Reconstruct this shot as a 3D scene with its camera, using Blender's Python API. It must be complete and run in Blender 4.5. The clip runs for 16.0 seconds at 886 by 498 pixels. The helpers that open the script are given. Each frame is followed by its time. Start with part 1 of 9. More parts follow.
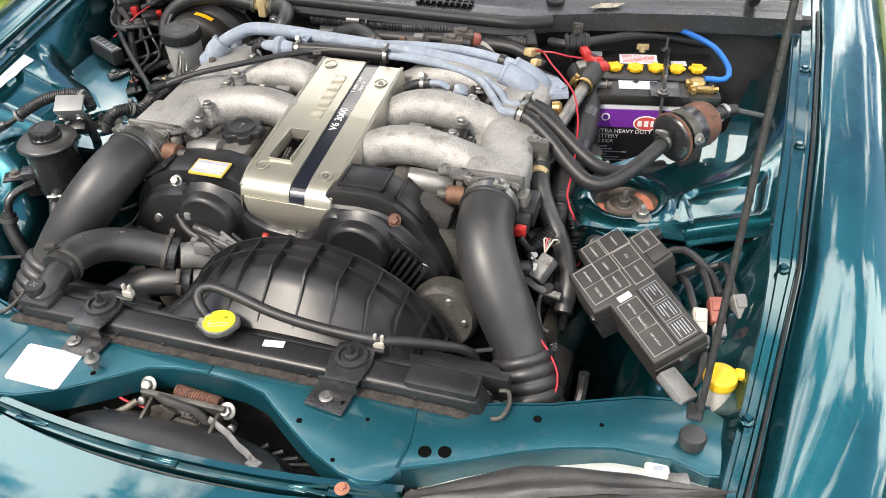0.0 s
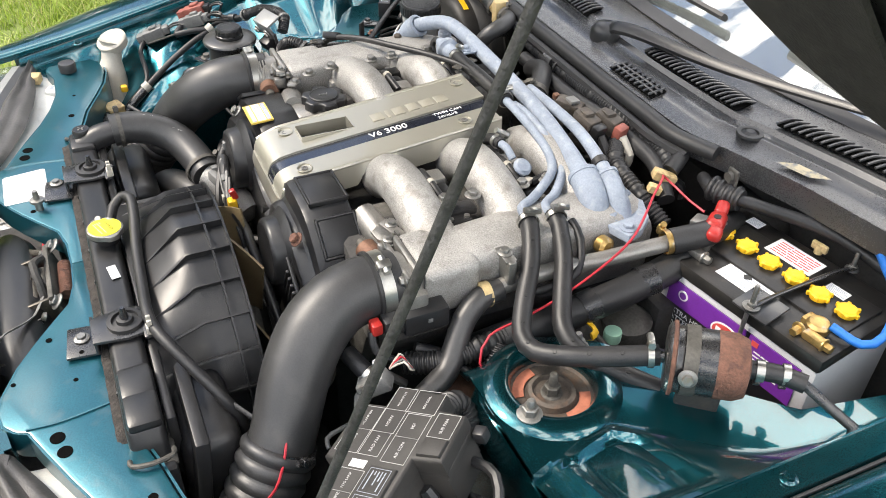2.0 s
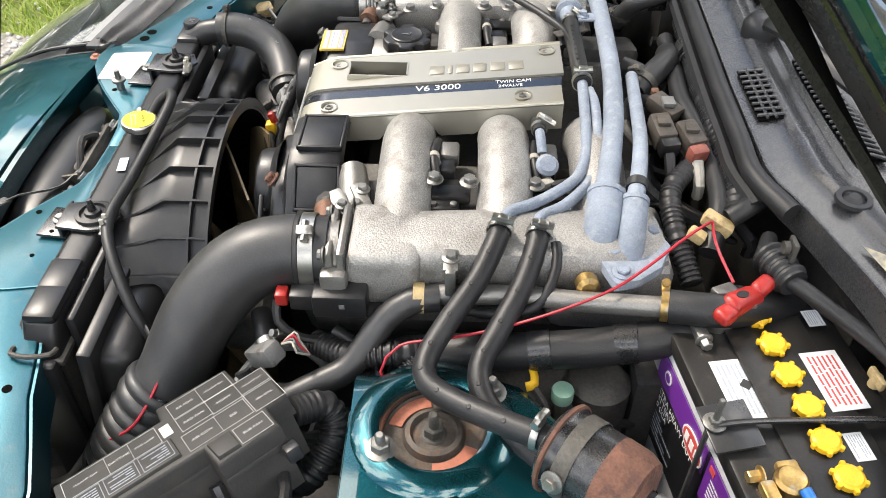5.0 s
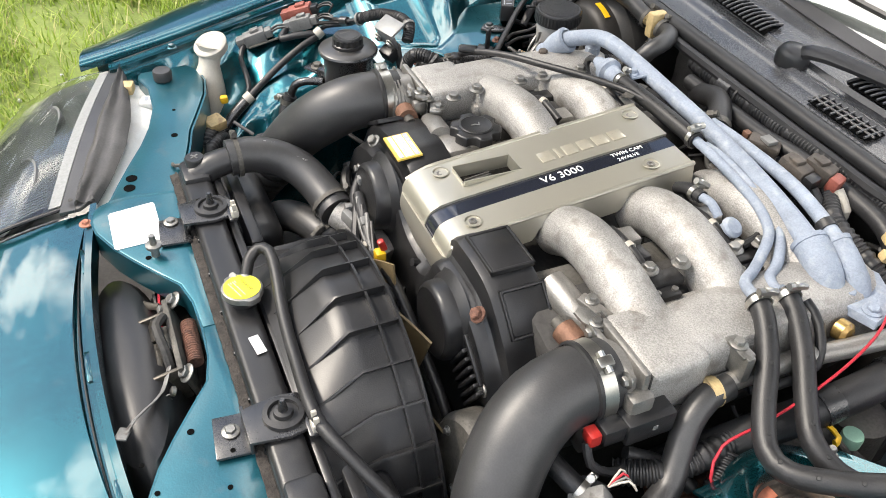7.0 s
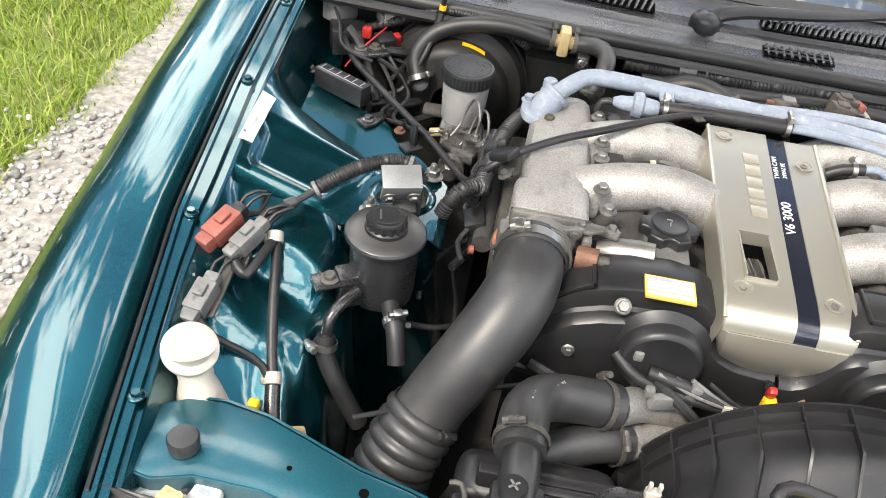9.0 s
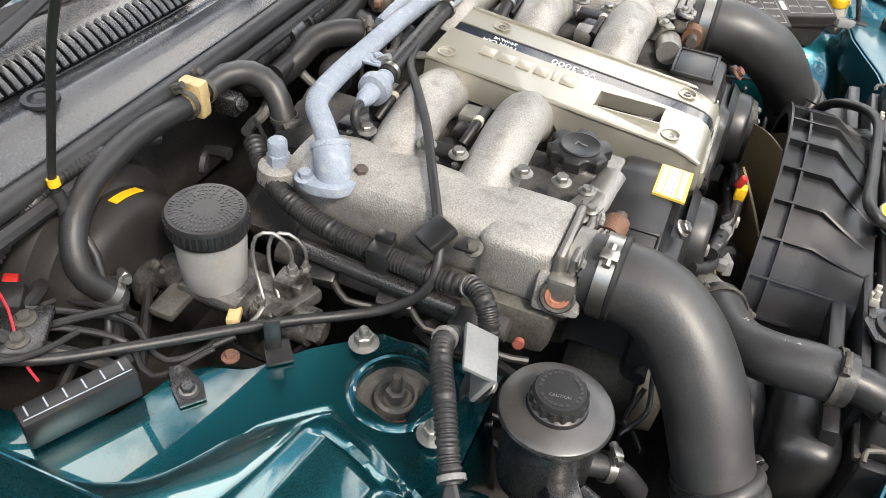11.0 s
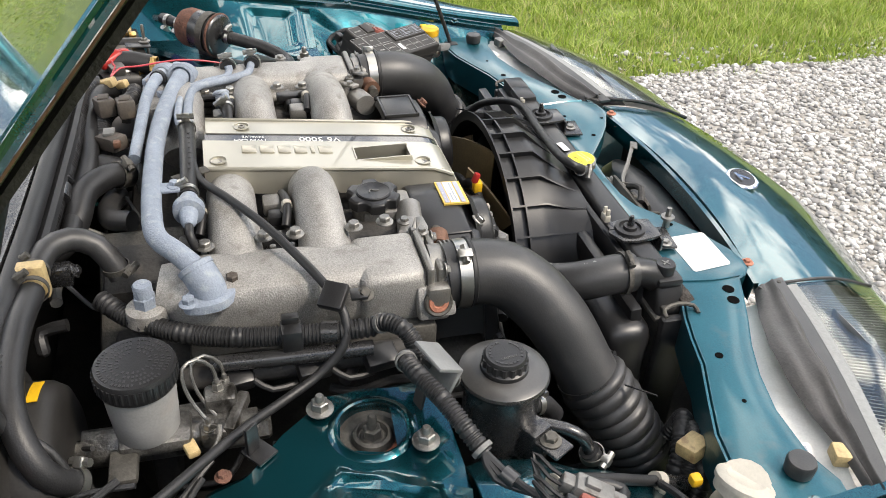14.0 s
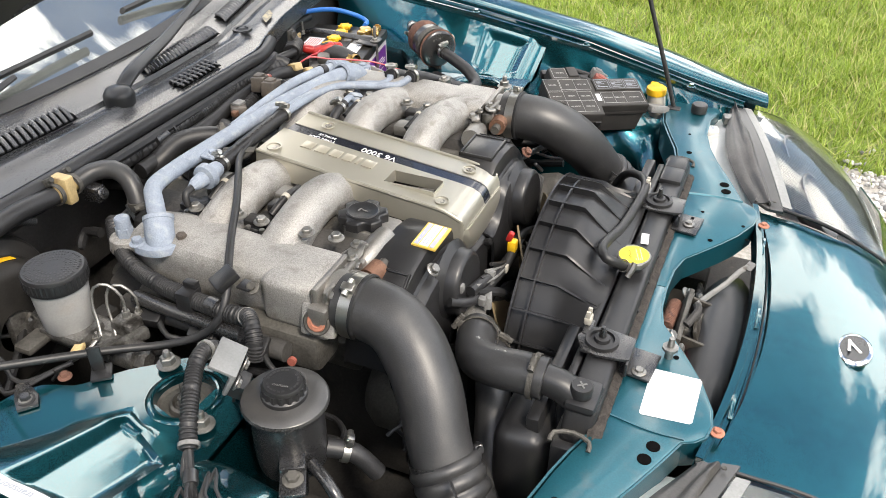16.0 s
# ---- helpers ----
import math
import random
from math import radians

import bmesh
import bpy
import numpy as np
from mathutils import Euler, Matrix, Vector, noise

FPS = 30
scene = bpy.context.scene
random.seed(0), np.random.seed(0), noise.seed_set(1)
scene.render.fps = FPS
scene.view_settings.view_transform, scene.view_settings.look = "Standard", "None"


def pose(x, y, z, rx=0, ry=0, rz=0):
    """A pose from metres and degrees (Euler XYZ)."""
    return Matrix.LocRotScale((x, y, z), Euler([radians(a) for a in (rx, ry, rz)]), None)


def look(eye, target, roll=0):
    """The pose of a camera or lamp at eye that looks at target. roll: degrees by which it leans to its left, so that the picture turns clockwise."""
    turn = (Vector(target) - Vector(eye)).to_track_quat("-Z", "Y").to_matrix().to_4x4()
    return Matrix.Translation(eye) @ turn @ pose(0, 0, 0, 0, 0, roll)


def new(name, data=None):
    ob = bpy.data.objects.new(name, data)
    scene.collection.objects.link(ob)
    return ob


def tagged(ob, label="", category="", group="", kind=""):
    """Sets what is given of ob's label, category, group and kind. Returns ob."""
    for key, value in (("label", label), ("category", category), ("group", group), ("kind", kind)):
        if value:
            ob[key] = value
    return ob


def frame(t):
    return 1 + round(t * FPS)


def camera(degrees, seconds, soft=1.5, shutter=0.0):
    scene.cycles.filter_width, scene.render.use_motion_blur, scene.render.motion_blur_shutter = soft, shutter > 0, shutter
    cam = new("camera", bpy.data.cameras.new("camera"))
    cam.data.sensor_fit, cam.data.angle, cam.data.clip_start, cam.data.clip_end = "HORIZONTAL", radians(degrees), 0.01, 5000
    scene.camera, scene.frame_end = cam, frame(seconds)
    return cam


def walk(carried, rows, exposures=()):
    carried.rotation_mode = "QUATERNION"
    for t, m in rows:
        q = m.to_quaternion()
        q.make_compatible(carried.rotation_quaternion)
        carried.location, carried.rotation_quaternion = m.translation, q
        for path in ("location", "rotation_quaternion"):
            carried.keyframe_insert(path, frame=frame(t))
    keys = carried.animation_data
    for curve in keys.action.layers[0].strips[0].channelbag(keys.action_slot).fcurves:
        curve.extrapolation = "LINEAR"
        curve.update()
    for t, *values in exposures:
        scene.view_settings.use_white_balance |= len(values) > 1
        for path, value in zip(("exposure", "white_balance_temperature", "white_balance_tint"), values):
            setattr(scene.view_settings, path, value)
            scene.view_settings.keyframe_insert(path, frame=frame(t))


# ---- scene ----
cam = camera(56.2, 16.0, soft=0.9)
# path
PATH = [
    (0, (0.552, -1.133, 1.623), (0.075, 0.323, 0.337), -2.3),
    (0.5, (0.764, -0.999, 1.611), (0.035, 0.374, 0.353), -2.2),
    (1, (0.96, -0.847, 1.602), (-0.144, 0.264, 0.358), -3.7),
    (1.5, (1.022, -0.639, 1.572), (-0.261, 0.269, 0.335), -0.6),
    (2, (1.059, -0.42, 1.535), (-0.362, 0.263, 0.304), 1.8),
    (2.5, (1.049, -0.232, 1.51), (-0.452, 0.061, 0.221), -0.5),
    (3, (0.966, -0.125, 1.478), (-0.527, -0.034, 0.15), -1.7),
    (3.5, (0.944, -0.008, 1.458), (-0.536, -0.025, 0.114), -1.5),
    (4, (0.961, 0.045, 1.457), (-0.515, 0.003, 0.107), 0.7),
    (4.2, (0.966, 0.056, 1.458), (-0.503, -0.024, 0.103), -0.1),
    (6.3, (1.03, -0.265, 1.532), (-0.468, 0.066, 0.249), 3.9),
    (6.5, (0.982, -0.343, 1.516), (-0.494, 0.098, 0.239), 4.8),
    (7, (0.769, -0.539, 1.517), (-0.616, 0.107, 0.227), 2.8),
    (7.5, (0.511, -0.779, 1.502), (-0.594, 0.293, 0.226), 5.5),
    (8, (0.228, -0.936, 1.512), (-0.489, 0.442, 0.252), 7.3),
    (8.5, (-0.085, -0.944, 1.519), (-0.531, 0.523, 0.235), 6.4),
    (8.7, (-0.209, -0.951, 1.513), (-0.526, 0.544, 0.223), 7.3),
    (10.8, (-0.981, -0.275, 1.439), (0.376, 0.342, 0.106), 6.9),
    (11, (-0.954, -0.187, 1.425), (0.451, 0.291, 0.084), 5.5),
    (11.5, (-0.908, -0.009, 1.393), (0.582, 0.001, 0.06), 7.7),
    (12, (-0.937, 0.137, 1.429), (0.534, -0.278, 0.138), 4.7),
    (12.5, (-1.012, 0.184, 1.469), (0.51, -0.325, 0.276), 3.9),
    (13, (-1.087, 0.158, 1.475), (0.447, -0.343, 0.294), 3.7),
    (13.5, (-1.109, 0.129, 1.481), (0.428, -0.358, 0.298), 3.4),
    (14, (-1.122, 0.11, 1.484), (0.448, -0.346, 0.333), 2.8),
    (14.5, (-1.107, 0.037, 1.479), (0.476, -0.341, 0.316), 1.6),
    (15, (-1.048, -0.1, 1.494), (0.562, -0.337, 0.333), 4.0),
    (15.5, (-1.069, -0.344, 1.52), (0.539, -0.128, 0.35), 2.0),
    (16, (-1.057, -0.58, 1.536), (0.456, 0.059, 0.394), 0.4),
]
EXPOSURE = [(0.0, 0.84), (1.0, 0.90), (2.0, 0.98), (4.0, 0.86), (6.5, 0.95), (8.5, 1.05), (11.0, 1.00), (11.6, 1.02), (12.3, 0.84), (13.0, 0.64), (14.5, 0.64), (15.5, 0.74), (16.0, 0.88)]
walk(cam, [(t, look(e, a, r)) for t, e, a, r in PATH], EXPOSURE)

# ---- world and light ----
world = bpy.data.worlds.new("sky")
scene.world = world
world.use_nodes = True
wn, wl = world.node_tree.nodes, world.node_tree.links
wn.clear()
w_out = wn.new("ShaderNodeOutputWorld")
w_bg = wn.new("ShaderNodeBackground")
w_sky = wn.new("ShaderNodeTexSky")
w_sky.sky_type = "NISHITA"
w_sky.sun_disc = False
w_sky.sun_elevation = radians(52)
w_sky.sun_rotation = radians(215)
w_sky.air_density, w_sky.dust_density = 1.0, 1.2
w_co = wn.new("ShaderNodeTexCoord")
w_no = wn.new("ShaderNodeTexNoise")
w_no.inputs["Scale"].default_value, w_no.inputs["Detail"].default_value = 4.6, 7.0
w_no.inputs["Roughness"].default_value = 0.55
w_no.inputs["Distortion"].default_value = 0.35
w_ra = wn.new("ShaderNodeValToRGB")
w_ra.color_ramp.elements[0].position, w_ra.color_ramp.elements[1].position = 0.50, 0.585
w_mix = wn.new("ShaderNodeMix")
w_mix.data_type = "RGBA"
w_mix.inputs[7].default_value = (24.0, 22.8, 21.0, 1)
w_map = wn.new("ShaderNodeMapping")
w_map.inputs["Location"].default_value = (5.3, 2.1, 1.4)
w_map.inputs["Rotation"].default_value = (0, 0, radians(270))
wl.new(w_co.outputs["Generated"], w_map.inputs["Vector"])
wl.new(w_map.outputs["Vector"], w_no.inputs["Vector"])
wl.new(w_no.outputs["Fac"], w_ra.inputs["Fac"])
wl.new(w_ra.outputs["Color"], w_mix.inputs[0])
wl.new(w_sky.outputs["Color"], w_mix.inputs[6])
wl.new(w_mix.outputs[2], w_bg.inputs["Color"])
wl.new(w_bg.outputs["Background"], w_out.inputs["Surface"])
w_bg.inputs["Strength"].default_value = 0.14

sun_data = bpy.data.lights.new("sun", "SUN")
sun_data.energy, sun_data.angle, sun_data.color = 2.2, radians(10), (1.0, 0.90, 0.77)
sun = new("sun", sun_data)
sun.matrix_world = look((-2.4, -3.4, 6.0), (0, 0, 0.8))


# ---- materials ----
def material(name, base, rough=0.5, metal=0.0, var=0.18, scale=14.0, bump=0.15, fine=350.0, coat=0.0,
             second=None, amount=0.5, spot=22.0, soft=0.12, spec=0.5, two_scale=0.6, coat_rough=0.02):
    """A surface with a base colour that drifts at two scales, a second colour in patches, and fine relief."""
    m = bpy.data.materials.new(name)
    m.use_nodes = True
    n, l = m.node_tree.nodes, m.node_tree.links
    p = n["Principled BSDF"]
    p.inputs["Metallic"].default_value = metal
    p.inputs["Specular IOR Level"].default_value = spec
    p.inputs["Coat Weight"].default_value = coat
    p.inputs["Coat Roughness"].default_value = coat_rough
    p.inputs["Coat IOR"].default_value = 1.7
    geo = n.new("ShaderNodeNewGeometry")

    def noise_of(sc, detail=4.0):
        t = n.new("ShaderNodeTexNoise")
        t.inputs["Scale"].default_value, t.inputs["Detail"].default_value = sc, detail
        l.new(geo.outputs["Position"], t.inputs["Vector"])
        return t.outputs["Fac"]

    big, small = noise_of(scale), noise_of(fine, 3.0)
    mixn = n.new("ShaderNodeMix")
    mixn.inputs[0].default_value = 1 - two_scale
    l.new(big, mixn.inputs[2])
    l.new(small, mixn.inputs[3])
    ramp = n.new("ShaderNodeValToRGB")
    lo = [max(0.0, c * (1 - var * 1.6)) for c in base]
    hi = [min(1.0, c * (1 + var * 1.6)) for c in base]
    ramp.color_ramp.elements[0].color, ramp.color_ramp.elements[1].color = (*lo, 1), (*hi, 1)
    ramp.color_ramp.elements[0].position, ramp.color_ramp.elements[1].position = 0.28, 0.72
    l.new(mixn.outputs[0], ramp.inputs["Fac"])
    colour = ramp.outputs["Color"]
    if second:
        sp = noise_of(spot, 6.0)
        r2 = n.new("ShaderNodeValToRGB")
        r2.color_ramp.elements[0].position, r2.color_ramp.elements[1].position = 1 - amount, min(1.0, 1 - amount + soft)
        l.new(sp, r2.inputs["Fac"])
        mx = n.new("ShaderNodeMix")
        mx.data_type = "RGBA"
        mx.inputs[7].default_value = (*second, 1)
        l.new(r2.outputs["Color"], mx.inputs[0])
        l.new(colour, mx.inputs[6])
        colour = mx.outputs[2]
    l.new(colour, p.inputs["Base Color"])
    rr = n.new("ShaderNodeMapRange")
    rr.inputs["To Min"].default_value, rr.inputs["To Max"].default_value = max(0.02, rough - 0.1), min(1.0, rough + 0.12)
    l.new(mixn.outputs[0], rr.inputs["Value"])
    l.new(rr.outputs["Result"], p.inputs["Roughness"])
    if bump > 0:
        b = n.new("ShaderNodeBump")
        b.inputs["Strength"].default_value, b.inputs["Distance"].default_value = bump, 0.002
        l.new(small, b.inputs["Height"])
        l.new(b.outputs["Normal"], p.inputs["Normal"])
    return m


def paint(name, base, dust=0.0):
    """Metallic car paint under a clear coat, with a film of dust."""
    m = material(name, base, rough=0.27, metal=0.90, var=0.10, scale=6, bump=0.0, fine=900, coat=1.0,
                 second=(0.10, 0.13, 0.13) if dust else None, amount=dust, spot=9.0, soft=0.5)
    return m


def clear(name, tint, rough=0.02, weight=1.0, ior=1.45):
    m = bpy.data.materials.new(name)
    m.use_nodes = True
    p = m.node_tree.nodes["Principled BSDF"]
    p.inputs["Base Color"].default_value = (*tint, 1)
    p.inputs["Roughness"].default_value = rough
    p.inputs["Transmission Weight"].default_value = weight
    p.inputs["IOR"].default_value = ior
    return m


TEAL = paint("teal_paint", (0.006, 0.092, 0.116))
TEAL_BAY = paint("teal_bay_paint", (0.005, 0.075, 0.092), dust=0.26)
TEAL_DUSTY = material("teal_dusty_paint", (0.012, 0.100, 0.132), rough=0.38, metal=0.60, var=0.18, scale=8, bump=0.10, fine=420, coat=0.60, coat_rough=0.17, second=(0.070, 0.120, 0.135), amount=0.42, spot=34, soft=0.25)
BLACK_PLASTIC = material("black_plastic", (0.017, 0.017, 0.018), rough=0.34, var=0.35, scale=9, bump=0.10, fine=700, second=(0.042, 0.039, 0.035), amount=0.40, spot=22, soft=0.35)
BLACK_GLOSS = material("black_satin_enamel", (0.022, 0.022, 0.023), rough=0.27, var=0.3, scale=12, bump=0.05, fine=500, spec=0.85, second=(0.07, 0.07, 0.068), amount=0.36, spot=30, soft=0.3)
RUBBER = material("black_rubber", (0.019, 0.019, 0.020), rough=0.44, var=0.35, scale=18, bump=0.14, fine=520, second=(0.038, 0.036, 0.034), amount=0.38, spot=34, soft=0.3)
RUBBER_GREY = material("greyed_rubber", (0.030, 0.030, 0.031), rough=0.42, var=0.3, scale=15, bump=0.10, fine=520, spec=0.65, second=(0.062, 0.060, 0.057), amount=0.42, spot=30, soft=0.35)
DARK = material("dark_grimy_metal", (0.040, 0.038, 0.036), rough=0.7, var=0.4, scale=16, bump=0.4, fine=220, second=(0.075, 0.064, 0.053), amount=0.40, spot=28, soft=0.2)
GRIME = material("oily_grey_metal", (0.10, 0.095, 0.085), rough=0.62, metal=0.5, var=0.35, scale=18, bump=0.4, fine=260, second=(0.03, 0.028, 0.025), amount=0.45, spot=24, soft=0.25)
CAST = material("cast_aluminium", (0.345, 0.336, 0.320), rough=0.52, metal=0.45, var=0.33, scale=15, bump=0.50, fine=520, second=(0.190, 0.176, 0.155), amount=0.47, spot=48, soft=0.28, two_scale=0.45)
CAST_SMOOTH = material("machined_aluminium", (0.29, 0.28, 0.262), rough=0.42, metal=0.75, var=0.18, scale=24, bump=0.2, fine=500, second=(0.28, 0.26, 0.23), amount=0.38, spot=45, soft=0.2)
ZINC = material("zinc_plated_steel", (0.27, 0.265, 0.25), rough=0.42, metal=0.85, var=0.2, scale=60, bump=0.15, fine=700, second=(0.30, 0.24, 0.17), amount=0.36, spot=80, soft=0.2)
STEEL = material("bright_band_steel", (0.44, 0.43, 0.40), rough=0.32, metal=0.95, var=0.1, scale=30, bump=0.05, fine=500)
BLUE_PIPE = material("pale_blue_oxidised_aluminium", (0.25, 0.29, 0.355), rough=0.66, metal=0.1, var=0.18, scale=30, bump=0.5, fine=420, second=(0.34, 0.375, 0.42), amount=0.47, spot=75, soft=0.2)
OILY_CAST = material("oily_cast_aluminium", (0.20, 0.195, 0.185), rough=0.36, metal=0.75, var=0.4, scale=40, bump=0.5, fine=300, second=(0.035, 0.032, 0.028), amount=0.50, spot=38, soft=0.2)
# Dust together with a pale sky sheen put into the colour.
DUST_SHEEN = material("dusty_enamel_with_sheen", (0.036, 0.035, 0.034), rough=0.36, var=0.3, scale=14, bump=0.04, fine=500, spec=0.9, second=(0.085, 0.080, 0.075), amount=0.46, spot=18, soft=0.5)
FLAP_GREY = material("weathered_grey_rubber", (0.050, 0.047, 0.045), rough=0.42, var=0.35, scale=22, bump=0.2, fine=300, spec=0.6, second=(0.085, 0.079, 0.073), amount=0.46, spot=14, soft=0.4)
PALE_METAL = material("pale_zinc_plate", (0.23, 0.235, 0.235), rough=0.5, metal=0.35, var=0.12, scale=30, bump=0.1)
GOLD = material("champagne_gold_paint", (0.46, 0.44, 0.372), rough=0.40, metal=0.72, var=0.025, scale=5, bump=0.0, fine=900, coat=0.4)
SILVER_PAINT = material("raised_silver_letters", (0.47, 0.44, 0.36), rough=0.3, metal=0.5, var=0.06, bump=0.0)
BAND = material("navy_black_band", (0.012, 0.014, 0.022), rough=0.22, var=0.15, bump=0.0, coat=0.5)
WHITE_PRINT = material("white_print", (0.78, 0.78, 0.77), rough=0.5, var=0.05, bump=0.0)
PAPER = material("white_sticker", (0.68, 0.69, 0.70), rough=0.45, var=0.05, scale=40, bump=0.0)
PRINT_GREY = material("grey_print", (0.32, 0.35, 0.40), rough=0.6, var=0.1, bump=0.0)
PRINT_RED = material("red_print", (0.55, 0.07, 0.06), rough=0.5, var=0.1, bump=0.0)
PRINT_BLUE = material("blue_print", (0.05, 0.08, 0.35), rough=0.5, var=0.1, bump=0.0)
# Near-black that stands in for the shade inside holes and louvres.
HOLE_SHADE = material("hole_shade_black", (0.003, 0.003, 0.003), rough=0.95, var=0.1, bump=0.0, spec=0.05)
PRINT_BLACK = material("black_print", (0.02, 0.02, 0.02), rough=0.5, var=0.1, bump=0.0)
MARK_ORANGE = material("orange_paint_mark", (0.36, 0.125, 0.075), rough=0.6, var=0.2, scale=60, bump=0.1, second=(0.3, 0.14, 0.09), amount=0.38, spot=60)
DISH = material("brown_stained_mount", (0.085, 0.070, 0.058), rough=0.6, metal=0.3, var=0.35, scale=50, bump=0.3, second=(0.16, 0.085, 0.045), amount=0.44, spot=45, soft=0.25)
YELLOW = material("yellow_plastic", (0.80, 0.47, 0.015), rough=0.4, var=0.12, scale=40, bump=0.05, second=(0.45, 0.25, 0.02), amount=0.32, spot=60)
YELLOW_LABEL = material("yellow_label", (0.85, 0.80, 0.03), rough=0.4, var=0.06, bump=0.0)
AMBER_LABEL = material("amber_label", (0.66, 0.46, 0.09), rough=0.4, var=0.06, bump=0.0)
RED_PLASTIC = material("red_plastic", (0.36, 0.022, 0.018), rough=0.35, var=0.2, scale=40, bump=0.05, second=(0.2, 0.02, 0.02), amount=0.35, spot=50)
BROWN_RED = material("faded_red_plastic", (0.25, 0.075, 0.055), rough=0.5, var=0.2, scale=50, bump=0.1)
GREY_PLASTIC = material("grey_plastic", (0.16, 0.16, 0.155), rough=0.5, var=0.2, scale=40, bump=0.1, second=(0.07, 0.06, 0.05), amount=0.4, spot=60)
TAN_PLASTIC = material("tan_plastic", (0.50, 0.38, 0.19), rough=0.5, var=0.2, scale=50, bump=0.1, second=(0.3, 0.2, 0.1), amount=0.4, spot=60)
FAN_TAN = material("aged_tan_fan_plastic", (0.19, 0.145, 0.08), rough=0.5, var=0.2, scale=20, bump=0.1, second=(0.16, 0.11, 0.05), amount=0.4, spot=20, soft=0.4)
WHITE_PLASTIC = material("off_white_plastic", (0.44, 0.415, 0.36), rough=0.45, var=0.1, scale=20, bump=0.08, second=(0.36, 0.32, 0.25), amount=0.38, spot=22, soft=0.3)
MILKY = material("milky_brake_reservoir", (0.29, 0.29, 0.285), rough=0.4, var=0.12, scale=20, bump=0.05, second=(0.36, 0.31, 0.26), amount=0.42, spot=14, soft=0.4)
LAMP_WHITE = material("lamp_bucket_white", (0.66, 0.65, 0.62), rough=0.45, var=0.1, scale=12, bump=0.05, second=(0.42, 0.38, 0.32), amount=0.42, spot=16, soft=0.3)
PURPLE = material("purple_label", (0.16, 0.03, 0.30), rough=0.3, var=0.1, scale=30, bump=0.0, coat=0.4)
LABEL_BLACK = material("black_label", (0.012, 0.012, 0.014), rough=0.3, var=0.1, bump=0.0, coat=0.4)
CASE_GREY = material("light_grey_battery_case", (0.44, 0.44, 0.46), rough=0.4, var=0.08, scale=20, bump=0.05, second=(0.3, 0.27, 0.25), amount=0.34, spot=20)
LABEL_TINT = material("pale_blue_print", (0.36, 0.38, 0.50), rough=0.5, var=0.1, bump=0.0)
LID_BLACK = material("matt_black_lid_plastic", (0.030, 0.028, 0.026), rough=0.58, var=0.25, scale=30, bump=0.1, fine=500, second=(0.06, 0.055, 0.048), amount=0.42, spot=25, soft=0.35)
FLUTE = material("grey_lens_flutes", (0.20, 0.205, 0.20), rough=0.35, var=0.1, bump=0.0)
BATTERY_LID = material("black_battery_lid", (0.018, 0.017, 0.016), rough=0.35, var=0.3, scale=30, bump=0.08, second=(0.10, 0.075, 0.05), amount=0.38, spot=32, soft=0.3)
BRASS = material("brass_clamp", (0.52, 0.35, 0.13), rough=0.35, metal=0.9, var=0.2, scale=60, bump=0.1, second=(0.5, 0.45, 0.38), amount=0.42, spot=70)
RUST = material("rusty_steel", (0.13, 0.062, 0.042), rough=0.85, var=0.35, scale=70, bump=0.8, fine=300, second=(0.09, 0.045, 0.035), amount=0.47, spot=90)
RUST_ORANGE = material("orange_rust", (0.36, 0.15, 0.095), rough=0.75, var=0.25, scale=60, bump=0.4, fine=300, second=(0.35, 0.12, 0.07), amount=0.42, spot=70)
FOAM = material("brown_foam_strip", (0.036, 0.031, 0.027), rough=0.95, var=0.55, scale=90, bump=1.0, fine=300)
COWL_GREY = material("weathered_grey_cowl_plastic", (0.042, 0.042, 0.043), rough=0.26, var=0.25, scale=5, bump=0.12, fine=500, spec=0.85, second=(0.075, 0.074, 0.072), amount=0.46, spot=6, soft=0.5)
INSULATION = material("hood_insulation_felt", (0.030, 0.028, 0.026), rough=0.95, var=0.35, scale=40, bump=0.8, fine=300)
RED_WIRE = material("red_wire", (0.42, 0.025, 0.04), rough=0.4, var=0.1, bump=0.0)
BLUE_WIRE = material("blue_cable", (0.02, 0.16, 0.55), rough=0.4, var=0.1, bump=0.0)
BROWN_METAL = material("brown_corroded_fitting", (0.16, 0.085, 0.055), rough=0.6, metal=0.4, var=0.3, scale=60, bump=0.3)
GREEN_CAP = material("pale_green_plastic", (0.22, 0.38, 0.29), rough=0.5, var=0.1, bump=0.05)
HEADLIGHT_GLASS = clear("headlight_glass", (0.86, 0.89, 0.88), 0.05, 1.0, 1.38)
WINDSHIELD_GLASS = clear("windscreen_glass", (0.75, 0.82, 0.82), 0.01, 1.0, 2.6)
REFLECTOR = material("lamp_reflector", (0.32, 0.32, 0.33), rough=0.4, metal=0.8, var=0.05, bump=0.0)
DARK_PLUG = material("weathered_brown_plug", (0.062, 0.052, 0.043), rough=0.55, var=0.3, scale=40, bump=0.1, second=(0.11, 0.09, 0.07), amount=0.42, spot=50)
CHROME = material("chrome", (0.78, 0.78, 0.78), rough=0.1, metal=1.0, var=0.05, bump=0.0)
INTERIOR = material("dark_grey_cloth", (0.11, 0.11, 0.115), rough=0.9, var=0.3, scale=6, bump=0.3)
SOIL = material("soil_and_turf", (0.15, 0.19, 0.045), rough=0.95, var=0.4, scale=3.0, bump=0.6, fine=90, second=(0.20, 0.16, 0.09), amount=0.36, spot=1.3, soft=0.2)
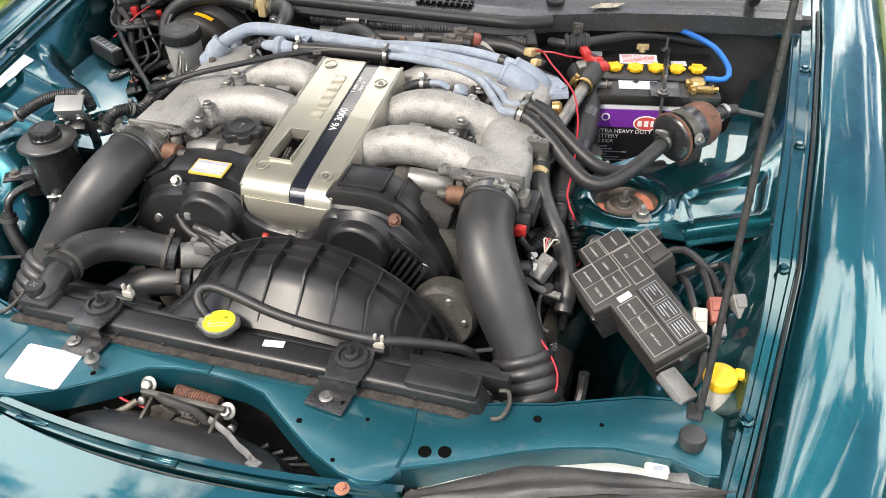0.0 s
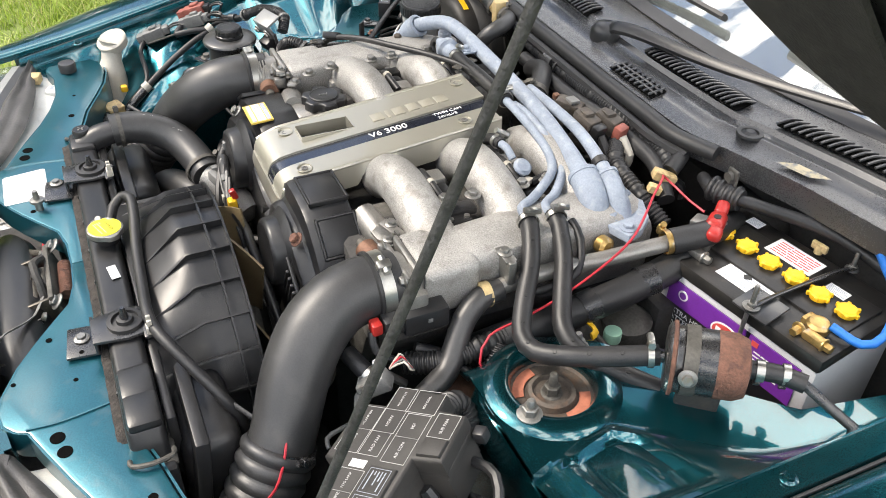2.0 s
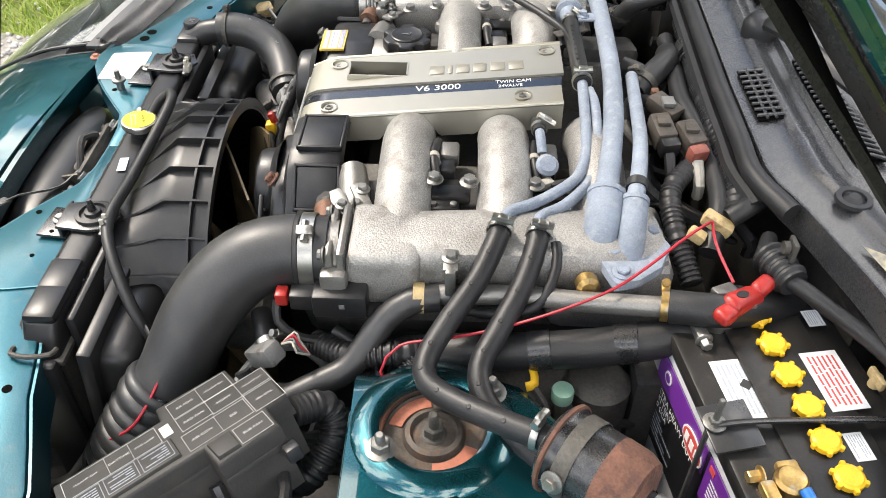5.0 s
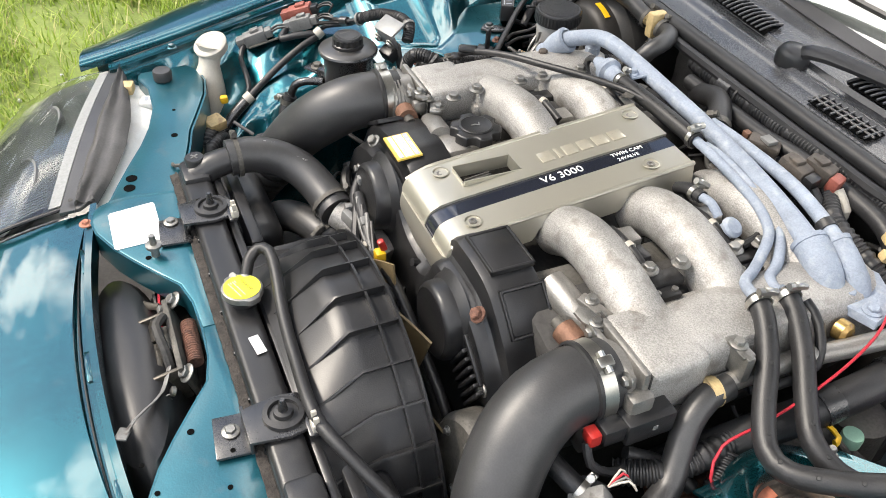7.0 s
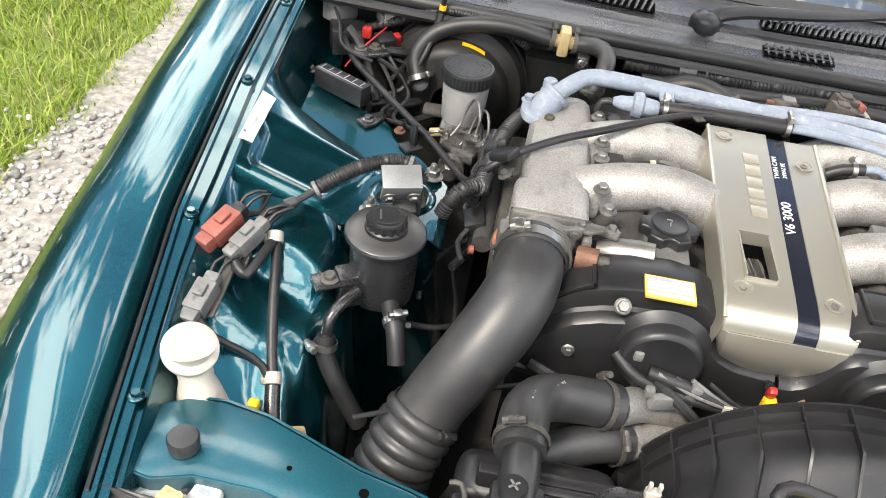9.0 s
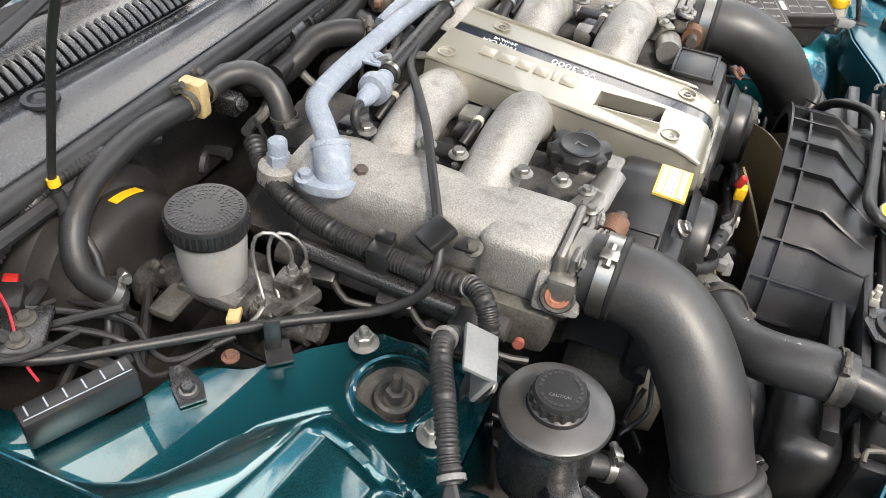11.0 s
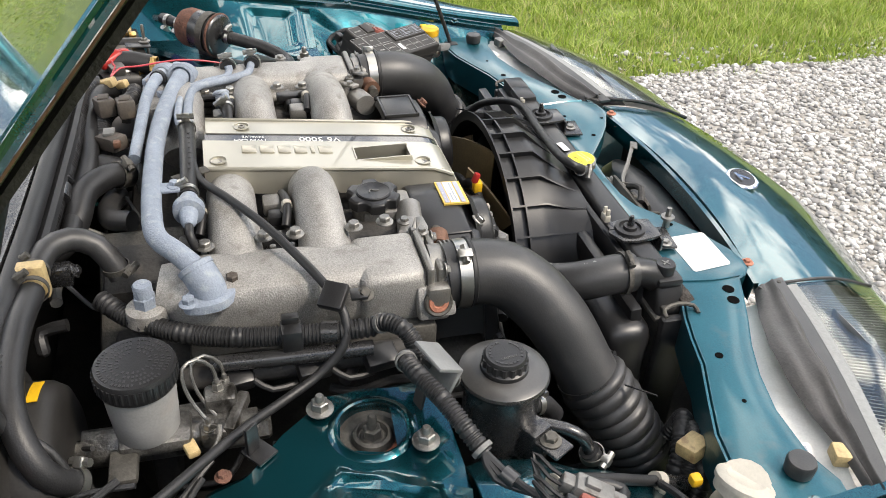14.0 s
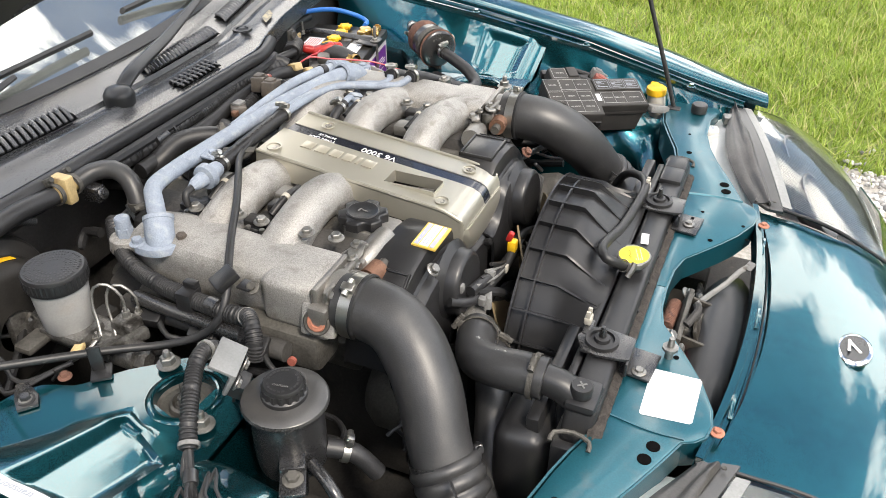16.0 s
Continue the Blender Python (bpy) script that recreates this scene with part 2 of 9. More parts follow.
GRAVEL_BED = material("gravel_bed", (0.28, 0.265, 0.24), rough=0.95, var=0.3, scale=30, bump=1.0, fine=60, second=(0.22, 0.2, 0.17), amount=0.45, spot=40)


# ---- mesh tools ----
V = Vector


def finish(name, bm, mat, parent=None, label="", sharp=38):
    me = bpy.data.meshes.new(name)
    bm.normal_update()
    bm.to_mesh(me)
    bm.free()
    me.materials.append(mat)
    me.polygons.foreach_set("use_smooth", [True] * len(me.polygons))
    me.set_sharp_from_angle(angle=radians(sharp))
    ob = new(name, me)
    if parent:
        ob.parent = parent
    if label:
        ob["label"] = label
    return ob


def part(name, bm, mat, parent, label="", sharp=38):
    """One mesh object under a thing or under a part."""
    return finish(name, bm, mat, parent, label, sharp)


def thing(name, label, category, group="", kind=""):
    return tagged(new(name), label, category, group, kind)


def single(name, bm, mat, label, category, group="", kind="", sharp=38):
    return tagged(finish(name, bm, mat, None, "", sharp), label, category, group, kind)


def bmn():
    return bmesh.new()


def merge(bm, other, m=None):
    """Adds the other bmesh, moved by m, to bm."""
    me = bpy.data.meshes.new("tmp")
    other.to_mesh(me)
    other.free()
    if m is not None:
        me.transform(m)
    bm.from_mesh(me)
    bpy.data.meshes.remove(me)
    return bm


def rbox(sx, sy, sz, m=None, bevel=0.004, seg=2, taper=1.0):
    """A box with rounded edges, centred; taper scales its top."""
    bm = bmesh.new()
    bmesh.ops.create_cube(bm, size=1.0)
    for v in bm.verts:
        k = taper if v.co.z > 0 else 1.0
        v.co = V((v.co.x * sx * k, v.co.y * sy * k, v.co.z * sz))
    if bevel > 0:
        bmesh.ops.bevel(bm, geom=bm.edges[:], offset=min(bevel, 0.45 * min(sx, sy, sz)), segments=seg, affect="EDGES", profile=0.5)
    if m is not None:
        bm.transform(m)
    return bm


def lathe(profile, n=24, m=None, cap=True):
    """Turns (radius, height) pairs round z."""
    bm = bmesh.new()
    rings = []
    for r, z in profile:
        rings.append([bm.verts.new((r * math.cos(2 * math.pi * i / n), r * math.sin(2 * math.pi * i / n), z)) for i in range(n)])
    for a, b in zip(rings, rings[1:]):
        for i in range(n):
            j = (i + 1) % n
            bm.faces.new((a[i], a[j], b[j], b[i]))
    if cap:
        bm.faces.new(rings[0][::-1])
        bm.faces.new(rings[-1])
    bmesh.ops.recalc_face_normals(bm, faces=bm.faces[:])
    if m is not None:
        bm.transform(m)
    return bm


def aim(at, direction, up=(0, 0, 1)):
    """A pose whose z axis points along direction."""
    d = V(direction).normalized()
    q = d.to_track_quat("Z", "Y")
    return Matrix.Translation(at) @ q.to_matrix().to_4x4()


def spline(points, step=0.012):
    """A smooth line (Catmull-Rom) through points that may carry a radius as a fourth number."""
    pts = [tuple(p) for p in points]
    if len(pts) == 2:
        a, b = V(pts[0]), V(pts[1])
        k = max(2, int((b - a).length / step))
        return [a.lerp(b, i / k) for i in range(k + 1)]
    ext = [tuple(2 * a - b for a, b in zip(pts[0], pts[1]))] + pts + [tuple(2 * a - b for a, b in zip(pts[-1], pts[-2]))]
    out = []
    for i in range(1, len(ext) - 2):
        p0, p1, p2, p3 = (V(e[:3]) for e in ext[i - 1:i + 3])
        k = max(2, int((p2 - p1).length / step))
        for s in range(k):
            t = s / k
            out.append(0.5 * (2 * p1 + (p2 - p0) * t + (2 * p0 - 5 * p1 + 4 * p2 - p3) * t * t + (3 * p1 - p0 - 3 * p2 + p3) * t ** 3))
    out.append(V(pts[-1]))
    return out


def radii(points, line):
    """Radii along a line, from the nearest of the given points onward."""
    ks = []
    j = 0
    for p in points:
        best = min(range(j, len(line)), key=lambda i: (line[i] - V(p[:3])).length)
        ks.append(best)
        j = best
    return [float(r) for r in np.interp(range(len(line)), ks, [p[3] for p in points])]


def tube(points, r=None, n=10, step=0.012, rib=0.0, pitch=0.006, cap=True, flat=1.0):
    """A round tube along a smooth line; rib makes it corrugated; flat squashes it."""
    if rib:
        step = pitch / 4
    line = spline([p[:3] for p in points], step)
    if rib:
        even, acc = [line[0]], 0.0
        for a, b in zip(line, line[1:]):
            acc += (b - a).length
            if acc >= pitch / 4:
                even.append(b)
                acc = 0.0
        line = even
    rs = radii(points, line) if len(points[0]) > 3 else [r] * len(line)
    bm = bmesh.new()
    rings = []
    t0 = (line[1] - line[0]).normalized()
    side = t0.orthogonal().normalized()
    for i, p in enumerate(line):
        a, b = line[max(0, i - 1)], line[min(len(line) - 1, i + 1)]
        t = (b - a).normalized()
        side = (side - t * side.dot(t)).normalized()
        other = t.cross(side)
        rr = rs[i] + (rib * (0, 1, 1, 0)[i % 4] if rib else 0.0)
        rings.append([bm.verts.new(p + rr * (math.cos(2 * math.pi * k / n) * side + flat * math.sin(2 * math.pi * k / n) * other)) for k in range(n)])
    for a, b in zip(rings, rings[1:]):
        for i in range(n):
            j = (i + 1) % n
            bm.faces.new((a[i], a[j], b[j], b[i]))
    if cap:
        bm.faces.new(rings[0][::-1])
        bm.faces.new(rings[-1])
    return bm


def prism(poly, z0, z1, m=None, bevel=0.0, seg=2):
    """A flat outline raised from z0 to z1."""
    bm = bmesh.new()
    vs = [bm.verts.new((x, y, z0)) for x, y in poly]
    f = bm.faces.new(vs)
    r = bmesh.ops.extrude_face_region(bm, geom=[f])
    for g in r["geom"]:
        if isinstance(g, bmesh.types.BMVert):
            g.co.z = z1
    bmesh.ops.recalc_face_normals(bm, faces=bm.faces[:])
    if bevel:
        es = [e for e in bm.edges if abs(e.verts[0].co.z - z1) < 1e-6 and abs(e.verts[1].co.z - z1) < 1e-6]
        bmesh.ops.bevel(bm, geom=es, offset=bevel, segments=seg, affect="EDGES", profile=0.5)
    if m is not None:
        bm.transform(m)
    return bm


def sheet(fn, us, vs, thick=0.0, skip=None):
    """A surface through fn(u, v) -> (x, y, z), thickened downwards."""
    bm = bmesh.new()
    grid = [[bm.verts.new(fn(u, v)) for v in vs] for u in us]
    for a, b in zip(grid, grid[1:]):
        for i in range(len(vs) - 1):
            if skip and skip((a[i].co + b[i + 1].co) / 2):
                continue
            bm.faces.new((a[i], b[i], b[i + 1], a[i + 1]))
    bmesh.ops.recalc_face_normals(bm, faces=bm.faces[:])
    if thick:
        bm.normal_update()
        up = sum(f.normal.z for f in bm.faces)
        if up < 0:
            bmesh.ops.reverse_faces(bm, faces=bm.faces[:])
        bmesh.ops.solidify(bm, geom=bm.faces[:], thickness=thick)
    return bm


def steps(a, b, n):
    return [a + (b - a) * i / n for i in range(n + 1)]


def bolt_bm(m, r=0.0065, h=0.006, washer=1.55, stud=0.0, bm=None):
    """A flanged hexagon bolt head standing on the pose m."""
    bm = bm or bmesh.new()
    merge(bm, lathe([(r * washer, 0), (r * washer, 0.0015), (r * 1.15, 0.003)], 16), m)
    merge(bm, lathe([(r, 0.002), (r, h), (r * 0.85, h + 0.0012)], 6), m)
    if stud:
        merge(bm, lathe([(r * 0.5, h), (r * 0.5, h + stud), (r * 0.35, h + stud + 0.002)], 10), m)
    return bm


def bolt(parent, at, direction=(0, 0, 1), r=0.0065, mat=None, stud=0.0, h=0.006, name="bolt"):
    return part(name, bolt_bm(aim(at, direction), r, h, stud=stud), mat or ZINC, parent)


def band_bm(at, direction, r, width=0.012, t=0.0015, screw=True, turn=0.0):
    """A hose clamp: a band round an axis and its worm screw."""
    bm = lathe([(r, -width / 2), (r + t, -width / 2), (r + t, width / 2), (r, width / 2)], 28, cap=False)
    if screw:
        merge(bm, rbox(0.012, 0.012, width * 1.15, Matrix.Rotation(turn, 4, "Z") @ Matrix.Translation((r + 0.005, 0, 0)), 0.002))
        merge(bm, lathe([(0.0045, -0.012), (0.0045, 0.012)], 8), Matrix.Rotation(turn, 4, "Z") @ Matrix.Translation((r + 0.006, 0, 0)) @ pose(0, 0, 0, 90))
    bm.transform(aim(at, direction))
    return bm


def writing(parent, text, m, size, mat, name="lettering", depth=0.0004, align="CENTER"):
    """Letters in the built-in font, lying in the plane of m."""
    cu = bpy.data.curves.new("text", "FONT")
    cu.body, cu.size, cu.extrude = text, size, depth
    cu.align_x, cu.align_y = align, "CENTER"
    ob = bpy.data.objects.new("text", cu)
    dg = bpy.context.evaluated_depsgraph_get()
    me = bpy.data.meshes.new_from_object(ob.evaluated_get(dg)) if False else None
    scene.collection.objects.link(ob)
    bpy.context.view_layer.update()
    me = bpy.data.meshes.new_from_object(ob.evaluated_get(bpy.context.evaluated_depsgraph_get()))
    bpy.data.objects.remove(ob)
    me.transform(m)
    me.materials.clear()
    me.materials.append(mat)
    out = new(name, me)
    out.parent = parent
    return out


def bars_bm(m, w, h, rows, thick=0.0004, fill=0.55, seed=0, words=True):
    """Rows of plain bars in the plane of m, for writing too small to read."""
    rnd = random.Random(seed)
    bm = bmesh.new()
    for i in range(rows):
        y = h / 2 - (i + 0.5) * h / rows
        x = -w / 2
        while x < w / 2 - 0.001:
            ln = min(rnd.uniform(0.10, 0.34) * w if words else w, w / 2 - x)
            merge(bm, rbox(ln * 0.9, h / rows * fill, thick, m @ Matrix.Translation((x + ln / 2, y, thick / 2)), 0))
            x += ln
            if rnd.random() < 0.12:
                break
    return bm


def mx(bm):
    """The mirror image across the car's middle plane."""
    bm.transform(Matrix.Diagonal((-1, 1, 1, 1)))
    bmesh.ops.reverse_faces(bm, faces=bm.faces[:])
    return bm


def ramp(x, table):
    xs, ys = zip(*table)
    return float(np.interp(x, xs, ys))


# ---- ground ----
def ground_height(x, y):
    return 0.012 * noise.noise(V((x * 1.3, y * 1.3, 0))) + 0.03 * noise.noise(V((x * 0.3, y * 0.3, 4)))


gb = sheet(lambda u, v: (u, v, ground_height(u, v) if abs(u) < 30 and abs(v) < 30 else 0.0),
           [-900, -200, -60, -30] + steps(-12, 12, 60) + [30, 60, 200, 900], [-900, -200, -60, -30] + steps(-12, 12, 60) + [30, 60, 200, 900])
tagged(finish("ground", gb, SOIL), "grassy ground beside a gravel drive", "ground", kind="structure")


def drive_edge(y, side):
    wob = 0.10 * noise.noise(V((y * 2.0, side * 7.0, 3))) + 0.05 * noise.noise(V((y * 6.0, side, 9)))
    return (2.06 + wob) if side > 0 else (-1.72 + wob)


db = sheet(lambda u, v: (drive_edge(v, -1) * (1 - u) + drive_edge(v, 1) * u, v, ground_height(drive_edge(v, -1) * (1 - u) + drive_edge(v, 1) * u, v) + 0.012),
           steps(0, 1, 40), steps(-14, 14, 110))
tagged(finish("road", db, GRAVEL_BED), "pale gravel drive under and before the car", "road", kind="structure")

# ---- car body ----
car = thing("car", "dark teal green sports car body with its bonnet propped open", "car")

GX = [(-0.62, 0.694), (-0.45, 0.722), (-0.172, 0.761), (0.104, 0.781), (0.40, 0.794), (1.1, 0.812)]
GZ = [(-0.62, 0.782), (-0.45, 0.805), (-0.172, 0.853), (0.104, 0.885), (0.40, 0.912), (1.1, 0.95)]


def gutter(y):
    return ramp(y, GX), ramp(y, GZ)


def rail_in(y):
    """Width of the rail inside the line of the gutter; it narrows towards the nose."""
    return ramp(y, [(-0.50, 0.036), (-0.26, 0.038), (-0.12, 0.050)])


FENDER = [(-0.001, -0.012), (0.001, -0.002), (0.006, 0.002), (0.020, 0.005), (0.04, 0.0065), (0.06, 0.007), (0.085, 0.002), (0.107, -0.010), (0.127, -0.034),
          (0.140, -0.08), (0.145, -0.17), (0.147, -0.26), (0.14, -0.40), (0.13, -0.5), (0.10, -0.66)]


def fender_bm(s):
    def f(u, v):
        x, z = gutter(u)
        dx, dz = FENDER[v]
        if dx > 0.04:
            dx = 0.04 + (dx - 0.04) * ramp(u, [(-0.56, 1.5), (-0.35, 1.32), (-0.15, 1.06), (0.1, 1.0), (3.1, 1.0)])
        drop = 0.10 * max(0.0, (-0.30 - u) / 0.45) ** 2 * max(0.0, (dx - 0.03) / 0.12)
        return (s * (x + dx), u - 0.16 * max(0.0, (-0.42 - u)) * (1 - dx / 0.15), z + dz - drop)
    return sheet(f, steps(-0.56, 1.6, 54) + steps(1.7, 3.05, 10), range(len(FENDER)), 0.003)


GUT = [(-0.052, -0.060), (-0.050, -0.022), (-0.046, -0.018), (-0.036, -0.018), (-0.034, -0.010), (-0.018, -0.010), (-0.016, -0.005), (-0.011, -0.005),
       (-0.009, -0.012), (-0.002, -0.012)]


# paler than the can: sky sheen as well as dust is in its colour
def gutter_bm(s):
    def f(u, v):
        x, z = gutter(u)
        dx, dz = GUT[v]
        if dx < -0.02:
            dx = -0.018 + (dx + 0.018) * (rail_in(u) - 0.016) / 0.034
        return (s * (x + dx), u, z + dz)
    return sheet(f, steps(-0.535, 0.62, 32), range(len(GUT)), 0.002)


for s in (1, -1):
    part("fender", fender_bm(s), TEAL, car, "glossy teal front wing")
    part("fender_rail", gutter_bm(s), TEAL_BAY, car, "stepped teal rail with bolts along the wing")
    rub = tube([(s * (gutter(y)[0] - 0.006), y, gutter(y)[1] - 0.0090) for y in steps(-0.525, 0.55, 9)], 0.0024, 8)
    part("seal", rub, RUBBER, car, "thin black rubber seal")
    for y in (-0.42, -0.172, 0.104, 0.33):
        x, z = gutter(y)
        bolt(car, (s * (x - 0.026), y, z - 0.010), r=0.006, mat=TEAL_BAY)


# inner aprons: the sheet metal between wings and engine
def apron_front(s):
    """Domed inner wing ahead of the tower, with soft pressed hollows."""
    prof = [(0, 0.0, -0.02), (1, -0.030, -0.052), (2, -0.064, -0.080), (3, -0.100, -0.106), (4, -0.138, -0.142), (5, -0.164, -0.20), (6, -0.182, -0.31), (7, -0.195, -0.46)]
    fall = 0.0
    if s < 0:
        fall = 0.36
        prof = [(0, 0.0, -0.02), (1, -0.022, -0.034), (2, -0.056, -0.042), (3, -0.100, -0.048), (4, -0.142, -0.066), (5, -0.176, -0.120), (6, -0.196, -0.25), (7, -0.205, -0.46)]

    def f(u, v):
        x, z = gutter(u)
        dx, dz = ramp(v, [(p[0], p[1]) for p in prof]), ramp(v, [(p[0], p[2]) for p in prof])
        dome = 0.012 * math.exp(-((u + 0.27) / 0.07) ** 2 - ((v - 3.2) / 1.3) ** 2) + 0.014 * math.exp(-((u + 0.38) / 0.035) ** 2 - ((v - 2.4) / 0.9) ** 2)
        dome -= 0.016 * math.exp(-((u + 0.20) / 0.03) ** 2 - ((v - 3.0) / 0.8) ** 2) + 0.012 * math.exp(-((u + 0.33) / 0.025) ** 2 - ((v - 4.2) / 0.7) ** 2)
        dome += (0.0035 * math.sin(u * 62 + 1.1 * v) * math.sin(1.9 * v + u * 20) + 0.005 * math.sin(1.3 * v + u * 26)) * min(1.0, v / 1.2)
        arch = (0.075 * (max(0.0, -0.27 - u) / 0.2) ** 2 + fall * max(0.0, -0.155 - u)) * min(1.0, v / 2.5)
        return (s * (x - rail_in(u) + dx - dome), u, z + dz + 0.5 * dome - arch)
    return sheet(f, steps(-0.50, -0.085, 40), steps(0, 7, 40), 0.003)


def deck_inner(u, s):
    if s < 0:
        return ramp(u, [(-0.09, 0.430), (0.045, 0.432), (0.061, 0.450), (0.098, 0.480), (0.137, 0.528), (0.176, 0.540), (0.199, 0.570), (0.212, 0.625), (0.257, 0.660), (0.46, 0.69)])
    return ramp(u, [(-0.09, 0.430), (0.05, 0.425), (0.09, 0.44), (0.14, 0.50), (0.19, 0.58), (0.25, 0.645), (0.46, 0.69)])


def deck_crease(u, s):
    if s < 0:
        return ramp(u, [(-0.09, 0.605), (-0.04, 0.580), (0.005, 0.555), (0.044, 0.542), (0.086, 0.584), (0.113, 0.615), (0.136, 0.659), (0.17, 0.695), (0.46, 0.71)])
    return ramp(u, [(-0.09, 0.605), (-0.04, 0.589), (0.023, 0.571), (0.085, 0.622), (0.13, 0.655), (0.19, 0.685), (0.46, 0.705)])


def deck_height(x, u, s):
    xo, zo = gutter(u)
    xo, zo = xo - 0.05, zo - 0.02
    xc = min(deck_crease(u, s), xo - 0.012)
    if x <= xc:
        return 0.797
    z = 0.797 + (zo - 0.797) * min(1.0, (x - xc) / max(0.012, xo - xc))
    # pressed pocket with crisp edges
    if -0.045 < u < 0.055:
        a = max(0.0, min(1.0, (x - xc - 0.018) / 0.008, (xo - 0.014 - x) / 0.008, (u + 0.045) / 0.012, (0.055 - u) / 0.012))
        z -= 0.011 * a
    if u < -0.055:
        z -= 0.010 * min(1.0, (-0.055 - u) / 0.008)
    return z


def apron_rear(s):
    """Tower deck: flat round the strut, then a crisp crease and a slope up to the wing rail."""
    us, vs = steps(-0.085, 0.46, 60), steps(0, 1, 12)[:-1] + steps(1, 2, 26)
    rim = 0.062 if s > 0 else 0.043

    def f(u, v):
        xo = gutter(u)[0] - 0.05
        xi = deck_inner(u, s)
        xc = max(xi + 0.002, min(deck_crease(u, s), xo - 0.012))
        x = xi + (xc - xi) * v if v <= 1 else xc + (xo - xc) * (v - 1)
        z = deck_height(x, u, s) - (0.010 if v == 0 else 0.0)
        dx, dy = x - 0.50 + 1e-5, u + 1e-5
        r = math.hypot(dx, dy)
        y = u
        if r < rim + 0.020:
            k = (rim + 0.020 * r / (rim + 0.020)) / r
            x, y = 0.50 + dx * k, dy * k
        return (s * x, y, z)
    return sheet(f, us, vs, 0.003, skip=lambda c: math.hypot(abs(c.x) - 0.50, c.y) < rim - 0.006)


def apron_wall(s):
    """Faces of the tower towards the engine and the front."""
    path = [(0.70, -0.088), (0.47, -0.088), (0.44, -0.075), (0.430, -0.05), (0.425, 0.05), (0.44, 0.09), (0.50, 0.14), (0.58, 0.19), (0.645, 0.25), (0.69, 0.46)]
    if s < 0:
        path[3:] = [(0.430, -0.05), (0.432, 0.045), (0.450, 0.061), (0.480, 0.098), (0.528, 0.137), (0.540, 0.176), (0.570, 0.199), (0.625, 0.212), (0.660, 0.257), (0.69, 0.46)]
    line = []
    for (ax, ay), (bx, by) in zip(path, path[1:]):
        k = max(1, int(math.hypot(bx - ax, by - ay) / 0.02))
        line += [(ax + (bx - ax) * i / k, ay + (by - ay) * i / k) for i in range(k)]
    line.append(path[-1])

    def f(u, v):
        x, y = line[u]
        return (s * (x + 0.01 * (1 - v / 4) - 0.02 * (v > 2)), y - 0.006 * v, ramp(v, [(0, 0.787), (1, 0.76), (2, 0.70), (3, 0.60), (4, 0.42)]))
    return sheet(f, range(len(line)), range(5), 0.003)


def tower_bm(s):
    """The raised ring round the top of the strut."""
    prof = [(0.088, -0.012), (0.086, -0.002), (0.080, 0.003), (0.068, 0.007), (0.060, 0.008), (0.054, 0.006), (0.051, 0.001), (0.050, -0.008), (0.050, -0.014)]
    if s < 0:
        prof = [(0.050, -0.005), (0.0485, 0.0005), (0.045, 0.003), (0.041, 0.0042), (0.0385, 0.003), (0.0372, -0.002), (0.0372, -0.014)]
    bm = lathe(prof, 56, cap=False)
    bm.transform(Matrix.Translation((s * 0.50, 0.0, 0.797)))
    return bm


for s in (1, -1):
    part("inner_fender", apron_front(s), TEAL, car, "curved teal inner wing panel")
    part("tower_deck", apron_rear(s), TEAL, car, "pressed teal deck round the strut tower")
    part("tower_wall", apron_wall(s), TEAL_BAY, car)
    tower = part("strut_tower", tower_bm(s), TEAL_BAY, car, "round teal strut tower top")
    part("mount_plate", lathe([(r * (1.0 if s > 0 else 0.73), z) for r, z in ((0.051, -0.012), (0.047, -0.016), (0.032, -0.017), (0.029, -0.010), (0.024, -0.008), (0.021, -0.014), (0.009, -0.014))], 40, Matrix.Translation((s * 0.50, 0, 0.799)), cap=False), DISH if s > 0 else GRIME, tower, "brown-stained strut mount plate" if s > 0 else "grimy grey strut mount plate")
    part("strut_nut", bolt_bm(Matrix.Translation((s * 0.50, 0, 0.784)), 0.0105, 0.014, 1.3, 0.018), GRIME, tower, "worn steel strut nut")
    if s > 0:
        for a in (0, 186):
            seg = sheet(lambda u, v: (0.50 + v * math.cos(u), v * math.sin(u)  , 0.7842), [radians(a + d) for d in range(0, 71, 10)], [0.034, 0.0475], 0.0012)
            part("marking", seg, MARK_ORANGE, tower, "orange paint mark")
    else:
        seg = sheet(lambda u, v: (-0.50 + v * math.cos(u), v * math.sin(u)  , 0.7842), [radians(200 + d) for d in range(0, 61, 10)], [0.026, 0.033], 0.0012)
        part("marking", seg, MARK_ORANGE, tower, "orange paint mark")
bolt(car, (0.532, -0.050, 0.803), r=0.010, stud=0.010, h=0.012)
bolt(car, (0.46, 0.058, 0.803), r=0.010, stud=0.010, h=0.012)
bolt(car, (-0.465, 0.052, 0.803), r=0.010, stud=0.008, h=0.012)
bolt(car, (-0.535, -0.052, 0.803), r=0.010, stud=0.008, h=0.012)

# bulkhead, floor pan, side closure
part("firewall", merge(rbox(1.56, 0.02, 0.62, Matrix.Translation((0, 0.50, 0.61)), 0.004),
     rbox(0.85, 0.05, 0.16, Matrix.Translation((-0.05, 0.475, 0.74)), 0.02)), DARK, car, "dark grimy bulkhead")
part("undertray", rbox(1.5, 1.5, 0.01, Matrix.Translation((0, -0.1, 0.36)), 0), DARK, car, "dark pan under the engine")
for s in (1, -1):
    part("side_member", rbox(0.07, 1.1, 0.14, Matrix.Translation((s * 0.42, 0.0, 0.46)), 0.01), DARK, car, "dark chassis rail")


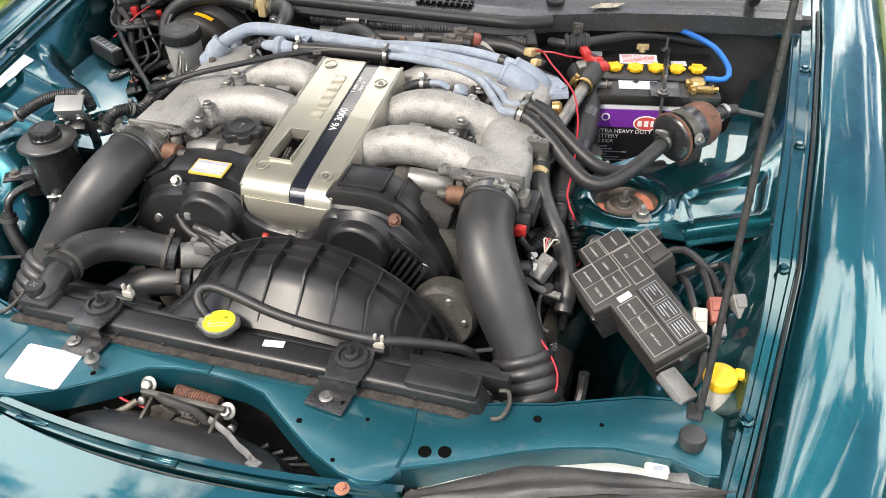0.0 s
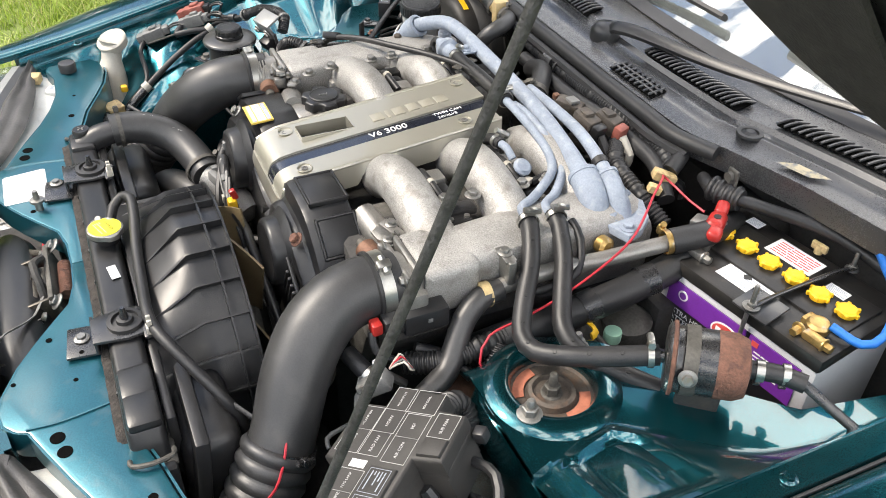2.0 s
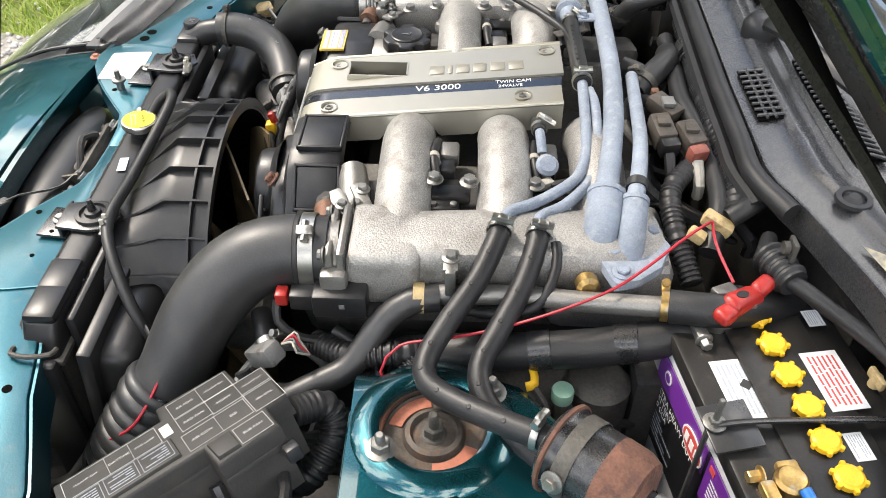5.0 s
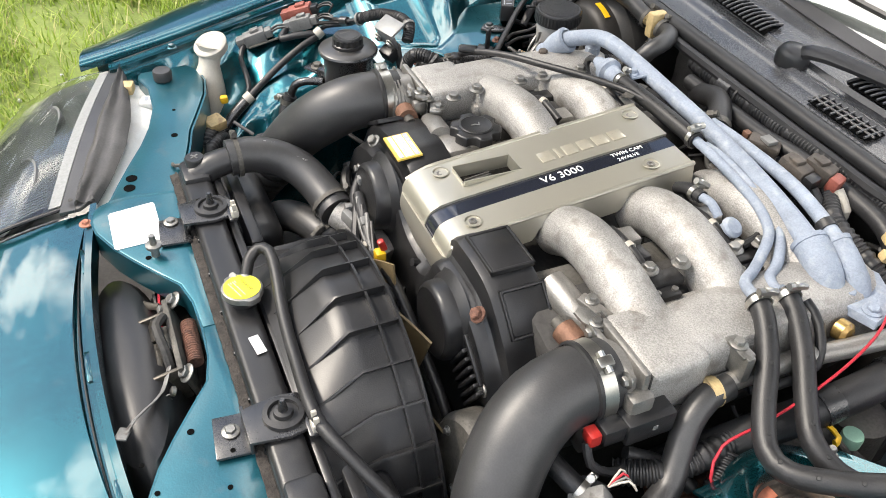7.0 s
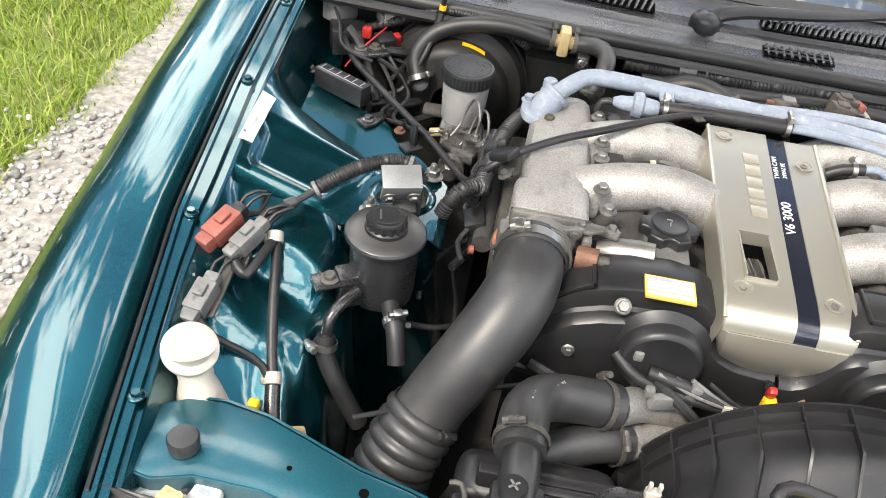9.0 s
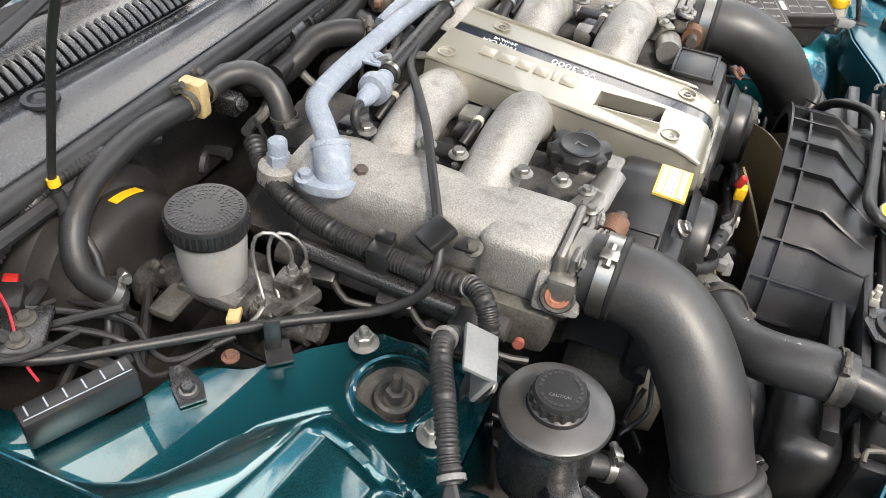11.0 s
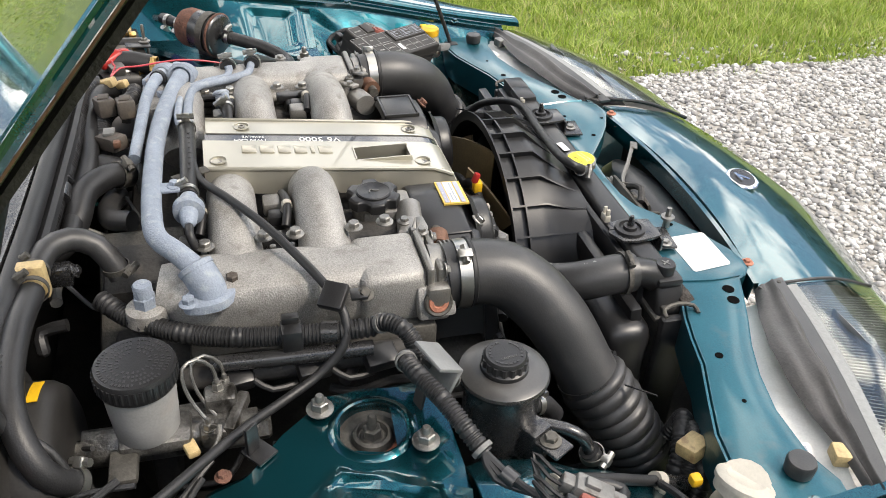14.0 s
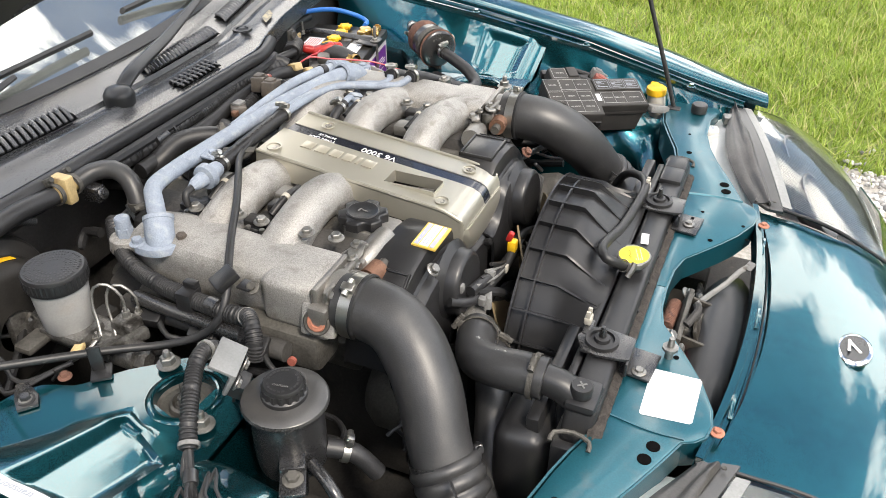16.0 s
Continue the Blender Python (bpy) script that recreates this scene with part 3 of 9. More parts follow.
# radiator support
SUP = [(0.0, -0.484), (0.20, -0.484), (0.285, -0.484), (0.33, -0.476), (0.37, -0.460), (0.41, -0.448), (0.46, -0.436), (0.52, -0.412), (0.57, -0.393), (0.62, -0.384),
       (0.66, -0.388), (0.70, -0.41), (0.712, -0.45), (0.70, -0.482), (0.66, -0.490), (0.62, -0.478), (0.55, -0.480), (0.491, -0.495), (0.44, -0.515), (0.39, -0.540),
       (0.34, -0.563), (0.305, -0.578), (0.298, -0.592), (0.284, -0.604), (0.262, -0.608), (0.235, -0.604), (0.19, -0.584), (0.155, -0.562),
       (0.118, -0.536), (0.088, -0.514), (0.05, -0.505), (0.0, -0.503)]


def support_bm(s):
    bm = prism([(x, y) for x, y in SUP], 0.760, 0.771, None, 0.003)
    # folded lips fore and aft
    lip = [(p[0], p[1]) for p in SUP[:11]]
    merge(bm, sheet(lambda u, v: (lip[u][0], lip[u][1] + 0.002, 0.769 - v), range(len(lip)), [0, 0.03, 0.06], 0.003))
    lip2 = [(p[0], p[1]) for p in SUP[13:32]]
    merge(bm, sheet(lambda u, v: (lip2[u][0], lip2[u][1] - 0.002, 0.769 - v), range(len(lip2)), [0, 0.02, 0.04], 0.003))
    # raised weld seam, pressed ribs
    merge(bm, tube([(0.294, -0.485, 0.771), (0.302, -0.540, 0.771), (0.300, -0.580, 0.771)], 0.003, 6, flat=0.6))
    if s < 0:
        mx(bm)
    return bm


for s in (1, -1):
    sup = part("radiator_support", support_bm(s), TEAL_DUSTY, car, "scuffed blue-teal radiator support panel")
    # black discs laid on the uncut panel paint the shade in its holes
    for x, y in ((0.326, -0.548), (0.350, -0.542)):
        part("hole", lathe([(0.0086, 0), (0.0086, 0.0006)], 20, Matrix.Translation((s * x, y, 0.7712))), HOLE_SHADE, sup, "black disc for the shade in a round hole")
    for x, y, r in ((0.155, -0.545, 0.004), (0.18, -0.60, 0.003), (0.45, -0.462, 0.0055), (0.24, -0.52, 0.003), (0.22, -0.59, 0.003), (0.53, -0.45, 0.003)):
        if s < 0 and 0.17 < x < 0.25:
            continue
        part("hole", lathe([(r, 0), (r, 0.0006)], 12, Matrix.Translation((s * x, y, 0.7712))), HOLE_SHADE, sup)
    part("bump_stop", lathe([(0.010, 0), (0.016, 0.002), (0.017, 0.016), (0.015, 0.020), (0.010, 0.021)], 20, Matrix.Translation((s * 0.640, -0.450, 0.771))), RUBBER_GREY, car, "black rubber bonnet stop")
    part("bolt", bolt_bm(Matrix.Translation((0.245, -0.622, 0.7655) if s > 0 else (-0.267, -0.616, 0.7655)), 0.0055, 0.005, 1.7), RUST_ORANGE, car, "rusty bolt")
part("bonnet_stud", merge(lathe([(0.006, 0), (0.006, 0.014), (0.011, 0.015), (0.011, 0.019), (0.005, 0.02), (0.004, 0.034)], 10), bmn()), ZINC, car, "zinc adjuster stud").location = (-0.158, -0.535, 0.771)
stick = part("sticker", prism([(-0.189, -0.522), (-0.186, -0.582), (-0.190, -0.585), (-0.268, -0.585), (-0.272, -0.582), (-0.279, -0.523), (-0.276, -0.520), (-0.192, -0.519)], 0.7712, 0.7717), PAPER, car, "white paper sticker with faint print")
part("print", bars_bm(Matrix.Translation((-0.232, -0.552, 0.7717)) @ pose(0, 0, 0, 0, 0, 2), 0.072, 0.048, 7, 0.0003, 0.25, 5), material("faint_print", (0.62, 0.66, 0.74), rough=0.5, bump=0.0), stick)


# nose panel in front of the bonnet, running out between and before the lamps
def nose_bm():
    def f(u, v):
        half = ramp(v, [(0, 0.312), (0.25, 0.309), (0.6, 0.300), (1.0, 0.35), (1.6, 0.80), (2.2, 0.82)])
        x = u * half
        bow = 0.055 * (x / 0.35) ** 2 if v < 1 else 0.055 * abs(x / 0.35) ** 1.35
        y = ramp(v, [(0, -0.655), (0.25, -0.715), (0.6, -0.80), (1.0, -0.885), (1.3, -0.945), (1.6, -0.985), (2.2, -1.01)]) + min(bow, 0.22)
        z = ramp(v, [(0, 0.752), (0.25, 0.747), (0.6, 0.733), (1.0, 0.700), (1.3, 0.655), (1.6, 0.59), (2.2, 0.35)])
        return (x, y, z)
    return sheet(f, steps(-1, 1, 40), [0, 0.03, 0.12, 0.25, 0.4, 0.6, 0.8, 0.95, 1.0, 1.1, 1.2, 1.3, 1.45, 1.6, 1.9, 2.2], 0.003)


part("nose_panel", nose_bm(), TEAL, car, "glossy teal nose panel")
# stepped bonnet seat behind the nose edge
part("nose_flange", sheet(lambda u, v: (u, ramp(v, [(0, -0.658), (1, -0.654), (2, -0.6525), (3, -0.6445), (4, -0.643), (5, -0.6375), (6, -0.636), (7, -0.627), (8, -0.6245)]) + 0.30 * u * u,
     ramp(v, [(0, 0.750), (1, 0.742), (2, 0.741), (3, 0.7415), (4, 0.752), (5, 0.7525), (6, 0.7645), (7, 0.7655), (8, 0.735)])), steps(-0.315, 0.315, 36), range(9), 0.0015), TEAL_BAY, car, "stepped teal flange behind the nose", sharp=25)
part("nose_seal", tube([(x, -0.648 + 0.30 * x * x, 0.7445) for x in steps(-0.31, 0.31, 12)], 0.0013, 8), RUBBER, car, "thin black rubber seal")
for x in (0.2, -0.2, 0.0):
    part("nose_slot", rbox(0.05, 0.006, 0.003, Matrix.Translation((x, -0.640 + 0.30 * x * x, 0.7535)), 0.0008), TEAL_BAY, car)
badge = part("badge", lathe([(0.030, 0), (0.030, 0.003), (0.026, 0.005)], 28, Matrix.Translation((0.0, -0.776, 0.7385)) @ pose(0, 0, 0, -8) @ Matrix.Diagonal((1.25, 0.8, 1, 1))), CHROME, car, "oval chrome badge")
part("badge_field", lathe([(0.024, 0.0045), (0.024, 0.0055)], 28, Matrix.Translation((0.0, -0.776, 0.7385)) @ pose(0, 0, 0, -8) @ Matrix.Diagonal((1.25, 0.8, 1, 1))), BLACK_GLOSS, badge)
for a in ((-0.012, 0.012, 0.02, 0.012), (-0.012, -0.012, 0.02, -0.012)):
    part("badge_stroke", rbox(0.026, 0.004, 0.002, Matrix.Translation((0.0, -0.776 + a[1] * 0.7, 0.745 + 0.1 * a[1])) @ pose(0, 0, 0, -8), 0), CHROME, badge)
part("badge_stroke", rbox(0.026, 0.004, 0.002, Matrix.Translation((0.0, -0.776, 0.745)) @ pose(0, 0, 0, -8, 0, 35), 0), CHROME, badge)


# headlamps
def lamp(s):
    hl = part("headlight", bmn(), BLACK_PLASTIC, car, "flush headlamp under a clear sloping lens")
    inner_r, outer_r = (0.320, -0.642, 0.762), (0.702, -0.529, 0.774)
    inner_f, outer_f = (0.300, -0.830, 0.712), (0.738, -0.690, 0.715)

    def at(u, v, dz=0.0):
        p = V(inner_r).lerp(V(outer_r), u).lerp(V(inner_f).lerp(V(outer_f), u), v)
        p.z += 0.012 * math.sin(math.pi * u) * (1 - 0.3 * v) + 0.012 * math.sin(math.pi * min(1, v)) + dz
        p.y -= 0.02 * math.sin(math.pi * u) * v
        return (s * p.x, p.y, p.z)
    part("lens", sheet(lambda u, v: at(u, v), steps(0, 1, 20), steps(0, 1, 12), 0.004), HEADLIGHT_GLASS, hl, "clear lens")
    part("bucket", sheet(lambda u, v: at(u, v, -0.014 - 0.09 * max(0.0, math.sin(math.pi * u)) ** 0.6 * max(0.0, math.sin(math.pi * v)) ** 0.6), steps(0, 1, 20), steps(0, 1, 12), 0.002), material("lamp_bucket_" + str(s), (0.15, 0.15, 0.145), rough=0.4, metal=0.3, var=0.15), hl, "dull grey lamp bucket")
    for k in (0.30, 0.66):
        c = at(k, 0.5, -0.045)
        part("reflector", lathe([(0.02, -0.03), (0.05, -0.012), (0.066, 0.012), (0.062, 0.013), (0.045, -0.008)], 28, aim(c, (0, -0.75, 0.65))), REFLECTOR, hl, "bright reflector")
    fl = bmn()
    for i in range(52):
        u = 0.06 + i * 0.0155
        if 0.06 < u < 0.90:
            merge(fl, tube([at(u, 0.06, -0.006), at(u, 0.92, -0.006)], 0.0011, 5, step=0.03, cap=False))
    part("fluting", fl, FLUTE, hl, "ribbed lens flutes")
    part("rim", sheet(lambda u, v: at(-0.030 + 1.030 * u, 0.02 - 0.11 * v, 0.004 - 0.003 * v), steps(0, 1, 24), [0, 0.15, 0.85, 1], 0.005), DUST_SHEEN, hl, "flat grey-black lamp bezel")
    part("rim_screw", lathe([(0.0035, 0), (0.003, 0.0012)], 10, Matrix.Translation(at(0.012, -0.05, 0.0075))), GRIME, hl)
    part("rim", tube([at(0, 0, 0.001), at(0, 0.5, 0.001), at(0, 1, 0.001)], 0.0028, 8), RUBBER, hl)

    def guard(u, v):
        p = V(at(u, 0.0))
        w = ramp(u, [(0, 0.030), (0.15, 0.043), (0.33, 0.054), (0.5, 0.049), (0.66, 0.039), (0.79, 0.026), (0.88, 0.018), (1, 0.008)])
        fold = 0.006 * math.sin(3 * math.pi * v) + 0.0035 * noise.noise(V((9 * u, 5 * v, s)))
        return (p.x, p.y + 0.014 + w * v, p.z + 0.004 + 0.006 * math.sin(math.pi * v) - 0.010 * v + fold * (1 - v) + 0.002 * math.sin(14 * u + 3 * v))
    part("lens_border", sheet(lambda u, v: at(0.02 + 0.96 * u, 0.035 + 0.09 * v, 0.0012), steps(0, 1, 24), steps(0, 1, 2), 0.001), material("pale_lens_border_" + str(s), (0.24, 0.245, 0.24), rough=0.4, var=0.12, scale=160, bump=0.3, fine=300), hl, "pale fluted lens border")
    part("guard_flap", sheet(guard, steps(0, 1, 36), steps(0, 1, 14), 0.003), FLAP_GREY, hl, "weathered grey rubber guard flap behind the lens")

    def white(u, v):
        p = V(at(0.04 + 0.92 * u, 0.0))
        return (p.x - s * 0.02 * v, p.y + 0.030 + 0.085 * v * (0.45 + 0.55 * math.sin(math.pi * min(1, 0.10 + 0.85 * u))), p.z - 0.020 - 0.030 * v + 0.005 * math.sin(9 * u) + 0.010 * math.exp(-((u - 0.62) / 0.12) ** 2 - ((v - 0.5) / 0.3) ** 2))
    part("housing", sheet(white, steps(0, 1, 30), steps(0, 1, 8), 0.004), LAMP_WHITE, hl, "white plastic lamp housing")
    part("flap_tip", prism([(0.0, -0.012), (0.046, -0.020), (0.052, 0.014), (0.020, 0.026), (0.002, 0.006)], 0.0, 0.006, Matrix.Translation((s * 0.312, -0.628, 0.756)) @ Matrix.Diagonal((s, 1, 1, 1)) @ pose(0, 0, 0, 6, -8, 12), 0.002), FLAP_GREY, hl, "folded rubber flap tip")
    for u, w in ((0.80, 0.030),):
        p = V(white(u, 0.55))
        boss = part("boss", rbox(w, 0.026, 0.016, Matrix.Translation((p.x, p.y, p.z + 0.003)) @ pose(0, 0, 0, 0, 0, s * 14), 0.005, 3), LAMP_WHITE, hl, "moulded white boss")
        # grey plate paints a shaded gap on the solid boss
        part("boss_gap_shade", rbox(w * 0.4, 0.006, 0.0012, Matrix.Translation((p.x, p.y, p.z + 0.0112)) @ pose(0, 0, 0, 0, 0, s * 14), 0), PRINT_GREY, hl)
    part("vent", lathe([(0.008, 0), (0.007, 0.004), (0.004, 0.005)], 14, Matrix.Translation(white(0.86, 0.6))), RUBBER, hl, "black rubber vent")
    bm = rbox(0.024, 0.020, 0.018, Matrix.Translation((s * 0.630, -0.512, 0.772)) @ pose(0, 0, 0, 0, 0, s * 18), 0.003)
    part("adjuster", bm, TAN_PLASTIC if s < 0 else ZINC, hl, "lamp adjuster")


lamp(1)
lamp(-1)

# latch well behind the nose: duct, latch, wires
well = part("latch_well", rbox(0.46, 0.16, 0.01, Matrix.Translation((0, -0.575, 0.60)), 0), DARK, car, "dark well under the latch")
part("well_wall", rbox(0.46, 0.008, 0.17, Matrix.Translation((0, -0.658, 0.655)), 0), DARK, car)
part("air_duct", lathe([(0.02, 0.055), (0.06, 0.052), (0.092, 0.038), (0.105, 0.012), (0.106, -0.05)], 36, Matrix.Translation((-0.02, -0.592, 0.682)) @ pose(0, 0, 0, 10, 0, 0) @ Matrix.Diagonal((1.80, 0.50, 1, 1))), BLACK_PLASTIC, car, "black domed horn cover")
for dx, dy in ((0.055, 0.02), (-0.055, 0.01), (0.01, -0.04)):
    part("screw", lathe([(0.004, 0), (0.003, 0.004)], 8, Matrix.Translation((-0.02 + dx, -0.60 + dy, 0.708))), ZINC, car)

# cowl side plates closing the gap by the hinges
for s in (1, -1):
    part("hinge_panel", rbox(0.16, 0.20, 0.012, Matrix.Translation((s * 0.69, 0.56, 0.895)), 0.004), TEAL_BAY, car)

# plain rear body and wheels that carry the car
part("rear_deck", sheet(lambda u, v: (u * ramp(v, [(0, 0.60), (1, 0.70), (2, 0.80)]), ramp(v, [(0, 2.32), (1, 2.75), (2, 3.05)]), ramp(v, [(0, 1.295), (1, 1.10), (2, 0.95)]) - 0.03 * u * u), steps(-1, 1, 12), steps(0, 2, 12), 0.004), TEAL, car, "teal rear deck")
part("tail_panel", sheet(lambda u, v: (u * 0.90, 3.05 + 0.05 * v - 0.04 * v * v, 0.95 - 0.62 * v), steps(-1, 1, 12), steps(0, 1, 6), 0.004), TEAL, car, "teal tail panel")
for s in (1, -1):
    part("side_window", sheet(lambda u, v: (s * ((0.62 + 0.0 * u) * v + 0.80 * (1 - v)), 0.95 + 1.7 * u + 0.35 * v * (1 - u), 0.955 + (0.36 - 0.16 * max(0.0, u - 0.6)) * v), steps(0, 1, 12), steps(0, 1, 4), 0.004), BLACK_GLOSS, car, "dark side window")
    for y in (0.0, 2.40):
        wh = part("wheel", bmn(), RUBBER, car)
        wm = aim((s * 0.74, y, 0.315), (s, 0, 0))
        part("tyre", lathe([(0.215, -0.10), (0.270, -0.10), (0.300, -0.085), (0.312, -0.05), (0.312, 0.05), (0.300, 0.085), (0.270, 0.10), (0.215, 0.10)], 40, wm, cap=False), RUBBER, wh, "black rubber tyre")
        part("rim", lathe([(0.215, -0.09), (0.205, 0.06), (0.16, 0.07), (0.05, 0.055), (0.02, 0.06)], 32, wm), STEEL, wh, "plain alloy rim")

# ---- cowl, screen, bonnet ----
def cowl_front(x):
    return ramp(x, [(-0.75, 0.40), (-0.5, 0.385), (-0.2, 0.372), (0.05, 0.366), (0.24, 0.366), (0.30, 0.39), (0.42, 0.425), (0.60, 0.455), (0.76, 0.47)])


def cowl_bm():
    def f(u, v):
        y0 = cowl_front(u)
        y = y0 + (0.535 + 0.34 * u * u - y0) * v
        z = 0.925 + 0.022 * v - 0.02 * (u / 0.7) ** 2 * 0.3
        z += 0.008 * math.exp(-((v - 0.28) / 0.05) ** 2)
        if 0.45 < v < 0.75:
            z += 0.006
        return (u, y, z)
    return sheet(f, steps(-0.76, 0.76, 76), steps(0, 1, 30), 0.003)


cowl = thing("cowl_panel", "weathered grey plastic scuttle panel under the windscreen", "panel")
part("panel", cowl_bm(), COWL_GREY, cowl)
part("cowl_lip", sheet(lambda u, v: (u, cowl_front(u) - 0.002 - 0.004 * v, 0.927 - 0.034 * v), steps(-0.76, 0.76, 60), steps(0, 1, 3), 0.003), COWL_GREY, cowl)
part("bonnet_seal", tube([(x, cowl_front(x) - 0.016, 0.922 - 0.004 * abs(x)) for x in steps(-0.74, 0.30, 16)], 0.012, 10, flat=0.8), RUBBER, cowl, "black rubber bonnet seal")
part("bonnet_seal", tube([(x, cowl_front(x) - 0.030, 0.905 - 0.004 * abs(x)) for x in steps(-0.74, 0.27, 16)], 0.009, 8), RUBBER, cowl)


def cowl_at(x, v, dz=0.004):
    y0 = cowl_front(x)
    y = y0 + (0.535 + 0.34 * x * x - y0) * v
    return (x, y, 0.925 + 0.022 * v + (0.006 if 0.45 < v < 0.75 else 0) + dz)


# long louvre grilles: black sheets paint the shade below, crossed by curved slats
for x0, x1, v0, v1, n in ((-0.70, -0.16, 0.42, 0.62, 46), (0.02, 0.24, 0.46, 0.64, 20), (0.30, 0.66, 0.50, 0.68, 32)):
    part("grille_shade", sheet(lambda u, v: cowl_at(u, v, 0.0035), steps(x0, x1, 20), steps(v0, v1, 4), 0.001), HOLE_SHADE, cowl, "black sheet for the shade inside the louvres")
    for i in range(n):
        x = x0 + (x1 - x0) * (i + 0.5) / n
        a, b = V(cowl_at(x - 0.006, v0, 0.006)), V(cowl_at(x + 0.006, v1, 0.006))
        mid = (a + b) / 2 + V((0, 0, 0.004))
        part("slat", tube([a, mid, b], 0.0040, 8, step=0.012, flat=0.6), COWL_GREY, cowl)
# small vent: its inner shade is a black sheet too
part("grille_shade", sheet(lambda u, v: cowl_at(u, v, 0.0035), steps(0.02, 0.135, 8), steps(0.06, 0.24, 4), 0.001), HOLE_SHADE, cowl)
for i in range(9):
    x = 0.026 + i * 0.0128
    part("slat", tube([cowl_at(x, 0.06, 0.006), cowl_at(x, 0.24, 0.006)], 0.0022, 6, step=0.02), COWL_GREY, cowl)
for k in (0.12, 0.18):
    part("slat", tube([cowl_at(0.02, k, 0.006), cowl_at(0.135, k, 0.006)], 0.0022, 6, step=0.02), COWL_GREY, cowl)
for x, v in ((0.293, 0.28), (-0.42, 0.30), (-0.60, 0.30)):
    part("plug", lathe([(0.020, -0.002), (0.019, 0.002), (0.013, 0.002), (0.012, -0.001), (0.006, 0.004)], 20, Matrix.Translation(cowl_at(x, v, 0.006))), RUBBER, cowl, "round black plug")
part("worn_patch", sheet(lambda u, v: cowl_at(0.36 + 0.02 * v + 0.05 * u, 0.10 + 0.10 * v, 0.0036), steps(0, 1, 4), steps(0, 1, 6), 0.0003), material("worn_tan_patch", (0.42, 0.36, 0.24), rough=0.8, second=(0.2, 0.2, 0.2), amount=0.5, spot=60), cowl, "worn tan patch")

for x, tip in ((-0.077, (0.46, 0.60, 0.990)), (-0.62, (-0.16, 0.56, 0.99))):
    wp = thing("windscreen_wiper", "black windscreen wiper arm parked on the scuttle", "wiper", "windscreen wipers")
    base = V(cowl_at(x, 0.36, 0.012))
    part("pivot", lathe([(0.026, -0.012), (0.026, 0.004), (0.020, 0.014), (0.010, 0.018)], 24, Matrix.Translation(base)), BLACK_PLASTIC, wp, "domed pivot cap")
    part("arm", tube([(*base, 0.012), (*(base + V((0.05, 0.010, 0.022))), 0.0125), (*base.lerp(V(tip), 0.45), 0.010), (*V(tip), 0.005)], n=8, flat=0.6), BLACK_PLASTIC, wp)
    blade = [(V(tip) + V((d, 0.02 + 0.02 * d, 0.002))) for d in (-0.30, -0.1, 0.05, 0.20)]
    part("blade", tube(blade, 0.006, 6, flat=1.6), RUBBER, wp, "black rubber blade")


def screen_bm(z_off=0.0):
    def f(u, v):
        x = u * (0.70 - 0.10 * v)
        return (x, 0.545 + 0.34 * x * x + 0.80 * v, 0.950 + 0.40 * v + z_off - 0.02 * u * u)
    return sheet(f, steps(-1, 1, 24), steps(0, 1, 12), 0.004)


ws = thing("windscreen", "raked windscreen glass with a black lower border", "windscreen")
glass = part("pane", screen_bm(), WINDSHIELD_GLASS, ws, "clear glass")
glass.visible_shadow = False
part("lower_border", sheet(lambda u, v: (u * 0.72, 0.530 + 0.35 * (u * 0.72) ** 2 + 0.020 * v, 0.951 + 0.011 * v - 0.02 * u * u), steps(-1, 1, 24), steps(0, 1, 4), 0.003), RUBBER, ws, "black lower border")
for s in (1, -1):
    part("pillar", tube([(s * 0.73, 0.72, 0.93), (s * 0.67, 1.10, 1.13), (s * 0.61, 1.46, 1.34)], 0.03, 10), TEAL, ws, "teal windscreen pillar")
part("dashboard", sheet(lambda u, v: (u, 0.60 + 0.34 * u * u + 0.5 * v, 0.93 + 0.03 * math.sin(2 * v)), steps(-0.66, 0.66, 10), steps(0, 1, 6), 0.01), INTERIOR, ws, "dark grey dashboard")
part("roof", sheet(lambda u, v: (u, 1.42 + 0.9 * v, 1.345 - 0.05 * v * v), steps(-0.6, 0.6, 8), steps(0, 1, 6), 0.02), TEAL, ws, "teal roof")

# bonnet: hinged at the scuttle, propped up
HOOD_A = radians(49)
HY, HZ = 0.52, 0.915


def hood_at(x, d, h=0.0):
    """A place on the bonnet: d along it from the hinge, h above its skin."""
    crown = 0.03 * (1 - (x / 0.70) ** 2) + 0.02 * math.sin(math.pi * min(1, d / 1.2))
    hh = h + crown
    return (x, HY - d * math.cos(HOOD_A) + hh * math.sin(HOOD_A), HZ + d * math.sin(HOOD_A) + hh * math.cos(HOOD_A))


def hood_half(d):
    return ramp(d, [(0, 0.715), (0.5, 0.695), (0.8, 0.69), (1.0, 0.675), (1.12, 0.50)])


hood = thing("bonnet", "dark teal bonnet propped open with felt lining underneath", "bonnet")
def hood_uv(u, v, inset=0.0, h=0.0):
    """u across, v from the curved rear edge to the front edge."""
    rear = 0.365 - 0.165 * u * u + inset * 0.6
    d = rear + (1.12 - inset - rear) * v
    return hood_at(u * (hood_half(d) + (0.03 if u < 0 else 0.0) - inset), d, h)


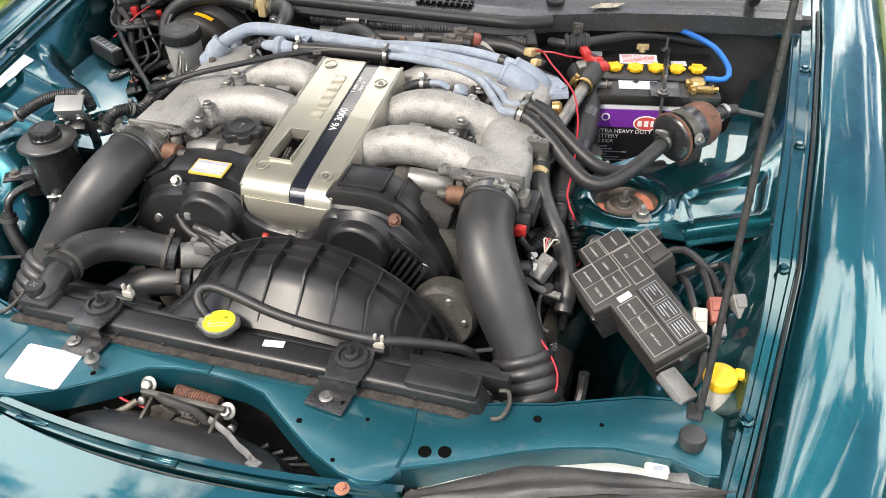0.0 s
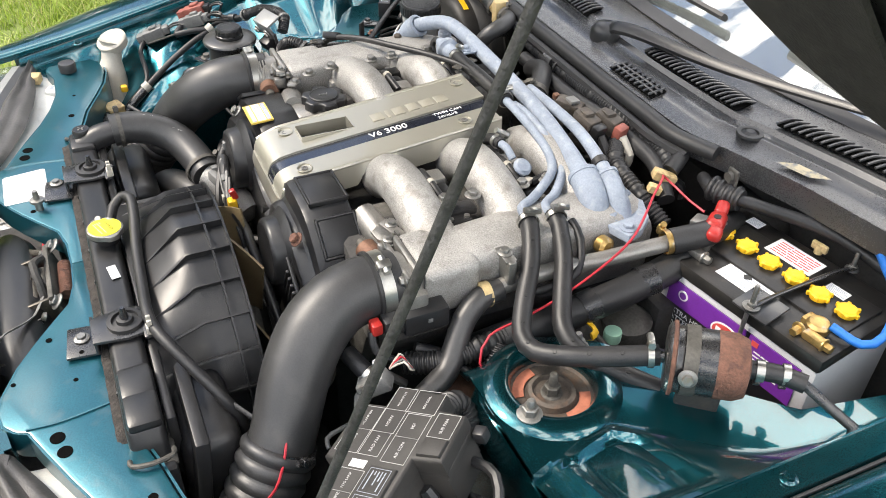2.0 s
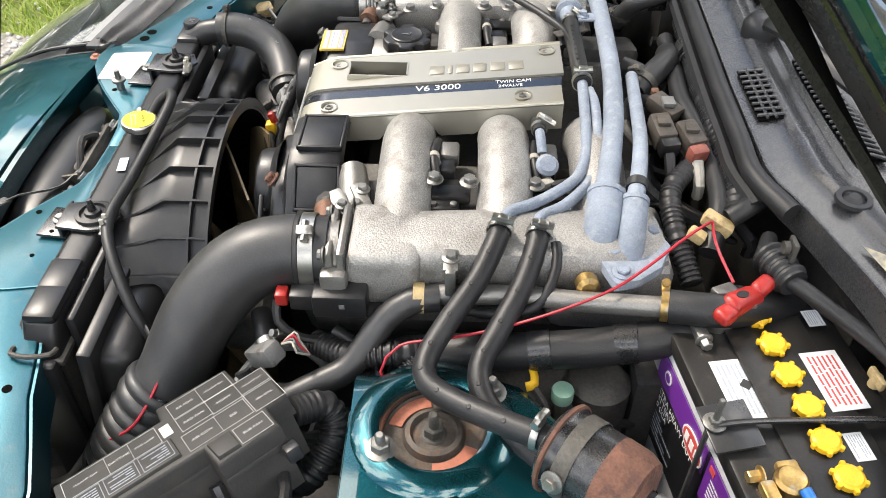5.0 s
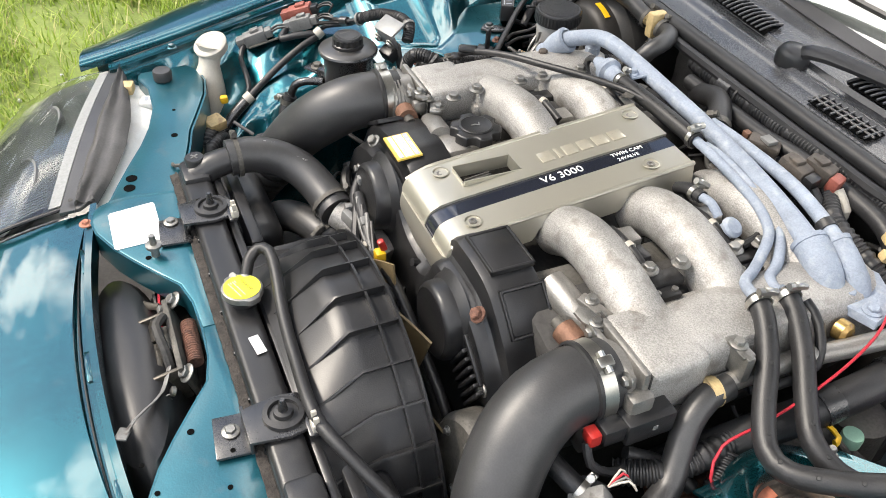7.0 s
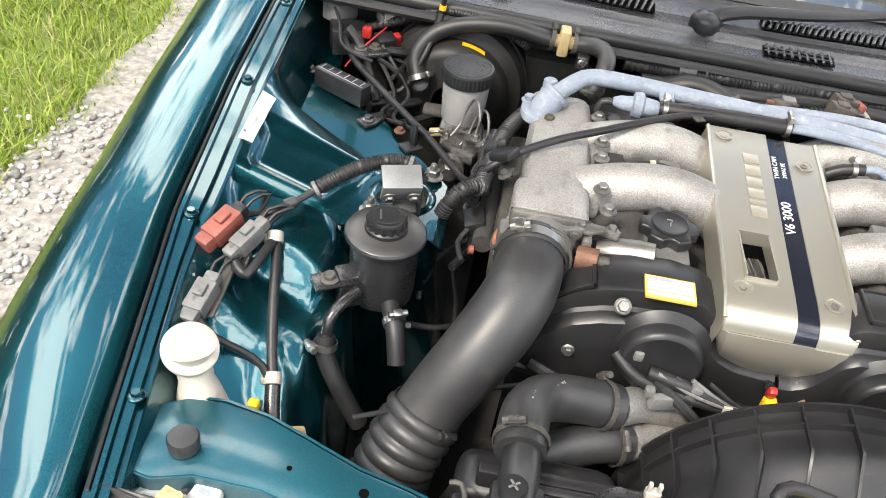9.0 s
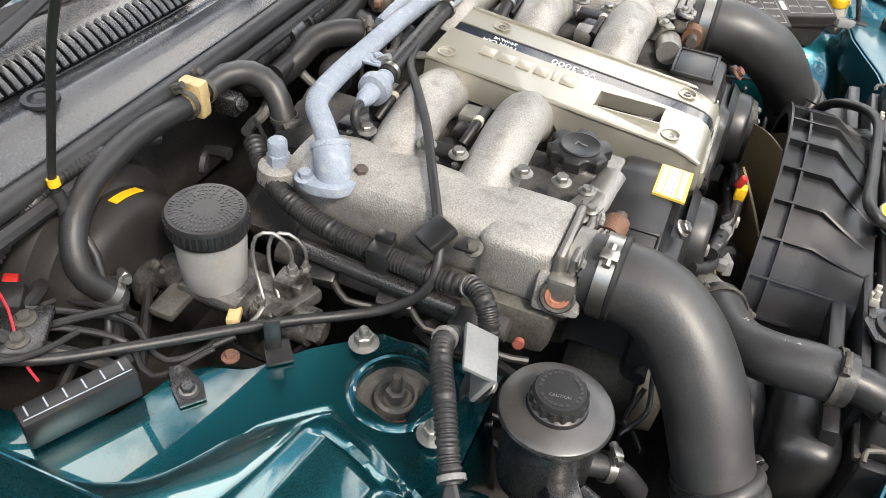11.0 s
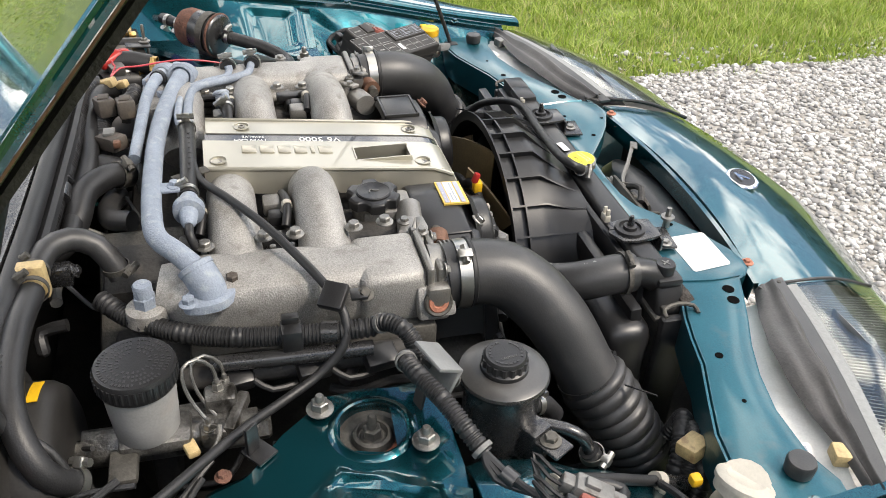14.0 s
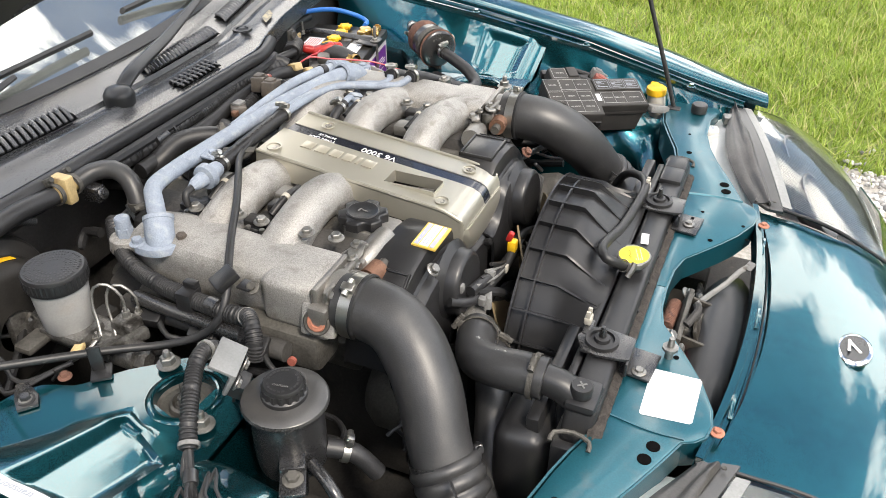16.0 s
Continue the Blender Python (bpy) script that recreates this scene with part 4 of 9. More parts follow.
part("skin", sheet(lambda u, v: hood_uv(u, v), steps(-1, 1, 30), steps(0.0, 1, 24), 0.0025), TEAL, hood, "glossy teal outer skin")
part("inner_frame", sheet(lambda u, v: hood_uv(u, v, 0.018, -0.012 - 0.012 * (abs(u) < 0.9)), steps(-1, 1, 40), steps(0, 1, 24), 0.002), BLACK_GLOSS, hood, "dark pressed inner frame")
part("lining", sheet(lambda u, v: hood_uv(u, v, 0.10, -0.034 - 0.010 * math.cos(10 * v) * math.cos(8 * u)), steps(-1, 1, 40), steps(0, 1, 40), 0.006), INSULATION, hood, "dark quilted felt lining")
for s in (1, -1):
    ex = 0.03 if s < 0 else 0.0
    part("edge_fold", tube([hood_at(s * (hood_half(d) + ex - 0.005), d, -0.004) for d in steps(0.18, 1.08, 10)], 0.0050, 8), TEAL, hood, "rolled bonnet edge")
    if s < 0:
        part("edge_line", tube([hood_at(s * (hood_half(d) + ex - 0.012), d, -0.010) for d in steps(0.18, 1.08, 10)], 0.0022, 6), BROWN_METAL, hood, "thin brown line under the bonnet edge")
    part("rear_edge", tube([hood_uv(s * u, 0, 0.0, -0.010) for u in steps(0, 1, 10)], 0.007, 6), BLACK_GLOSS, hood, "rolled rear edge")
    part("hinge", tube([(s * 0.665, 0.60, 0.90), (s * 0.665, 0.55, 0.93), hood_at(s * 0.665, 0.10, -0.03), hood_at(s * 0.665, 0.32, -0.03)], 0.011, 8), DARK, hood, "steel hinge arm")

rod = thing("bonnet_prop", "dark worn steel bonnet prop rod", "prop rod")
part("rod", tube([(0.646, -0.402, 0.750), (0.6475, -0.390, 0.79), (0.656, -0.240, 1.18), (0.664, -0.092, 1.572)], 0.0046, 10, step=0.05), material("worn_rod", (0.035, 0.036, 0.036), rough=0.6, metal=0.3, var=0.4, scale=80, bump=0.8, fine=260), rod)
part("rod_pivot", rbox(0.022, 0.03, 0.018, Matrix.Translation((0.641, -0.398, 0.765)), 0.005), RUBBER, rod, "black rubber pivot grommet")

# ---- engine ----
engine = thing("engine", "V6 engine with cast aluminium intake plenums and black timing covers", "engine")
part("block", merge(rbox(0.42, 0.50, 0.34, Matrix.Translation((0, 0.06, 0.56)), 0.03), rbox(0.30, 0.40, 0.06, Matrix.Translation((0, 0.08, 0.755)), 0.02)), DARK, engine, "dark oily engine block")
for s in (1, -1):
    oy = -0.02 if s > 0 else 0.03
    part("cylinder_head", rbox(0.20, 0.42, 0.10, Matrix.Translation((s * 0.20, 0.06 + oy, 0.765)) @ pose(0, 0, 0, 0, s * 24), 0.012), GRIME, engine, "oily aluminium cylinder head")
    part("cam_cover", rbox(0.085, 0.40, 0.05, Matrix.Translation((s * 0.205, 0.06 + oy, 0.822)) @ pose(0, 0, 0, 0, s * 14), 0.012), DARK, engine, "dark cam cover")
    part("cam_cover", rbox(0.07, 0.38, 0.05, Matrix.Translation((s * 0.295, 0.06 + oy, 0.765)) @ pose(0, 0, 0, 0, s * 24), 0.012), DARK, engine)


# timing belt covers: moulded shells with round cam bulges, meeting in a seam under the centre cover
RIDGE = [(-0.318, 0.735), (-0.305, 0.780), (-0.285, 0.812), (-0.257, 0.836), (-0.225, 0.848), (-0.19, 0.855), (-0.146, 0.857), (-0.110, 0.850), (-0.092, 0.838), (-0.076, 0.820), (-0.053, 0.809), (-0.019, 0.805),
         (0.015, 0.806), (0.032, 0.815), (0.045, 0.834), (0.056, 0.856), (0.072, 0.866), (0.112, 0.868), (0.145, 0.865), (0.168, 0.856), (0.19, 0.838), (0.215, 0.812), (0.24, 0.775), (0.255, 0.73)]
SECTION = [(-0.118, 0.004), (-0.121, 0.011), (-0.126, 0.0135), (-0.155, 0.0135), (-0.180, 0.0125), (-0.1865, 0.0095), (-0.189, 0.002), (-0.191, -0.012), (-0.195, -0.0165), (-0.204, -0.0185), (-0.210, -0.0235), (-0.2130, -0.034), (-0.2138, -0.07), (-0.2145, -0.12), (-0.215, -0.20)]


def timing_cover(s):
    x0, x1 = (-0.318, -0.0015) if s < 0 else (0.0015, 0.255)

    def f(u, v):
        y, dz = SECTION[v]
        return (u, y - (0.010 if s > 0 else 0.0), max(0.58, ramp(u, RIDGE) + dz))
    ob = part("timing_cover", sheet(f, steps(x0, x1, 48), range(len(SECTION)), 0.004), BLACK_PLASTIC, engine, "black moulded plastic timing cover", sharp=30)
    oy = -0.010 if s > 0 else 0.0
    cx = 0.119 if s > 0 else -0.147
    part("bulge", lathe([(0.062, -0.004), (0.056, 0.002), (0.051, 0.006), (0.0495, 0.020), (0.047, 0.0245), (0.043, 0.0262), (0.041, 0.0255), (0.0, 0.0255)], 48, aim((cx, -0.212 + oy, 0.798), (0, -1, 0.05)), cap=False), BLACK_PLASTIC, ob, "round cam bulge")
    part("bolt", bolt_bm(aim((0.176 if s > 0 else -0.204, -0.204 + oy, 0.852), (0, -0.7, 0.7)), 0.0075, 0.008, 1.4), RUST if s > 0 else ZINC, ob)
    part("bolt", bolt_bm(aim((0.222 if s > 0 else -0.252, -0.213 + oy, 0.775), (0, -1, 0.1)), 0.006, 0.007, 1.4), ZINC, ob)
    for i in range(6 if s > 0 else 0):
        part("fin", rbox(0.005, 0.010, 0.060, Matrix.Translation((0.172 + 0.0085 * i, -0.222 + oy, 0.786 - 0.006 * i)) @ pose(0, 0, 0, 0, 30), 0.002), BLACK_PLASTIC, ob)
    if s > 0:
        part("fin_frame", rbox(0.062, 0.006, 0.006, Matrix.Translation((0.205, -0.221 + oy, 0.812)) @ pose(0, 0, 0, 0, 38), 0.002), BLACK_PLASTIC, ob)
    return ob


tc_r = timing_cover(-1)
tc_l = timing_cover(1)
# framed flat panels on the outer shoulders
for ob, at, ry, w in ((tc_l, (0.112, -0.158, 0.8815), 0, 0.066), (tc_l, (0.190, -0.158, 0.852), 44, 0.052), (tc_r, (-0.262, -0.158, 0.846), -33, 0.050)):
    q = Matrix.Translation(at) @ pose(0, 0, 0, 0, ry)
    part("panel", rbox(w, 0.050, 0.004, q, 0.0015), BLACK_PLASTIC, ob, "flat satin panel")
    for sx, sy, lx, ly in ((0, 0.027, w + 0.008, 0.004), (0, -0.027, w + 0.008, 0.004), (w / 2 + 0.002, 0, 0.004, 0.058), (-w / 2 - 0.002, 0, 0.004, 0.058)):
        part("panel_edge", rbox(lx, ly, 0.007, q @ Matrix.Translation((sx, sy, 0)), 0.0015), BLACK_PLASTIC, ob)
part("cover_bridge", rbox(0.06, 0.05, 0.16, Matrix.Translation((-0.0, -0.160, 0.715)), 0.012), BLACK_PLASTIC, engine, "black bridge between the timing covers")
LBL = Matrix.Translation((-0.152, -0.180, 0.8695)) @ pose(0, 0, 0, 3)
lab = part("label", rbox(0.060, 0.037, 0.0030, LBL, 0), AMBER_LABEL, tc_r, "amber and white service label")
part("label_field", rbox(0.055, 0.013, 0.0006, LBL @ Matrix.Translation((0, 0.0010, 0.0019)), 0), PAPER, lab)
part("print", bars_bm(LBL @ Matrix.Translation((0, 0.0010, 0.0024)), 0.050, 0.010, 2, 0.0002, 0.4, 2), PRINT_GREY, lab)
part("label_field", rbox(0.055, 0.0065, 0.0006, LBL @ Matrix.Translation((0, 0.0125, 0.0019)), 0), LABEL_TINT, lab)
part("label_field", rbox(0.055, 0.0065, 0.0006, LBL @ Matrix.Translation((0, -0.0110, 0.0019)), 0), LABEL_TINT, lab)
part("print", bars_bm(LBL @ Matrix.Translation((0, 0.0130, 0.0020)), 0.048, 0.005, 1, 0.0002, 0.5, 3), PAPER, lab)

# front pulleys and accessories
part("idler_pulley", lathe([(0.015, 0.014), (0.048, 0.012), (0.053, 0.006), (0.056, 0.0), (0.056, -0.03), (0.040, -0.05)], 36, aim((0.262, -0.262, 0.715), (0.1, -1, 0.25))), GRIME, engine, "grey metal pulley body")
for a in range(5):
    q = aim((0.262, -0.262, 0.715), (0.1, -1, 0.25)) @ Matrix.Rotation(a * 1.2566, 4, "Z")
    part("bolt", bolt_bm(q @ Matrix.Translation((0.036, 0, 0.012)), 0.004, 0.004), ZINC, engine)
part("crank_pulley", lathe([(0.02, 0.02), (0.07, 0.018), (0.075, 0.01), (0.066, 0.0), (0.075, -0.01), (0.07, -0.02)], 36, aim((0.02, -0.25, 0.60), (0, -1, 0))), DARK, engine, "dark crank pulley")
part("alternator", lathe([(0.03, 0.05), (0.06, 0.045), (0.065, 0.02), (0.065, -0.06), (0.05, -0.08)], 30, aim((-0.22, -0.20, 0.62), (0, -1, 0))), GRIME, engine, "grey alternator")
part("water_outlet", tube([(-0.187, -0.270, 0.750, 0.023), (-0.15, -0.245, 0.738, 0.022), (-0.10, -0.225, 0.715, 0.024)], n=16), CAST, engine, "cast water outlet")
part("water_outlet", tube([(-0.165, -0.285, 0.71, 0.022), (-0.11, -0.25, 0.69, 0.022)], n=16), CAST, engine)

# intake plenums: a log on each side, runners that dive under the centre cover
def plenum(s):
    y0, y1 = (-0.085, 0.245) if s > 0 else (-0.080, 0.215)
    log = part("plenum", bmn(), CAST, engine, "sand-cast aluminium intake plenum")
    bm = tube([(s * 0.300, y0, 0.852, 0.040), (s * 0.298, y0 + 0.06, 0.850, 0.044), (s * 0.296, 0.06, 0.848, 0.048), (s * 0.292, y1 - 0.05, 0.848, 0.048), (s * 0.285, y1, 0.848, 0.038)], n=24, step=0.015)
    for v in bm.verts:
        dx, dz = v.co.x - s * 0.296, v.co.z - 0.848
        rr = math.hypot(dx, dz)
        if rr > 1e-4:
            q = 1 / ((abs(dx) / rr) ** 4 + (abs(dz) / rr) ** 4) ** 0.25
            dx, dz = dx * q, dz * (0.80 if dz > 0 else 1.0) * q
        v.co.x, v.co.z = s * 0.296 + dx * 0.97, 0.848 + dz
    merge(bm, rbox(0.100, 0.085, 0.074, Matrix.Translation((s * 0.300, y0 + 0.022, 0.847)), 0.013, 3))
    part("body", bm, CAST, log)
    ys = (-0.048, 0.073, 0.185) if s > 0 else (0.012, 0.124)
    for y in ys:
        part("runner", tube([(s * 0.285, y, 0.842, 0.041), (s * 0.262, y, 0.850, 0.037), (s * 0.240, y, 0.859, 0.0345), (s * 0.200, y, 0.872, 0.0330), (s * 0.150, y, 0.878, 0.0328), (s * 0.105, y, 0.869, 0.0330), (s * 0.065, y, 0.845, 0.033)], n=24, step=0.010), CAST, log, "arched cast runner")
    # flat web between the runners
    part("web", rbox(0.05, y1 - y0 - 0.08, 0.022, Matrix.Translation((s * 0.258, (y0 + y1) / 2 + 0.01, 0.848)), 0.008), CAST, log)
    # throttle body
    tb = part("throttle_body", bmn(), CAST_SMOOTH, engine, "aluminium throttle body")
    fl = rbox(0.090, 0.010, 0.078, Matrix.Translation((s * 0.305, y0 - 0.022, 0.850)), 0.006)
    merge(fl, rbox(0.082, 0.010, 0.070, Matrix.Translation((s * 0.305, y0 - 0.036, 0.850)), 0.006))
    merge(fl, lathe([(0.038, 0), (0.038, 0.03), (0.036, 0.04)], 28, aim((s * 0.306, y0 - 0.028, 0.850), (0.06 * s, -1, 0))))
    merge(fl, rbox(0.02, 0.03, 0.05, Matrix.Translation((s * 0.352, y0 - 0.030, 0.842)), 0.006))
    part("housing", fl, CAST_SMOOTH, tb)
    for k in range(4):
        part("cooling_rib", lathe([(0.037, -0.0012), (0.0405, -0.0012), (0.0405, 0.0012), (0.037, 0.0012)], 28, aim((s * 0.306, y0 - 0.046 - 0.0055 * k, 0.850), (0.06 * s, -1, 0)), cap=False), CAST_SMOOTH, tb)
    part("gasket_line", rbox(0.101, 0.0018, 0.076, Matrix.Translation((s * 0.300, y0 - 0.0175, 0.848)), 0.004), DARK, tb, "dark gasket line")
    part("lever", prism([(-0.024, -0.006), (-0.010, -0.010), (0.012, -0.006), (0.026, 0.006), (0.022, 0.014), (0.006, 0.008), (-0.012, 0.010), (-0.024, 0.006)], 0.0, 0.004, Matrix.Translation((s * 0.258, y0 - 0.030, 0.880)) @ pose(0, 0, 0, 10, s * 12, s * 30), 0.001), ZINC, tb, "pressed steel throttle lever")
    part("lever_pin", bolt_bm(Matrix.Translation((s * 0.262, y0 - 0.030, 0.884)), 0.0055, 0.006), ZINC, tb)
    for dx, dz in ((0.036, 0.030), (-0.036, 0.030), (0.038, -0.03)):
        part("bolt", bolt_bm(aim((s * 0.305 + dx, y0 - 0.040, 0.850 + dz), (0, -1, 0)), 0.006, 0.006), ZINC, tb)
    return log, y0, y1


pl_l, _, _ = plenum(1)
pl_r, _, _ = plenum(-1)
for at in ((0.209, -0.012, 0.884), (0.213, 0.030, 0.884), (0.213, 0.108, 0.882), (0.213, 0.148, 0.880)):
    bolt(pl_l, at, r=0.0075, h=0.008)
for at in ((-0.229, -0.068, 0.884), (-0.237, -0.026, 0.886), (-0.238, 0.049, 0.886), (-0.237, 0.088, 0.886), (-0.242, 0.160, 0.884)):
    bolt(pl_r, at, r=0.0075, h=0.008)
# coil packs seen in the windows between the runners
for s, ys in ((1, (0.000, 0.122)), (-1, (0.066, 0.175))):
    for y in ys:
        co = part("ignition_coil", merge(rbox(0.055, 0.040, 0.03, Matrix.Translation((s * 0.208, y, 0.852)), 0.006), rbox(0.026, 0.022, 0.02, Matrix.Translation((s * 0.170, y + 0.002, 0.868)), 0.004)), BLACK_PLASTIC, engine, "black ignition coil")
        part("pad", rbox(0.030, 0.026, 0.02, Matrix.Translation((s * 0.140, y + 0.004, 0.872)), 0.004), CAST_SMOOTH, co)
        part("bridge", merge(rbox(0.024, 0.062, 0.012, Matrix.Translation((s * 0.214, y + 0.001, 0.866)), 0.003), rbox(0.020, 0.036, 0.016, Matrix.Translation((s * 0.232, y + 0.001, 0.858)), 0.004)), BLACK_PLASTIC, co, "black injector bridge")
        for e in (-0.012, 0.012):
            part("screw", lathe([(0.0042, 0), (0.004, 0.003), (0.002, 0.0035)], 12, Matrix.Translation((s * 0.233, y + e, 0.866))), ZINC, co)
        part("lead", tube([(s * 0.200, y - 0.008, 0.874), (s * 0.180, y - 0.013, 0.886), (s * 0.155, y - 0.014, 0.888), (s * 0.125, y - 0.010, 0.880)], 0.0058, 10), RUBBER, co)
        part("tag", lathe([(0.0066, -0.004), (0.0070, -0.004), (0.0070, 0.004), (0.0066, 0.004)], 14, aim((s * 0.168, y - 0.0135, 0.8875), (1, 0.1, 0.05))), WHITE_PLASTIC, co, "white tag ring")
        part("connector", rbox(0.012, 0.010, 0.014, Matrix.Translation((s * 0.168, y - 0.012, 0.882)) @ pose(0, 0, 0, 20, 0, 30), 0.002), GREY_PLASTIC, co, "grey connector clip")

# flanges and lever brackets beside the throttles
part("bracket", merge(rbox(0.030, 0.012, 0.036, Matrix.Translation((0.352, 0.012, 0.864)), 0.003), rbox(0.034, 0.016, 0.004, Matrix.Translation((0.345, 0.012, 0.880)), 0.001)), ZINC, engine, "pressed steel bracket")
bolt(engine, (0.343, 0.012, 0.882), r=0.0065)
part("end_plate", prism([(0.235, 0.150), (0.269, 0.145), (0.291, 0.128), (0.312, 0.138), (0.331, 0.172), (0.369, 0.186), (0.362, 0.212), (0.340, 0.239), (0.305, 0.254), (0.278, 0.243), (0.240, 0.222)], 0.864, 0.8755, None, 0.003), BLUE_PIPE, engine, "oxidised pale blue end plate")
for at in ((0.290, 0.142, 0.8755), (0.322, 0.189, 0.8755), (0.286, 0.236, 0.8755), (0.352, 0.195, 0.8755)):
    bolt(engine, at, r=0.0075, mat=BLUE_PIPE)
part("sensor_plug", lathe([(0.013, 0), (0.013, 0.012), (0.008, 0.016)], 12, aim((0.346, 0.159, 0.856), (1, 0.1, 0.15))), BRASS, engine, "brass plug")
part("rear_housing", rbox(0.13, 0.14, 0.10, Matrix.Translation((0.275, 0.19, 0.815)), 0.02), CAST, engine, "cast rear intake housing")
PLUG = aim((-0.350, -0.108, 0.842), (-1, -0.1, 0.35))
part("plug_boss", rbox(0.050, 0.046, 0.016, PLUG, 0.006), CAST, engine, "cast boss")
part("sensor_plug", lathe([(0.0185, 0), (0.0185, 0.012), (0.0165, 0.0135), (0.0135, 0.0125), (0.0135, 0.009)], 28, PLUG, cap=False), GRIME, engine, "round screw plug")
part("plug_face", lathe([(0.0135, 0.0115), (0.0120, 0.0130), (0.0070, 0.0130), (0.0060, 0.0110), (0.0, 0.0110)], 24, PLUG, cap=False), RUST_ORANGE, engine, "orange rust-stained plug face")
bolt(engine, (-0.364, -0.018, 0.876), (-0.5, 0, 0.9), r=0.0065, mat=GRIME)
# injector rail cooler tubes in front of the plenums
for s in (1, -1):
    x = 0.225 * s + (0.01 if s > 0 else -0.005)
    part("air_regulator", tube([(s * 0.165, -0.115, 0.862, 0.017), (s * 0.185, -0.112, 0.858, 0.019), (s * 0.215, -0.108, 0.852, 0.019), (s * 0.235, -0.106, 0.848, 0.013)], n=18), CAST_SMOOTH, engine, "ribbed aluminium valve body")
    part("copper_fitting", tube([(s * 0.236, -0.138, 0.858), (s * 0.262, -0.134, 0.856)], 0.0150, 20), BROWN_METAL, engine, "brown corroded round fitting")
    part("stub", tube([(s * 0.222, -0.139, 0.858), (s * 0.240, -0.138, 0.858)], 0.008, 12), GRIME, engine)
    part("link_bracket", merge(rbox(0.05, 0.016, 0.006, Matrix.Translation((s * 0.235, -0.095, 0.872)) @ pose(0, 0, 0, 0, s * 10, s * 25), 0.002), rbox(0.012, 0.02, 0.02, Matrix.Translation((s * 0.252, -0.115, 0.866)), 0.003)), CAST_SMOOTH, engine, "cast link bracket")
    bolt(engine, (s * 0.222, -0.096, 0.876), r=0.006)
    bolt(engine, (s * 0.250, -0.100, 0.876), r=0.005)

# oil filler
oil = part("oil_filler", lathe([(0.030, -0.05), (0.030, 0.0)], 24, Matrix.Translation((-0.149, -0.068, 0.868))), CAST_SMOOTH, engine, "cast filler neck")
capm = Matrix.Translation((-0.149, -0.068, 0.868))
lobed = [(r * math.cos(a), r * math.sin(a)) for r, a in [(0.0375 - 0.0075 * max(0.0, -math.cos(6 * k * math.pi / 48)) ** 0.7, k * math.pi / 48) for k in range(96)]]
part("filler_cap", prism(lobed, 0.0, 0.0145, capm, 0.0035, 3), BLACK_PLASTIC, oil, "black plastic oil filler cap with lobes")
part("cap_disc", lathe([(0.0245, 0.0140), (0.0245, 0.0160), (0.0225, 0.0170), (0.0205, 0.0162), (0.0, 0.0160)], 32, capm, cap=False), BLACK_PLASTIC, oil, "raised round cap centre")
part("cap_mark", tube([capm @ V((-0.004, 0.006, 0.0164)), capm @ V((0.003, 0.004, 0.0168)), capm @ V((0.0, -0.001, 0.0168)), capm @ V((0.0, -0.008, 0.0164))], 0.0009, 6, step=0.003), GREY_PLASTIC, oil)
part("filler_base", rbox(0.060, 0.075, 0.05, Matrix.Translation((-0.150, -0.085, 0.842)), 0.008), CAST_SMOOTH, engine, "cast filler housing")

# ---- centre cover ----
cover = thing("engine_cover", "champagne gold engine cover with a black lettered band", "engine cover")


def cover_z(y):
    return ramp(y, [(-0.207, 0.845), (-0.203, 0.858), (-0.197, 0.866), (-0.185, 0.872), (-0.16, 0.876), (0.155, 0.908)])


CX0, CXB0, CXB1, CX1 = -0.086, -0.004, 0.023, 0.066


def cover_strip(x0, x1, y0, y1, dz, thick=0.004, hole=None):
    us, vs = steps(x0, x1, 12), [y0 + (y1 - y0) * k for k in (0, 0.01, 0.025, 0.05, 0.08, 0.13, 0.25, 0.5, 0.75, 1.0)]
    return sheet(lambda u, v: (u, v, cover_z(v) + dz), us, vs, thick)


SL0, SL1, SX0, SX1 = -0.143, -0.060, -0.062, -0.024
body = sheet(lambda u, v: (u, v, cover_z(v)), [CX0, -0.075, SX0, -0.052, -0.043, -0.033, SX1, -0.014, CXB0], [-0.2065, -0.205, -0.203, -0.200, -0.197, -0.191, -0.185, -0.172, -0.16, SL0, -0.115, -0.09, SL1, 0.0, 0.05, 0.10, 0.155], 0.004,
             skip=lambda c: SX0 < c.x < SX1 and SL0 < c.y < SL1)
part("side_strip", cover_strip(CXB1, CX1, -0.2065, 0.150, -0.002), GOLD, cover, sharp=30)
# rolled front apron with the waved lower edge
def apron_at(u, v):
    c = (CX0 + CX1) / 2
    k = abs(u - c) / ((CX1 - CX0) / 2)
    drop = 0.064 - 0.020 * max(0.0, k - 0.35) / 0.65 - 0.014 * max(0.0, (k - 0.86) / 0.14) ** 2
    x = c + (u - c) * (1 - 0.10 * v * v)
    return (x, -0.2065 - 0.0045 * math.sin(math.pi * v) + 0.010 * v * v + 0.012 * max(0.0, (k - 0.88) / 0.12) ** 2, 0.846 - drop * v - 0.0015 * (u > CXB1))


part("front_apron", sheet(apron_at, steps(CX0, CX1, 40), steps(0, 1, 10), 0.003), GOLD, cover, sharp=30)


